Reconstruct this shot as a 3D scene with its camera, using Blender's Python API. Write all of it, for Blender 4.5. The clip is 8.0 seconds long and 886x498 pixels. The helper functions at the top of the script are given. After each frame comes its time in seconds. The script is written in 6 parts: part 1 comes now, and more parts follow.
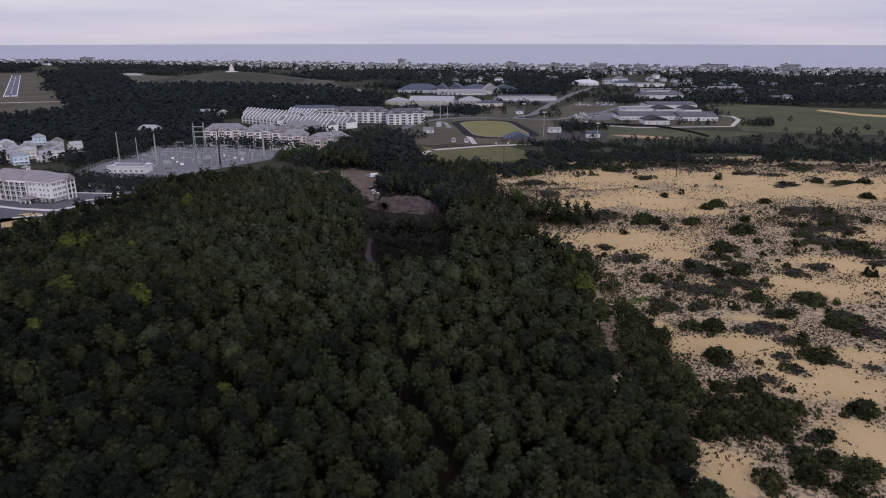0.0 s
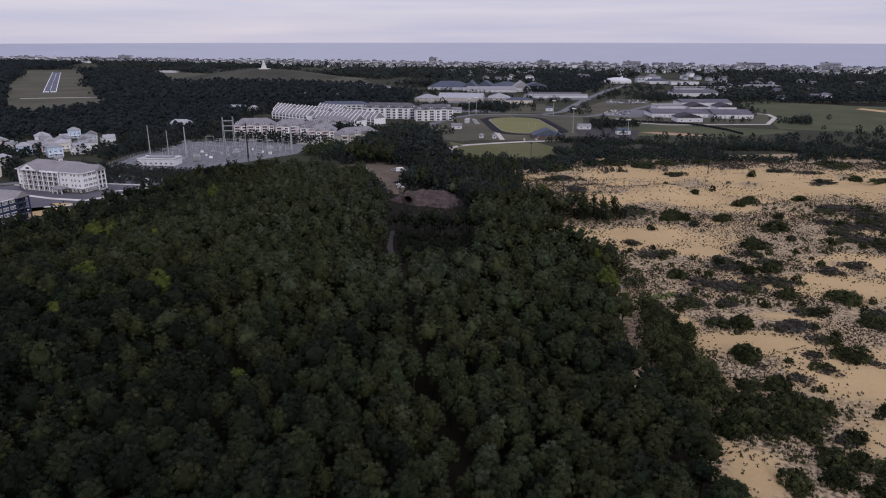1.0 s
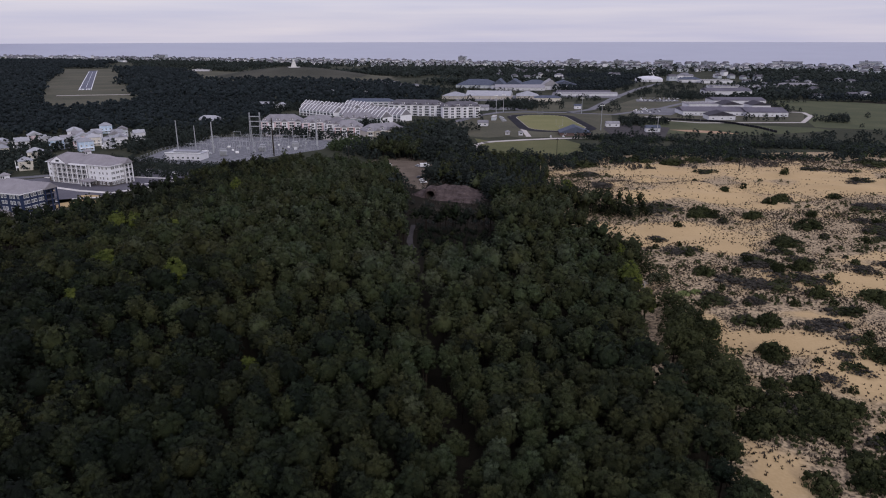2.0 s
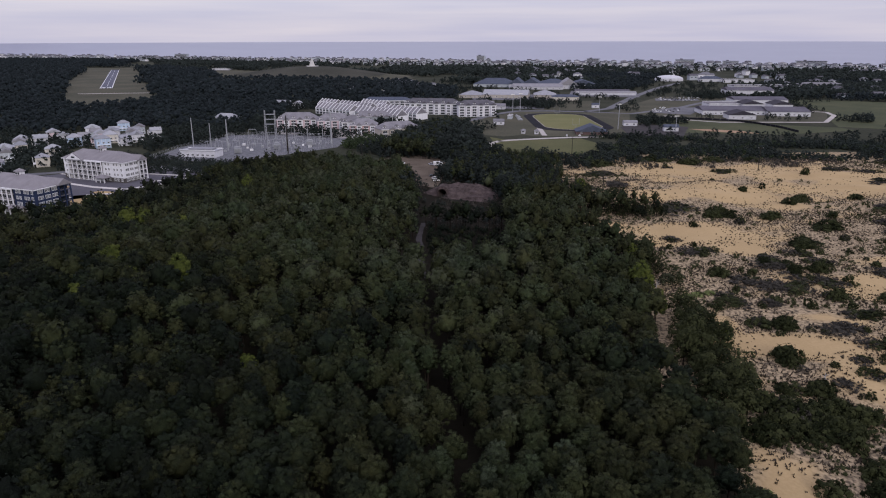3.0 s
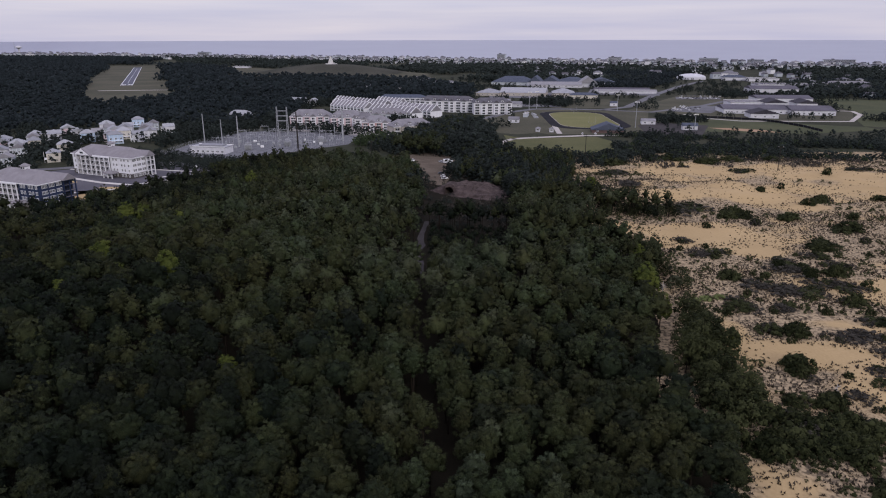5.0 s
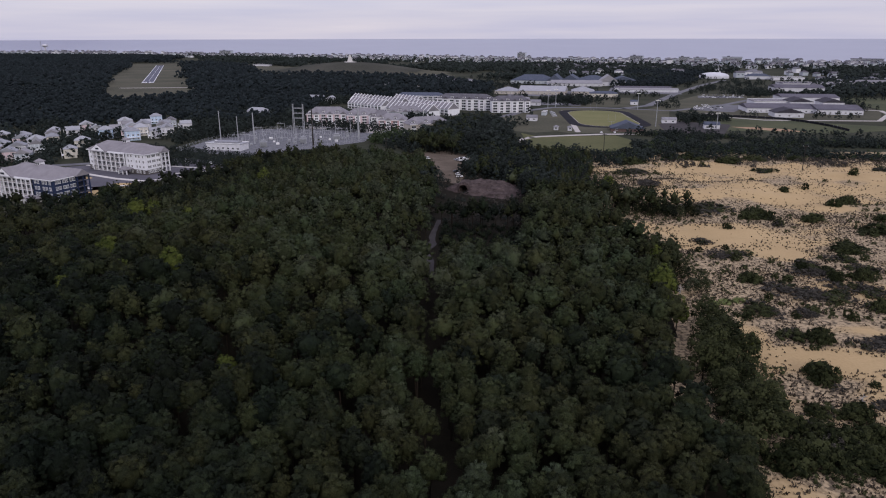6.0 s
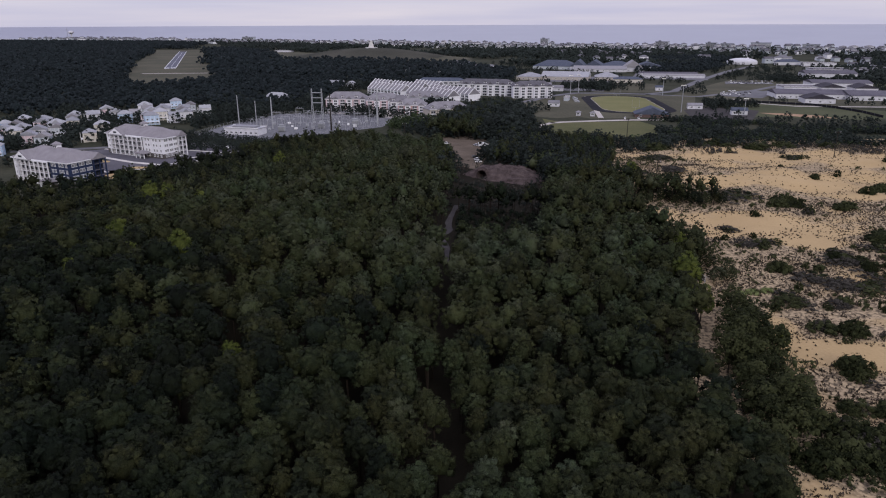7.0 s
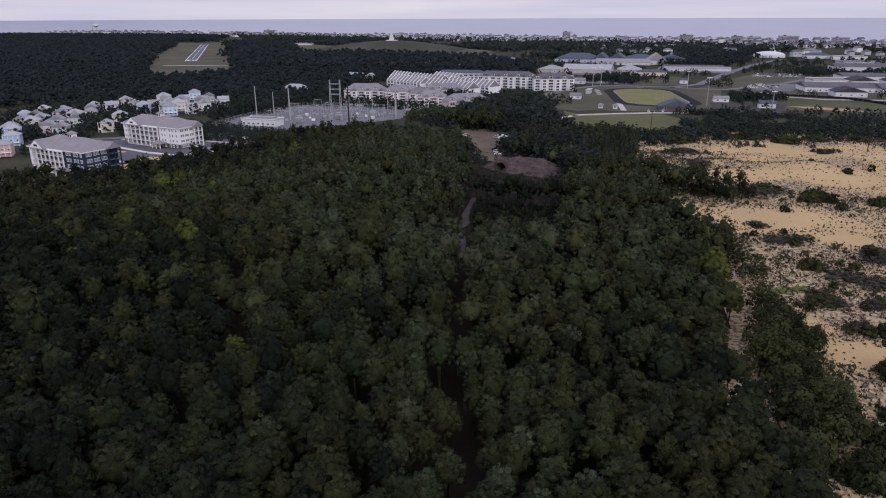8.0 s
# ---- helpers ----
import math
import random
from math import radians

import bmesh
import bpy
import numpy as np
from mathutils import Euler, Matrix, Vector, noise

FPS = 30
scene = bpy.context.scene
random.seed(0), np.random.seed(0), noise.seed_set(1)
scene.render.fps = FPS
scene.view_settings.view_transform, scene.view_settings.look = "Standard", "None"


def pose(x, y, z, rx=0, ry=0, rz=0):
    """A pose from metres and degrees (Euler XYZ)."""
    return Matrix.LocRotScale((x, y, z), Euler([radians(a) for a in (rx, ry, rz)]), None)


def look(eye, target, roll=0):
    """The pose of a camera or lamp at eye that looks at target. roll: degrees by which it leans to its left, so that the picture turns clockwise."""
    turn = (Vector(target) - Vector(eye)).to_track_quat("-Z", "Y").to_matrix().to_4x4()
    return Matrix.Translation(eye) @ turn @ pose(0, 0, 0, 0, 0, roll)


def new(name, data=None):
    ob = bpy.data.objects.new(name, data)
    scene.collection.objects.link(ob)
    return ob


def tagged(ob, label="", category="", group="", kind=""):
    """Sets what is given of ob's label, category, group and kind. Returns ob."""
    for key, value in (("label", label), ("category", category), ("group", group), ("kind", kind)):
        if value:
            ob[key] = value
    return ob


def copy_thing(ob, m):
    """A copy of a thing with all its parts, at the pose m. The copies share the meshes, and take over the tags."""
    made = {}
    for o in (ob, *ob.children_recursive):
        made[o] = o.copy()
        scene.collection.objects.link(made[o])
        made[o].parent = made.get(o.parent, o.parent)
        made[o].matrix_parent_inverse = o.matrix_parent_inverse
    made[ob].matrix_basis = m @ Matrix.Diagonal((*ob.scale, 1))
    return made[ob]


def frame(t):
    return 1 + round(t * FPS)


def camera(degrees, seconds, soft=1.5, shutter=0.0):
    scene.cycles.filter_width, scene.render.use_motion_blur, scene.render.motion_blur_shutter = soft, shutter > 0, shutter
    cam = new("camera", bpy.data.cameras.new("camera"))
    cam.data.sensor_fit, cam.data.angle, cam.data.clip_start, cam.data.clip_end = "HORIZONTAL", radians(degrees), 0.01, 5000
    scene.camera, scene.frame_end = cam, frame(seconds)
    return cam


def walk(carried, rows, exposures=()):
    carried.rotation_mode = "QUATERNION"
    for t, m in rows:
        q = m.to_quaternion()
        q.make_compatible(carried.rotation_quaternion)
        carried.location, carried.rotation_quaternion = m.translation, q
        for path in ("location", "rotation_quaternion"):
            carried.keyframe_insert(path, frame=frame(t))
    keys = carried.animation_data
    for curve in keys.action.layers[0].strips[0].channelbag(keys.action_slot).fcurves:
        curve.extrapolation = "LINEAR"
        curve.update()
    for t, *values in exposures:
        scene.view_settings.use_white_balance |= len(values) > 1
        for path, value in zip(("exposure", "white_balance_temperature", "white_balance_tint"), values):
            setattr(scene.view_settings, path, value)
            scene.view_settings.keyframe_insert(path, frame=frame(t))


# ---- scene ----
cam = camera(66.5, 8.0, soft=1.1)
PATH = [
    (0, (0.183, -16.645, 103.739), (0.147, -14.736, 103.143), 0.0),
    (0.5, (1.796, -15.494, 101.82), (1.715, -13.587, 101.224), 0.0),
    (1, (3.464, -14.07, 99.835), (3.341, -12.165, 99.237), -0.0),
    (1.5, (5.168, -12.48, 97.78), (5.003, -10.578, 97.184), -0.0),
    (2, (6.874, -10.861, 96.106), (6.668, -8.963, 95.508), -0.1),
    (3.5, (12.173, -5.118, 94.02), (11.898, -3.229, 93.422), -0.1),
    (4, (14.005, -3.074, 93.491), (13.717, -1.187, 92.893), -0.1),
    (5.5, (18.615, 4.522, 91.308), (18.272, 6.398, 90.706), -0.1),
    (6, (19.437, 7.723, 90.375), (19.063, 9.593, 89.771), -0.1),
    (6.5, (19.771, 10.979, 89.086), (19.368, 12.835, 88.461), -0.2),
    (7, (19.996, 14.312, 87.522), (19.564, 16.158, 86.884), -0.2),
    (7.5, (19.789, 18.026, 86.005), (19.33, 19.863, 85.359), -0.2),
    (8, (19.389, 21.968, 84.472), (18.903, 23.795, 83.819), -0.2),
]
walk(cam, [(t, look(eye, target, roll)) for t, eye, target, roll in PATH], [(0, 0.0), (5.5, 0.03), (7, 0.06), (8, 0.14)])

# ---- sky and light ----
world = bpy.data.worlds.new("overcast_evening")
scene.world = world
world.use_nodes = True
wn, wl = world.node_tree.nodes, world.node_tree.links
SUN_EL, SUN_ROT = radians(24), radians(150)
sky = wn.new("ShaderNodeTexSky")
sky.sky_type, sky.sun_disc = "NISHITA", False
sky.sun_elevation, sky.sun_rotation = SUN_EL, SUN_ROT
dim = wn.new("ShaderNodeVectorMath")
dim.operation = "SCALE"
dim.inputs["Scale"].default_value = 0.10
wl.new(sky.outputs[0], dim.inputs[0])
tc = wn.new("ShaderNodeTexCoord")
stretch = wn.new("ShaderNodeMapping")
stretch.inputs["Scale"].default_value = (1.6, 1.6, 30.0)
wl.new(tc.outputs["Generated"], stretch.inputs[0])
cloud = wn.new("ShaderNodeTexNoise")
cloud.inputs["Scale"].default_value, cloud.inputs["Detail"].default_value = 1.6, 6
wl.new(stretch.outputs[0], cloud.inputs["Vector"])
ramp = wn.new("ShaderNodeValToRGB")
ramp.color_ramp.elements[0].position, ramp.color_ramp.elements[0].color = 0.34, (0.570, 0.562, 0.765, 1)
ramp.color_ramp.elements[1].position, ramp.color_ramp.elements[1].color = 0.72, (0.765, 0.712, 0.830, 1)
wl.new(cloud.outputs[0], ramp.inputs[0])
veil = wn.new("ShaderNodeMixRGB")
veil.inputs[0].default_value = 0.85
wl.new(dim.outputs[0], veil.inputs[1])
wl.new(ramp.outputs[0], veil.inputs[2])
# an overcast sky is about twice as bright overhead as at the horizon
split = wn.new("ShaderNodeSeparateXYZ")
wl.new(tc.outputs["Generated"], split.inputs[0])
rise = wn.new("ShaderNodeMapRange")
rise.inputs["From Min"].default_value, rise.inputs["From Max"].default_value = 0.03, 1.0
rise.inputs["To Min"].default_value, rise.inputs["To Max"].default_value = 1.0, 2.1
wl.new(split.outputs["Z"], rise.inputs["Value"])
bright = wn.new("ShaderNodeVectorMath")
bright.operation = "SCALE"
wl.new(veil.outputs[0], bright.inputs[0])
wl.new(rise.outputs[0], bright.inputs["Scale"])
wl.new(bright.outputs[0], wn["Background"].inputs[0])
wn["Background"].inputs[1].default_value = 0.95

sun = new("sun", bpy.data.lights.new("sun", "SUN"))
sun.data.energy, sun.data.angle, sun.data.color = 1.0, radians(14), (1.0, 0.94, 0.88)
sun.matrix_world = look((0, 0, 300), (math.sin(SUN_ROT) * -100, math.cos(SUN_ROT) * -100 , 300 - 100 * math.tan(SUN_EL)))


# ---- materials ----
def material(name, dark, light, rough=0.85, scale=1.0, fine=12.0, bump=0.0, metal=0.0, spread=0.0, islands=0.0, distance=0.02, tone=0.0):
    """Two colours mixed by a coarse and a fine noise in metres; spread varies it from object to object, islands from piece to piece."""
    m = bpy.data.materials.new(name)
    m.use_nodes = True
    n, l = m.node_tree.nodes, m.node_tree.links
    b = n["Principled BSDF"]
    b.inputs["Roughness"].default_value, b.inputs["Metallic"].default_value = rough, metal
    b.inputs["Specular IOR Level"].default_value = 0.05 if rough >= 0.85 else 0.25
    g = n.new("ShaderNodeNewGeometry")
    one, two = n.new("ShaderNodeTexNoise"), n.new("ShaderNodeTexNoise")
    for t, s, d in ((one, scale, 3), (two, scale * fine, 2)):
        t.inputs["Scale"].default_value, t.inputs["Detail"].default_value = s, d
        l.new(g.outputs["Position"], t.inputs["Vector"])
    add = n.new("ShaderNodeMath")
    add.operation = "MULTIPLY_ADD"
    add.inputs[1].default_value = 0.45
    l.new(two.outputs[0], add.inputs[0])
    half = n.new("ShaderNodeMath")
    half.operation = "MULTIPLY"
    half.inputs[1].default_value = 0.55
    l.new(one.outputs[0], half.inputs[0])
    l.new(half.outputs[0], add.inputs[2])
    last = add
    if tone:
        own = n.new("ShaderNodeAttribute")
        own.attribute_name = "tone"
        each = n.new("ShaderNodeMath")
        each.operation = "MULTIPLY_ADD"
        each.inputs[1].default_value = tone
        l.new(own.outputs["Fac"], each.inputs[0])
        l.new(last.outputs[0], each.inputs[2])
        last = each
    for amount, kind in ((spread, 0), (islands, 1)):
        if amount:
            source = n.new("ShaderNodeObjectInfo").outputs["Random"] if kind == 0 else g.outputs["Random Per Island"]
            more = n.new("ShaderNodeMath")
            more.operation = "MULTIPLY_ADD"
            more.inputs[1].default_value = amount
            l.new(source, more.inputs[0])
            less = n.new("ShaderNodeMath")
            less.operation = "SUBTRACT"
            less.inputs[1].default_value = amount / 2
            l.new(last.outputs[0], less.inputs[0])
            l.new(less.outputs[0], more.inputs[2])
            last = more
    r = n.new("ShaderNodeValToRGB")
    r.color_ramp.elements[0].position, r.color_ramp.elements[1].position = 0.32, 0.68
    r.color_ramp.elements[0].color, r.color_ramp.elements[1].color = (*dark, 1), (*light, 1)
    l.new(last.outputs[0], r.inputs[0])
    l.new(r.outputs[0], b.inputs["Base Color"])
    if bump:
        k = n.new("ShaderNodeBump")
        k.inputs["Strength"].default_value, k.inputs["Distance"].default_value = bump, distance
        l.new(last.outputs[0], k.inputs["Height"])
        l.new(k.outputs[0], b.inputs["Normal"])
    return m




def needles(name, hues, grain=1.1):
    """Foliage whose hue follows the tone set per tree, broken up by clumps and by fine needle tufts."""
    m = bpy.data.materials.new(name)
    m.use_nodes = True
    n, l = m.node_tree.nodes, m.node_tree.links
    b = n["Principled BSDF"]
    b.inputs["Roughness"].default_value, b.inputs["Specular IOR Level"].default_value = 0.8, 0.06
    g, own = n.new("ShaderNodeNewGeometry"), n.new("ShaderNodeAttribute")
    own.attribute_name = "tone"
    clump, tuft = n.new("ShaderNodeTexNoise"), n.new("ShaderNodeTexNoise")
    for t, k, d in ((clump, 0.55, 3), (tuft, 4.5, 3)):
        t.inputs["Scale"].default_value, t.inputs["Detail"].default_value = k, d
        l.new(g.outputs["Position"], t.inputs["Vector"])

    def mad(x, k, c):
        q = n.new("ShaderNodeMath")
        q.operation = "MULTIPLY_ADD"
        q.inputs[1].default_value = k
        l.new(x, q.inputs[0])
        if isinstance(c, float):
            q.inputs[2].default_value = c
        else:
            l.new(c, q.inputs[2])
        return q.outputs[0]

    hue = n.new("ShaderNodeValToRGB")
    e = hue.color_ramp.elements
    while len(e) < len(hues):
        e.new(0.5)
    for i, c in enumerate(hues):
        e[i].position, e[i].color = 0.08 + 0.84 * i / (len(hues) - 1), (*c, 1)
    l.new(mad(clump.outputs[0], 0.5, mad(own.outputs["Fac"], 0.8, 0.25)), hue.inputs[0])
    patch = n.new("ShaderNodeTexNoise")
    patch.inputs["Scale"].default_value, patch.inputs["Detail"].default_value = 0.045, 4
    l.new(g.outputs["Position"], patch.inputs["Vector"])
    cool = n.new("ShaderNodeValToRGB")
    cool.color_ramp.elements[0].position, cool.color_ramp.elements[0].color = 0.40, (1.0, 1.0, 1.0, 1)
    cool.color_ramp.elements[1].position, cool.color_ramp.elements[1].color = 0.64, (0.87, 1.02, 1.07, 1)
    l.new(patch.outputs[0], cool.inputs[0])
    tint = n.new("ShaderNodeVectorMath")
    tint.operation = "MULTIPLY"
    l.new(hue.outputs[0], tint.inputs[0])
    l.new(cool.outputs[0], tint.inputs[1])
    light = mad(tuft.outputs[0], 2.9, mad(g.outputs["Random Per Island"], grain, -0.34 - grain / 2))
    scale = n.new("ShaderNodeVectorMath")
    scale.operation = "SCALE"
    l.new(tint.outputs[0], scale.inputs[0])
    l.new(light, scale.inputs["Scale"])
    l.new(scale.outputs[0], b.inputs["Base Color"])
    bump = n.new("ShaderNodeBump")
    bump.inputs["Strength"].default_value, bump.inputs["Distance"].default_value = 0.9, 0.35
    l.new(tuft.outputs[0], bump.inputs["Height"])
    l.new(bump.outputs[0], b.inputs["Normal"])
    return m


# palest hue is cooled: painted haze, reached mostly by the farther trees
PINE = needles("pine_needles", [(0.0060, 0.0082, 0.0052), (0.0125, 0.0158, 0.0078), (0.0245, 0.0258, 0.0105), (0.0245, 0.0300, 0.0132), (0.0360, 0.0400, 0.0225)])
LEAFGREEN = material("bright_oak_leaves", (0.013, 0.020, 0.010), (0.038, 0.052, 0.024), 0.85, 0.06, 12, islands=0.1, tone=0.3)
# distance haze is painted into the next two leaf colours as extra blue
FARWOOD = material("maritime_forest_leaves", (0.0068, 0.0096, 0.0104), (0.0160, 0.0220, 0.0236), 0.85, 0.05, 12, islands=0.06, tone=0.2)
OAK = material("oak_leaves", (0.0085, 0.0112, 0.0096), (0.0235, 0.0305, 0.0265), 0.85, 0.06, 12, islands=0.08, tone=0.28)
YELLOW = material("yellowing_leaves", (0.024, 0.034, 0.008), (0.078, 0.092, 0.022), 0.85, 0.2, 9, islands=0.3)
MYRTLE = material("myrtle_leaves", (0.0085, 0.0115, 0.0045), (0.036, 0.041, 0.017), 0.85, 0.3, 9, spread=0.4, islands=0.35)
GREYBUSH = material("heather_twigs", (0.024, 0.020, 0.016), (0.088, 0.072, 0.054), 0.9, 0.2, 9, islands=0.4)
TWIGS = material("dry_twigs", (0.018, 0.017, 0.015), (0.060, 0.055, 0.046), 0.9, 0.3, 9, islands=0.5)
GREENBUSH = material("green_tussock_leaves", (0.07, 0.09, 0.03), (0.15, 0.17, 0.07), 0.9, 0.2, 9, islands=0.4)
BARK = material("pine_bark", (0.014, 0.011, 0.009), (0.036, 0.028, 0.022), 0.95, 2, 8, 0.5)
DEADWOOD = material("bleached_wood", (0.30, 0.28, 0.26), (0.48, 0.46, 0.44), 0.9, 2, 8, 0.3)
SAND = material("dune_sand", (0.322, 0.234, 0.121), (0.408, 0.300, 0.160), 0.95, 0.045, 30, 0.5, distance=0.3)


def dune_ground():
    """Bare yellow sand, and greyer sand strewn with litter where the ground's share of bare sand is low."""
    m = material("dune_ground", (0.322, 0.234, 0.121), (0.408, 0.300, 0.160), 0.95, 0.045, 30, 0.5, distance=0.3)
    n, l = m.node_tree.nodes, m.node_tree.links
    b = n["Principled BSDF"]
    sand = b.inputs["Base Color"].links[0].from_socket
    g = n.new("ShaderNodeNewGeometry")
    share = n.new("ShaderNodeAttribute")
    share.attribute_name = "bare"
    coarse, fine = n.new("ShaderNodeTexNoise"), n.new("ShaderNodeTexNoise")
    for t, k in ((coarse, 0.16), (fine, 0.9)):
        t.inputs["Scale"].default_value, t.inputs["Detail"].default_value = k, 5
        l.new(g.outputs["Position"], t.inputs["Vector"])
    litter = n.new("ShaderNodeValToRGB")
    e = litter.color_ramp.elements
    e[0].position, e[0].color, e[1].position, e[1].color = 0.38, (0.085, 0.068, 0.048, 1), 0.58, (0.345, 0.268, 0.168, 1)
    l.new(fine.outputs[0], litter.inputs[0])
    shift = n.new("ShaderNodeMath")
    shift.operation = "MULTIPLY_ADD"
    shift.inputs[1].default_value = 1.1
    l.new(coarse.outputs[0], shift.inputs[0])
    l.new(share.outputs["Fac"], shift.inputs[2])
    cut = n.new("ShaderNodeMapRange")
    cut.interpolation_type = "SMOOTHSTEP"
    cut.inputs["From Min"].default_value, cut.inputs["From Max"].default_value = -0.25, 0.62
    l.new(shift.outputs[0], cut.inputs["Value"])
    mix = n.new("ShaderNodeMixRGB")
    l.new(cut.outputs[0], mix.inputs[0])
    l.new(litter.outputs[0], mix.inputs[1])
    l.new(sand, mix.inputs[2])
    l.new(mix.outputs[0], b.inputs["Base Color"])
    return m


DUNE = dune_ground()
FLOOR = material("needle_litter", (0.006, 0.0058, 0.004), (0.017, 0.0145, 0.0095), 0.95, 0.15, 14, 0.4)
SCRUB = material("scrub_ground", (0.016, 0.021, 0.013), (0.050, 0.050, 0.034), 0.95, 0.02, 16, 0.3)
GRASS = material("mown_grass", (0.060, 0.066, 0.031), (0.108, 0.106, 0.052), 0.95, 0.025, 25, 0.2)
SCHOOLGRASS = material("school_grass", (0.042, 0.050, 0.029), (0.080, 0.084, 0.047), 0.95, 0.025, 25, 0.2)
INFIELD = material("sports_turf", (0.115, 0.118, 0.052), (0.165, 0.158, 0.075), 0.95, 0.03, 25, 0.2)
DRYGRASS = material("dry_grass", (0.046, 0.047, 0.034), (0.092, 0.088, 0.062), 0.95, 0.02, 25, 0.2)
STRIPGRASS = material("airstrip_grass", (0.045, 0.047, 0.034), (0.095, 0.090, 0.064), 0.95, 0.012, 30, 0.2)
PALEKERB = material("new_kerb_concrete", (0.42, 0.40, 0.38), (0.56, 0.54, 0.51), 0.9, 0.1, 15, 0.1)
YARDSOIL = material("trodden_yard_soil", (0.065, 0.052, 0.040), (0.135, 0.110, 0.085), 0.95, 0.12, 12, 0.2)
COURTBLUE = material("blue_court_paint", (0.045, 0.062, 0.115), (0.070, 0.090, 0.155), 0.9, 0.2, 10)
LOTASPHALT = material("fresh_lot_asphalt", (0.066, 0.064, 0.076), (0.112, 0.109, 0.124), 0.9, 0.08, 20, 0.1)
ASPHALT = material("asphalt", (0.095, 0.095, 0.105), (0.155, 0.155, 0.165), 0.9, 0.08, 20, 0.1)
DARKASPHALT = material("track_asphalt", (0.010, 0.010, 0.013), (0.021, 0.021, 0.026), 0.9, 0.1, 20, 0.1)
CONCRETE = material("pale_concrete", (0.30, 0.28, 0.26), (0.44, 0.41, 0.38), 0.9, 0.1, 15, 0.1)
DIRT = material("sandy_track", (0.030, 0.028, 0.029), (0.066, 0.061, 0.062), 0.95, 0.12, 12, 0.3)
MOUNDSOIL = material("bare_mound_soil", (0.020, 0.015, 0.014), (0.100, 0.078, 0.074), 0.95, 0.30, 8, 1.0, distance=0.4)
GRAVEL = material("pale_gravel", (0.070, 0.072, 0.080), (0.185, 0.188, 0.200), 0.95, 0.3, 10, 0.3)
CLAY = material("infield_clay", (0.25, 0.165, 0.105), (0.34, 0.235, 0.155), 0.95, 0.1, 12)
PAINT = material("white_paint", (0.70, 0.70, 0.70), (0.80, 0.80, 0.80), 0.7, 0.4, 6)
ROOFGREY = material("grey_shingles", (0.16, 0.155, 0.165), (0.25, 0.245, 0.255), 0.9, 0.3, 12, 0.3, spread=0.35)
ROOFPALE = material("pale_shingles", (0.155, 0.153, 0.165), (0.25, 0.247, 0.262), 0.9, 0.3, 12, 0.3, spread=0.3)
ROOFWHITE = material("pale_metal_roof", (0.21, 0.215, 0.235), (0.32, 0.325, 0.345), 0.85, 0.3, 8, spread=0.4)
HEATH = material("hill_heath", (0.030, 0.032, 0.025), (0.066, 0.064, 0.052), 0.95, 0.012, 30, 0.2)
ROOFDARK = material("dark_shingles", (0.085, 0.085, 0.10), (0.16, 0.16, 0.175), 0.9, 0.3, 12, 0.3, spread=0.3)
ROOFBLUE = material("blue_metal_roof", (0.050, 0.060, 0.085), (0.092, 0.104, 0.135), 0.85, 0.3, 6)
METALROOF = material("flat_membrane", (0.068, 0.065, 0.080), (0.122, 0.116, 0.136), 0.85, 0.05, 12)
WHITEWALL = material("white_siding", (0.44, 0.44, 0.465), (0.60, 0.60, 0.63), 0.75, 0.3, 10, spread=0.3)
CREAM = material("cream_siding", (0.46, 0.43, 0.37), (0.58, 0.545, 0.48), 0.75, 0.3, 10, spread=0.3)
PALEBLUE = material("pale_blue_siding", (0.30, 0.40, 0.52), (0.42, 0.52, 0.64), 0.75, 0.3, 10, spread=0.3)
CORAL = material("coral_siding", (0.44, 0.285, 0.275), (0.54, 0.355, 0.345), 0.75, 0.3, 10, spread=0.3)
PINKWALL = material("pink_siding", (0.53, 0.415, 0.435), (0.64, 0.505, 0.525), 0.75, 0.3, 10, spread=0.3)
TEALWALL = material("grey_green_siding", (0.30, 0.33, 0.36), (0.43, 0.46, 0.49), 0.75, 0.3, 10, spread=0.3)
NAVY = material("navy_siding", (0.013, 0.021, 0.052), (0.024, 0.038, 0.085), 0.7, 0.3, 10)
TAN = material("tan_siding", (0.34, 0.31, 0.27), (0.45, 0.415, 0.37), 0.8, 0.3, 10)
BRICK = material("brick_wall", (0.085, 0.058, 0.055), (0.150, 0.105, 0.098), 0.9, 0.6, 10)
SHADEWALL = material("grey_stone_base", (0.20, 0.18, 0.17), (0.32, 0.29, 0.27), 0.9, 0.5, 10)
STEEL = material("galvanised_steel", (0.24, 0.25, 0.265), (0.38, 0.39, 0.405), 0.6, 0.6, 8, metal=0.3)
POLEWOOD = material("pole_wood", (0.018, 0.016, 0.015), (0.045, 0.040, 0.036), 0.95, 1, 8)
RUNWAYTOP = material("weathered_runway", (0.075, 0.080, 0.105), (0.125, 0.130, 0.160), 0.9, 0.02, 30)
GRANITE = material("pale_granite", (0.42, 0.41, 0.40), (0.56, 0.55, 0.53), 0.8, 0.2, 10)
RUBBER = material("tyre_rubber", (0.02, 0.02, 0.02), (0.035, 0.035, 0.035), 0.9)
CARPAINTS = [material("car_paint_" + k, c, c2, 0.3, 0.5, 4) for k, c, c2 in (
    ("white", (0.72, 0.72, 0.72), (0.80, 0.80, 0.80)), ("silver", (0.36, 0.37, 0.39), (0.44, 0.45, 0.47)), ("dark", (0.03, 0.03, 0.035), (0.05, 0.05, 0.055)))]
GLASS = material("window_glass", (0.020, 0.023, 0.030), (0.042, 0.046, 0.055), 0.08, 0.3, 4)
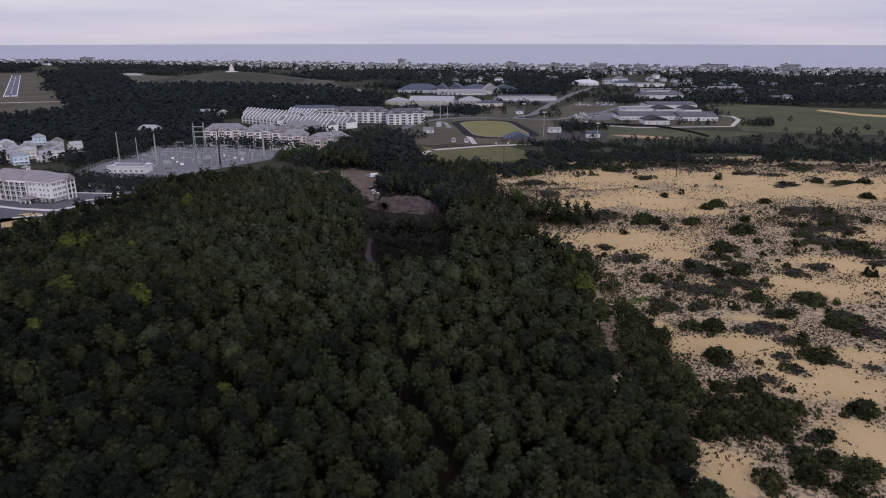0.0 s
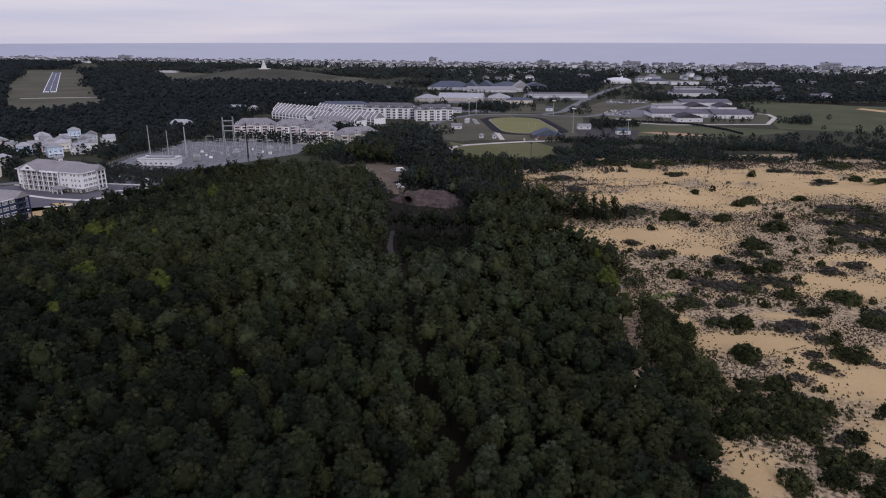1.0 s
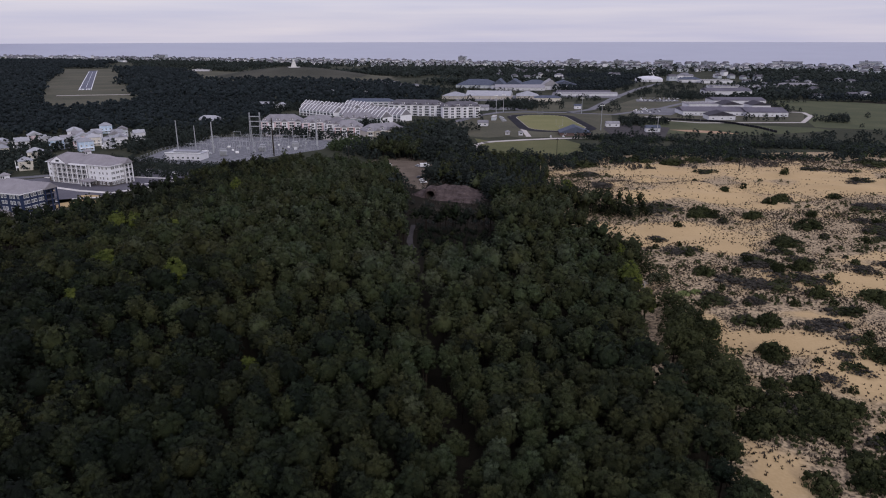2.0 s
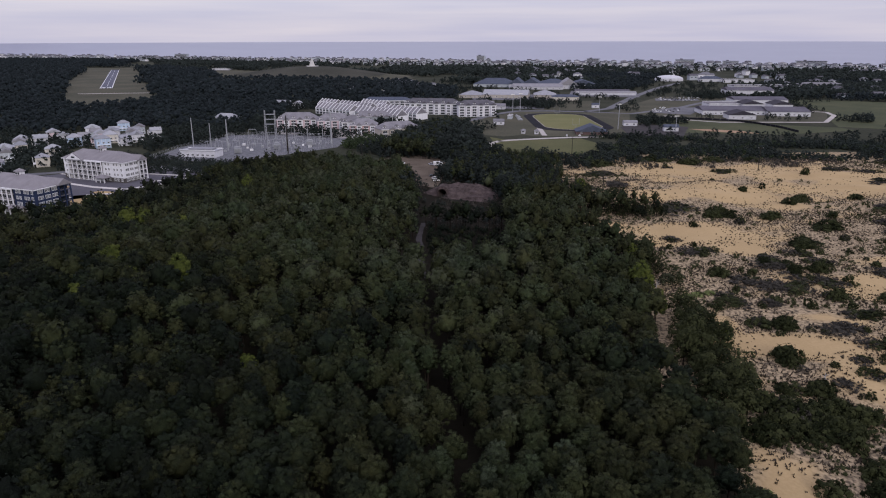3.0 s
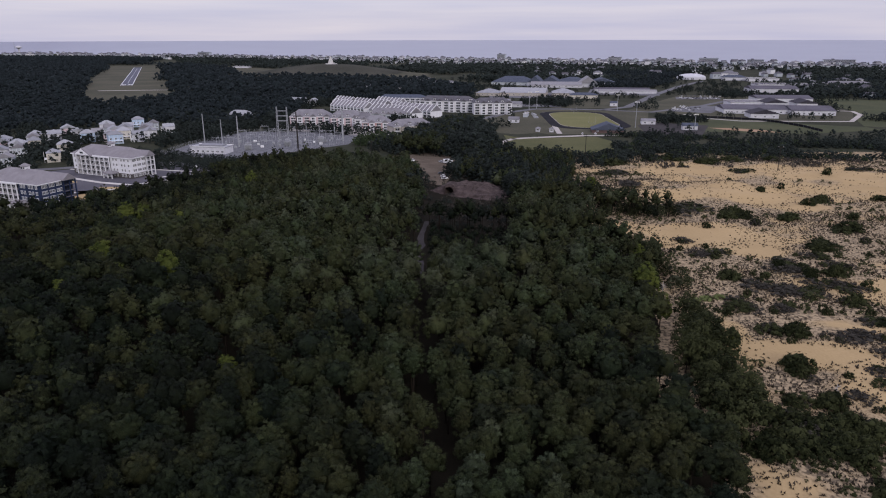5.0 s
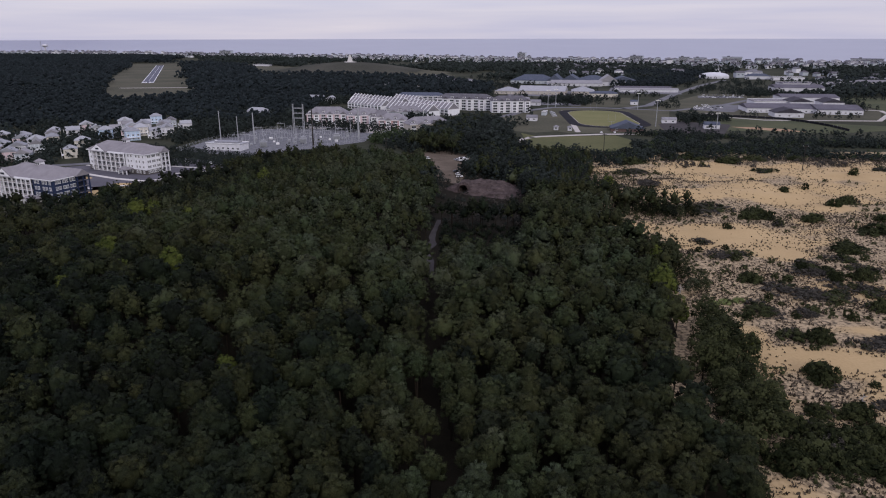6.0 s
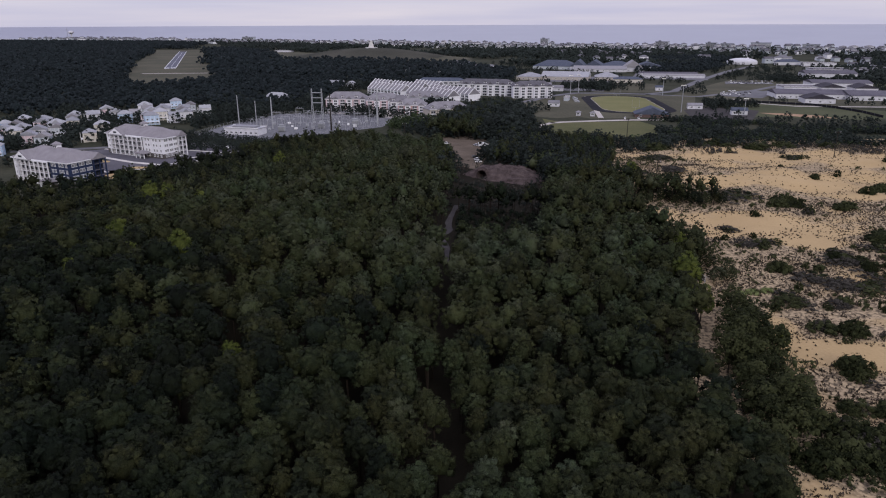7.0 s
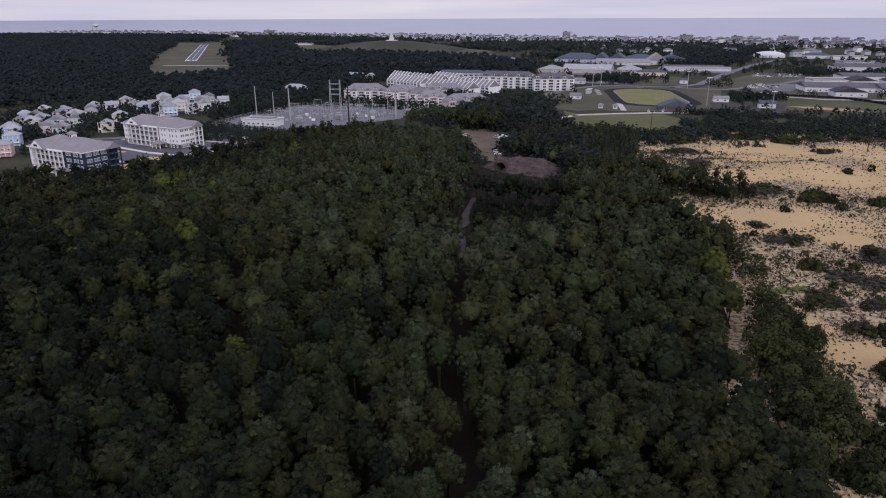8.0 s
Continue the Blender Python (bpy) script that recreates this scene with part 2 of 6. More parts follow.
GLASS.node_tree.nodes["Principled BSDF"].inputs["Specular IOR Level"].default_value = 0.5
LAMPGLASS = material("lamp_glass", (0.9, 0.88, 0.8), (0.9, 0.88, 0.8), 0.3)
DARKASPHALT.node_tree.nodes["Principled BSDF"].inputs["Specular IOR Level"].default_value = 0.05
SEA = material("sea_water", (0.168, 0.178, 0.236), (0.200, 0.212, 0.268), 0.34, 0.004, 30, 0.12, distance=3.0)
SEA.node_tree.nodes["Principled BSDF"].inputs["Specular IOR Level"].default_value = 0.5


# ---- mesh helpers ----
class Geo:
    def __init__(self):
        self.v, self.f = [], []

    def add(self, verts, faces, m=None):
        o = len(self.v)
        self.v += [tuple(m @ Vector(p)) if m else tuple(p) for p in verts]
        self.f += [tuple(i + o for i in f) for f in faces]
        return self

    def box(self, x, y, z, sx, sy, sz, m=None):
        """A box centred at x, y that stands on z."""
        a, b = sx / 2, sy / 2
        p = [(x + i * a, y + j * b, z + k * sz) for k in (0, 1) for i, j in ((-1, -1), (1, -1), (1, 1), (-1, 1))]
        return self.add(p, [(3, 2, 1, 0), (4, 5, 6, 7), (0, 1, 5, 4), (1, 2, 6, 5), (2, 3, 7, 6), (3, 0, 4, 7)], m)

    def gable(self, x, y, z, sx, sy, rise, over=0.5, thick=0.25, m=None):
        """A gable roof with its ridge along x and overhanging, solid eaves."""
        a, b = sx / 2 + over, sy / 2 + over
        p = []
        for e in (-a, a):
            p += [(x + e, y - b, z), (x + e, y + b, z), (x + e, y + b, z + thick), (x + e, y, z + rise + thick), (x + e, y - b, z + thick)]
        return self.add(p, [(0, 1, 2, 3, 4), (9, 8, 7, 6, 5), (5, 6, 1, 0), (6, 7, 2, 1), (7, 8, 3, 2), (8, 9, 4, 3), (9, 5, 0, 4)], m)

    def hip(self, x, y, z, sx, sy, rise, over=0.6, thick=0.25, m=None, inset=None):
        a, b = sx / 2 + over, sy / 2 + over
        i = min(a, b) * 0.95 if inset is None else inset
        p = [(x + s * a, y + t * b, z + k) for k in (0, thick) for s, t in ((-1, -1), (1, -1), (1, 1), (-1, 1))]
        if a >= b:
            p += [(x - a + i, y, z + rise + thick), (x + a - i, y, z + rise + thick)]
            top = [(4, 5, 9, 8), (5, 6, 9), (6, 7, 8, 9), (7, 4, 8)]
        else:
            p += [(x, y - b + i, z + rise + thick), (x, y + b - i, z + rise + thick)]
            top = [(4, 5, 8), (5, 6, 9, 8), (6, 7, 9), (7, 4, 8, 9)]
        return self.add(p, [(3, 2, 1, 0), (0, 1, 5, 4), (1, 2, 6, 5), (2, 3, 7, 6), (3, 0, 4, 7)] + top, m)

    def rod(self, a, b, r0, r1=None, n=8):
        a, b = Vector(a), Vector(b)
        r1 = r0 if r1 is None else r1
        q = (b - a).to_track_quat("Z", "Y").to_matrix()
        p = [c + q @ Vector((r * math.cos(6.2832 * k / n), r * math.sin(6.2832 * k / n), 0)) for c, r in ((a, r0), (b, r1)) for k in range(n)]
        f = [(k, (k + 1) % n, n + (k + 1) % n, n + k) for k in range(n)] + [tuple(range(n))[::-1], tuple(range(n, 2 * n))]
        return self.add(p, f)

    def slab(self, outline, z, thick):
        """A flat slab with a polygon outline, counter-clockwise; z is its top."""
        n = len(outline)
        p = [(x, y, z - thick) for x, y in outline] + [(x, y, z) for x, y in outline]
        return self.add(p, [tuple(range(n, 2 * n))] + [(k, (k + 1) % n, n + (k + 1) % n, n + k) for k in range(n)])

    def strip(self, line, width, z, thick=0.25):
        """A road of the given width along a polyline."""
        pts = [Vector((x, y, 0)) for x, y in line]
        p = []
        for i, c in enumerate(pts):
            d = (pts[min(i + 1, len(pts) - 1)] - pts[max(i - 1, 0)]).normalized()
            s = Vector((-d.y, d.x, 0)) * width / 2
            for q in (c + s, c - s):
                p += [(q.x, q.y, z), (q.x, q.y, z - thick)]
        f = []
        for i in range(len(pts) - 1):
            o = 4 * i
            f += [(o, o + 2, o + 6, o + 4), (o, o + 4, o + 5, o + 1), (o + 2, o + 3, o + 7, o + 6)]
        return self.add(p, f)

    def mesh(self, name):
        me = bpy.data.meshes.new(name)
        me.from_pydata(self.v, [], self.f)
        me.update()
        return me


def part(name, geo, mat, parent, label="", data=None):
    """One mesh object under a thing or a part."""
    me = data or geo.mesh(name)
    if not me.materials:
        me.materials.append(mat)
    ob = new(name, me)
    ob.parent = parent
    if label:
        ob["label"] = label
    return ob


def thing(name, label, category, m=None, group="", kind=""):
    ob = new(name)
    if m is not None:
        ob.matrix_basis = m
    return tagged(ob, label, category, group, kind)


def structure(name, geo, mat, label, category):
    me = geo.mesh(name)
    me.materials.append(mat)
    return tagged(new(name, me), label, category, "", "structure")


def leaf_mesh(name, verts, faces, mat):
    """A smooth mesh from arrays of corners and triangles."""
    n = len(faces)
    me = bpy.data.meshes.new(name)
    me.vertices.add(len(verts))
    me.vertices.foreach_set("co", np.ascontiguousarray(verts, dtype=np.float32).ravel())
    me.loops.add(3 * n)
    me.loops.foreach_set("vertex_index", np.ascontiguousarray(faces, dtype=np.int32).ravel())
    me.polygons.add(n)
    me.polygons.foreach_set("loop_start", np.arange(0, 3 * n, 3, dtype=np.int32))
    me.polygons.foreach_set("use_smooth", np.ones(n, bool))
    me.update(calc_edges=True)
    me.materials.append(mat)
    return me


def inside(x, y, poly):
    """Whether the points lie in a polygon."""
    x, y = np.asarray(x, float), np.asarray(y, float)
    r = np.zeros(x.shape, bool)
    for (x0, y0), (x1, y1) in zip(poly, poly[1:] + poly[:1]):
        if y0 != y1:
            r ^= ((y0 > y) != (y1 > y)) & (x < (x1 - x0) * (y - y0) / (y1 - y0) + x0)
    return r


def near_line(x, y, line):
    """The distance of points from a polyline."""
    best = np.full(np.shape(x), 1e9)
    for (x0, y0), (x1, y1) in zip(line, line[1:]):
        dx, dy = x1 - x0, y1 - y0
        t = np.clip(((x - x0) * dx + (y - y0) * dy) / (dx * dx + dy * dy), 0, 1)
        best = np.minimum(best, np.hypot(x - x0 - t * dx, y - y0 - t * dy))
    return best


WAVES = [(a, b, c) for a, b, c in np.random.default_rng(4).uniform(-1, 1, (24, 3))]


def waves(x, y, size):
    """A smooth random height from -1 to 1 with bumps of about that size."""
    total = np.zeros(np.shape(x))
    for i, (a, b, c) in enumerate(WAVES):
        k = (1.2 + 3.6 * i / len(WAVES)) / size / math.hypot(a, b)
        total = total + np.sin(x * a * k + y * b * k + 9 * c)
    return total / 6


# ---- the lie of the land ----
TRAIL = [(-56, 430), (-50, 376), (-42, 300), (-36, 262), (-29, 232), (-21, 185), (-13, 155), (-6, 128), (-2, 111), (0, 60)]
SIDE_TRAIL = [(66, 262), (59, 243), (57, 215), (54, 197), (49, 184), (48, 172), (51, 154), (57, 140), (63, 122)]
MOUND = (-30, 392)
WOOD = [(-460, 30), (55, 60), (56, 108), (55, 130), (47, 152), (46, 172), (48, 190), (55, 214), (60, 236), (59, 250), (53, 268), (47, 284), (41, 298), (35, 312), (36, 342), (52, 348), (77, 348), (75, 360), (58, 362), (42, 366), (37, 405), (30, 437), (27, 520), (-28, 552),
        (-37, 600), (-48, 660), (-85, 690), (-104, 600), (-112, 515), (-50, 505), (-54, 418), (-70, 428), (-92, 440), (-130, 460), (-160, 460),
        (-200, 440), (-205, 396), (-217, 355), (-229, 316), (-250, 292), (-280, 284), (-460, 268)]
CLUMP = [(58, 138), (64, 142), (67, 152), (69, 165), (68, 180), (66, 197), (65, 212), (61, 224), (59, 212), (58, 198), (54, 186), (53, 170), (56, 152)]
EDGE = [(58, 232), (65, 236), (67, 248), (62, 266), (54, 284), (46, 300), (40, 312), (36, 308), (46, 284), (54, 264), (58, 246)]
TONGUE = [(40, 346), (54, 347), (72, 344), (80, 348), (79, 360), (62, 366), (40, 368)]
DUNES = [(58, -40), (700, -40), (700, 640), (330, 600), (24, 540), (28, 440), (32, 352), (37, 318), (49, 288), (60, 240), (53, 214), (45, 176), (54, 138)]
MONUMENT = (-505, 1545)


def land(x, y):
    """The height of the ground, in metres."""
    x, y = np.asarray(x, float), np.asarray(y, float)
    z = np.full(x.shape, 3.5)
    z = z + 10.5 * np.exp(-((x + 114) / np.where(x < -114, 52, 72)) ** 2 - ((y - 205) / 155) ** 2)
    z = z + 2.0 * np.exp(-((x - 5) / 60) ** 2 - ((y - 230) / 90) ** 2)
    near = np.clip((560 - y) / 120, 0, 1) * np.clip((x - 25) / 40, 0, 1)
    far = near * np.clip((y - 330) / 60, 0, 1)
    z = z + far * (2.6 * np.maximum(0, waves(x * 0.55, y * 1.3, 38)) + 0.8 * waves(x, y * 1.6, 20))
    z = z + near * (0.9 + 1.1 * waves(x, y, 60) + 0.35 * waves(x + 50, y, 17))
    z = z + 0.5 * waves(x, y, 35) * np.clip((420 - y) / 100, 0, 1) * np.clip((10 - x) / 40, 0, 1)
    r = np.hypot((x - MONUMENT[0]) / 1.5, y - MONUMENT[1])
    z = z + 26.5 * np.exp(-(r / 115) ** 2.2)
    return z


def coast(x):
    return 2590 - 0.30 * np.asarray(x, float) + 1.5e-5 * np.asarray(x, float) ** 2


def grow(start, stop, first, ratio):
    out, step = [start], first
    while out[-1] < stop:
        out.append(out[-1] + step)
        step = min(step * ratio, 60)
    return out


xs = np.array(sorted({-v for v in grow(320, 4300, 4, 1.12)} | set(np.arange(-320, 320, 3.0)) | set(grow(320, 4300, 4, 1.12))))
ys = np.array(sorted(set(np.arange(-300, 40, 12.0)) | set(np.arange(40, 620, 3.0)) | set(grow(620, 4400, 4, 1.08))))
gx, gy = np.meshgrid(xs, ys)
shore = coast(gx)
gyy = np.where(gy > shore, shore + (gy - shore) * 0.001, gy)
gz = np.where(gy > shore, -2.0, land(gx, gyy) - 2.5 * np.clip((gy - shore + 80) / 80, 0, 1))
nx, ny = len(xs), len(ys)
verts = np.stack([gx, gyy, gz], -1).reshape(-1, 3)
ii, jj = np.meshgrid(np.arange(nx - 1), np.arange(ny - 1))
base = (jj * nx + ii).ravel()
quads = np.stack([base, base + 1, base + nx + 1, base + nx], -1)
me = bpy.data.meshes.new("ground")
me.from_pydata(verts.tolist(), [], quads.tolist())
cx, cy = (gx[:-1, :-1] + gx[1:, 1:]).ravel() / 2, (gy[:-1, :-1] + gy[1:, 1:]).ravel() / 2
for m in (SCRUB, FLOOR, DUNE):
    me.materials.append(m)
slot = np.zeros(len(quads), np.int32)
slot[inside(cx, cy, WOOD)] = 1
dune = inside(cx, cy, DUNES)
SANDPATCH = [(117, 482, 44, 26), (203, 468, 48, 30), (124, 406, 42, 18), (238, 440, 50, 30), (85, 318, 36, 15), (174, 280, 22, 11), (155, 248, 20, 11), (92, 193, 14, 6),
             (68, 122, 7, 9), (116, 166, 14, 14), (108, 137, 9, 12), (293, 470, 30, 22), (222, 424, 40, 20), (150, 380, 22, 9), (250, 330, 30, 15), (200, 250, 24, 14), (73, 206, 3.5, 13), (110, 215, 10, 5), (106, 171, 8, 6), (134, 185, 9, 6), (123, 166, 8, 6), (99, 292, 12, 7), (140, 256, 12, 5)]


def bare(x, y):
    """How bare the dune sand is: above 0 no tussocks grow."""
    best = np.full(np.shape(x), -1.0)
    for px, py, rx, ry in SANDPATCH:
        best = np.maximum(best, 1 - np.hypot((x - px) / rx, (y - py) / ry))
    return best + 0.5 * waves(x, y, 22) + 0.28 * waves(y, x, 7)


slot[dune | (near_line(cx, cy, SIDE_TRAIL) < 2.4)] = 2
share = me.attributes.new("bare", "FLOAT", "POINT")
share.data.foreach_set("value", np.clip(bare(verts[:, 0], verts[:, 1]), -1, 1).astype(np.float32))
me.polygons.foreach_set("material_index", slot)
me.polygons.foreach_set("use_smooth", np.ones(len(quads), bool))
tagged(new("ground", me), "sandy coastal ground with dunes, litter and scrub", "ground", "", "structure")

# the sea, which lifts towards the horizon as far water does
g = Geo()
FAR = 4700.0
pts = []
for k, f in enumerate(np.linspace(0, 1, 26)):
    for a in np.linspace(-62, 62, 60):
        dx, dy = math.sin(radians(a)), math.cos(radians(a))
        low, high = 1000.0, FAR - 200
        for _ in range(30):
            d0 = (low + high) / 2
            low, high = (d0, high) if d0 * dy < float(coast(d0 * dx)) else (low, d0)
        d = d0 - 60 + (FAR - d0 + 60) * f
        lift = 68.5 * max(0.0, f - 0.03) ** 1.5
        pts.append((d * dx, d * dy, lift))
g.add(pts, [(r * 60 + c, r * 60 + c + 1, (r + 1) * 60 + c + 1, (r + 1) * 60 + c) for r in range(25) for c in range(59)])
water = structure("water", g, SEA, "calm grey ocean under an overcast evening sky", "ocean")
water.data.polygons.foreach_set("use_smooth", np.ones(len(water.data.polygons), bool))

# ---- trees ----
def ball(level):
    b = bmesh.new()
    bmesh.ops.create_icosphere(b, subdivisions=level, radius=1.0)
    v = np.array([p.co[:] for p in b.verts])
    f = np.array([[p.index for p in q.verts] for q in b.faces])
    b.free()
    return v, f


OCTA = np.array([(1, 0, 0), (-1, 0, 0), (0, 1, 0), (0, -1, 0), (0, 0, 1), (0, 0, -1)], float)
BALLS = {0: (OCTA, np.array([(0, 2, 4), (2, 1, 4), (1, 3, 4), (3, 0, 4), (2, 0, 5), (1, 2, 5), (3, 1, 5), (0, 3, 5)])), 1: ball(1)}


def crown(rng, radius, height, puffs, leaves, size, low=0.30, flat=0.40, level=0, fat=1.0):
    """A crown as corners and triangles: lumpy tufts spread over a dome, each fringed with loose leaves; the tree's base is the origin."""
    base = height * low
    ball_v, ball_f = BALLS[level]
    verts, faces, count = [], [], 0
    for i in range(puffs):
        u = 1 - (i + rng.uniform(0.1, 0.9)) / puffs * (1 + flat)
        a = i * 2.39996 + rng.uniform(-0.5, 0.5)
        s = math.sqrt(max(0.0, 1 - u * u))
        r = radius * rng.uniform(0.25, 0.42) * fat
        k = rng.uniform(0.86, 1.05)
        p = np.array((s * math.cos(a) * (radius - r * 0.5) * k, s * math.sin(a) * (radius - r * 0.5) * k, base + (u + flat) / (1 + flat) * (height - base - r * 0.6) * k))
        turn = np.linalg.qr(rng.normal(size=(3, 3)))[0]
        lump = (ball_v @ turn) * (rng.uniform(0.72, 1.14, (len(ball_v), 1)))
        core = 1.0 if leaves < 2 else 0.62 if leaves > 24 else 0.85
        verts.append(p + lump * r * core * (1, 1, 0.85))
        faces.append(ball_f[lump[ball_f].mean(1)[:, 2] > -0.25] + count)
        count += len(ball_v)
        if leaves:
            n = rng.normal(size=(leaves, 3))
            n[:, 2] = n[:, 2] + 0.4
            n /= np.linalg.norm(n, axis=1)[:, None]
            q = p + n * r * rng.uniform(0.74, 1.14, (leaves, 1)) * (1, 1, 0.85)
            dome = np.array((s * math.cos(a), s * math.sin(a), max(u, -0.2) + 0.15))
            face = 0.62 * n + 0.75 * dome + 0.24 * rng.normal(size=(leaves, 3))
            face /= np.linalg.norm(face, axis=1)[:, None]
            t = np.cross(face, rng.normal(size=(leaves, 3)))
            t /= np.linalg.norm(t, axis=1)[:, None] + 1e-6
            b = np.cross(face, t)
            k = size * rng.uniform(0.6, 1.3, (leaves, 1))
            verts.append(np.stack([q - t * k * 0.8 - b * k * 0.5, q + t * k * 0.8 - b * k * 0.5, q + b * k * 0.9], 1).reshape(-1, 3))
            faces.append(np.arange(3 * leaves).reshape(-1, 3) + count)
            count += 3 * leaves
    return np.concatenate(verts), np.concatenate(faces)


def pine_crown(rng, radius, height, puffs, leaves, size, low=0.52, sag=0.35, level=1):
    """A domed crown: a lumpy core set with many small needle clumps, each with loose tufts on its outer side."""
    base = height * low
    tall = height - base
    ball_v, ball_f = BALLS[level]
    lean = rng.uniform(0.86, 1.14, 2)
    core = ball_v * rng.uniform(0.62, 0.86, (len(ball_v), 1)) * (radius * lean[0], radius * lean[1], tall * 0.62) + (0, 0, base + tall * 0.40)
    verts, faces, count = [core], [ball_f], len(core)
    octa_v, octa_f = BALLS[0]
    for i in range(puffs):
        u = 1 - (i + rng.uniform(0.0, 1.0)) / puffs * (1 + sag)
        a = i * 2.39996 + rng.uniform(-0.6, 0.6)
        s = math.sqrt(max(0.0, 1 - u * u))
        r = radius * rng.uniform(0.17, 0.29)
        k = rng.uniform(0.80, 1.05)
        out = np.array((s * math.cos(a), s * math.sin(a), u))
        p = out * (lean[0] * (radius - r * 0.6) * k, lean[1] * (radius - r * 0.6) * k, 0)
        p[2] = base + (u + sag) / (1 + sag) * (tall - r * 0.7) * (0.55 + 0.45 * k)
        turn = np.linalg.qr(rng.normal(size=(3, 3)))[0]
        lump = (octa_v @ turn) * rng.uniform(0.75, 1.2, (6, 1))
        show = (lump[octa_f].mean(1) @ (out + (0, 0, 0.4))) > -0.2
        verts.append(p + lump * r * (1, 1, 0.8))
        faces.append(octa_f[show] + count)
        count += 6
        n = rng.normal(size=(leaves, 3)) + out * 0.9 + (0, 0, 0.6)
        n /= np.linalg.norm(n, axis=1)[:, None]
        q = p + n * r * rng.uniform(0.8, 1.3, (leaves, 1)) * (1, 1, 0.8)
        face = n + 0.4 * out + 0.55 * rng.normal(size=(leaves, 3))
        face /= np.linalg.norm(face, axis=1)[:, None]
        t = np.cross(face, rng.normal(size=(leaves, 3)))
        t /= np.linalg.norm(t, axis=1)[:, None] + 1e-6
        b = np.cross(face, t)
        k = size * rng.uniform(0.6, 1.4, (leaves, 1))
        verts.append(np.stack([q - t * k * 0.7 - b * k * 0.4, q + t * k * 0.7 - b * k * 0.4, q + b * k], 1).reshape(-1, 3))
        faces.append(np.arange(3 * leaves).reshape(-1, 3) + count)
        count += 3 * leaves
    return np.concatenate(verts), np.concatenate(faces)


def trunk(rng, height, r0, limbs=5, n=6):
    g = Geo()
    lean = Vector((rng.uniform(-0.4, 0.4), rng.uniform(-0.4, 0.4), 0))
    g.rod((0, 0, -0.4), lean * 0.5 + Vector((0, 0, height * 0.5)), r0, r0 * 0.7, n)
    g.rod(lean * 0.5 + Vector((0, 0, height * 0.5)), lean + Vector((0, 0, height * 0.9)), r0 * 0.7, r0 * 0.2, n)
    for i in range(limbs):
        z = height * rng.uniform(0.45, 0.8)
        a = rng.uniform(0, 6.28)
        o = lean * (z / height)
        g.rod((o.x, o.y, z), (o.x + math.cos(a) * height * 0.2, o.y + math.sin(a) * height * 0.2, z + height * 0.1), r0 * 0.3, r0 * 0.1, 5)
    return g


def scatter(rng, poly, step, jitter=0.42):
    """Points of a jittered grid in a polygon."""
    px, py = [p[0] for p in poly], [p[1] for p in poly]
    a, b = np.meshgrid(np.arange(min(px), max(px), step), np.arange(min(py), max(py), step * 0.87))
    a = a + (np.arange(a.shape[0])[:, None] % 2) * step / 2
    a, b = a.ravel() + rng.uniform(-jitter, jitter, a.size) * step, b.ravel() + rng.uniform(-jitter, jitter, b.size) * step
    k = inside(a, b, poly)
    return a[k], b[k]


def planted(name, protos, x, y, rng, mat, label, category, low=0.8, high=1.2, sink=0.0, size=None, tone_at=None):
    """One object of leaves that nobody could count."""
    groups, tri, tones, count = [], [], [], 0
    which = rng.integers(0, len(protos), len(x))
    for i, tris in enumerate(protos):
        k = which == i
        n = int(k.sum())
        if not n:
            continue
        a, s, h = rng.uniform(0, 6.2832, n), rng.uniform(low, high, n), rng.uniform(0.88, 1.12, n)
        s = s * (size(x[k], y[k]) if size else 1.0)
        ca, sa = np.cos(a) * s, np.sin(a) * s
        z = land(x[k], y[k]) - sink
        V, Fc = tris
        X = V[None, :, 0] * ca[:, None] - V[None, :, 1] * sa[:, None] + x[k][:, None]
        Y = V[None, :, 0] * sa[:, None] + V[None, :, 1] * ca[:, None] + y[k][:, None]
        Zs = V[None, :, 2] * (s * h)[:, None] + z[:, None]
        groups.append(np.stack([X, Y, Zs], -1).reshape(-1, 3))
        tri.append((Fc[None] + (np.arange(n) * len(V))[:, None, None]).reshape(-1, 3) + count)
        count += n * len(V)
        own = rng.uniform(-0.5, 0.5, n) if tone_at is None else tone_at(x[k], y[k]) + rng.normal(0, 0.20, n)
        tones.append(np.repeat(own, len(V)))
    me = leaf_mesh(name, np.concatenate(groups), np.concatenate(tri), mat)
    me.attributes.new("tone", "FLOAT", "POINT").data.foreach_set("value", np.concatenate(tones).astype(np.float32))
    return tagged(new(name, me), label, category, "", "stuff")


rng = np.random.default_rng(11)
px, py = scatter(rng, WOOD, 5.5, 0.42)
CLEARING = [(-38, 243), (-28, 255), (-4, 260), (0, 300), (-40, 296), (-42, 262)]
CLEARMOUND = [(-60, 372), (-52, 345), (-46, 310), (-10, 311), (0, 350), (-8, 384), (-18, 402), (-40, 428), (-62, 424)]
keep = (near_line(px, py, TRAIL) > np.where((py > 215) & (py < 285), 3.0, 1.7)) & (near_line(px, py, SIDE_TRAIL) > np.where(py > 150, 3.6, 2.0))
keep &= ~inside(px, py, CLEARING) & ~inside(px, py, CLEARMOUND)
keep &= (px > 20 - 1.1 * (py + 20) - 12) & (px < 0.72 * (py + 17) + 25)
keep &= rng.uniform(0, 1, px.size) > 0.012
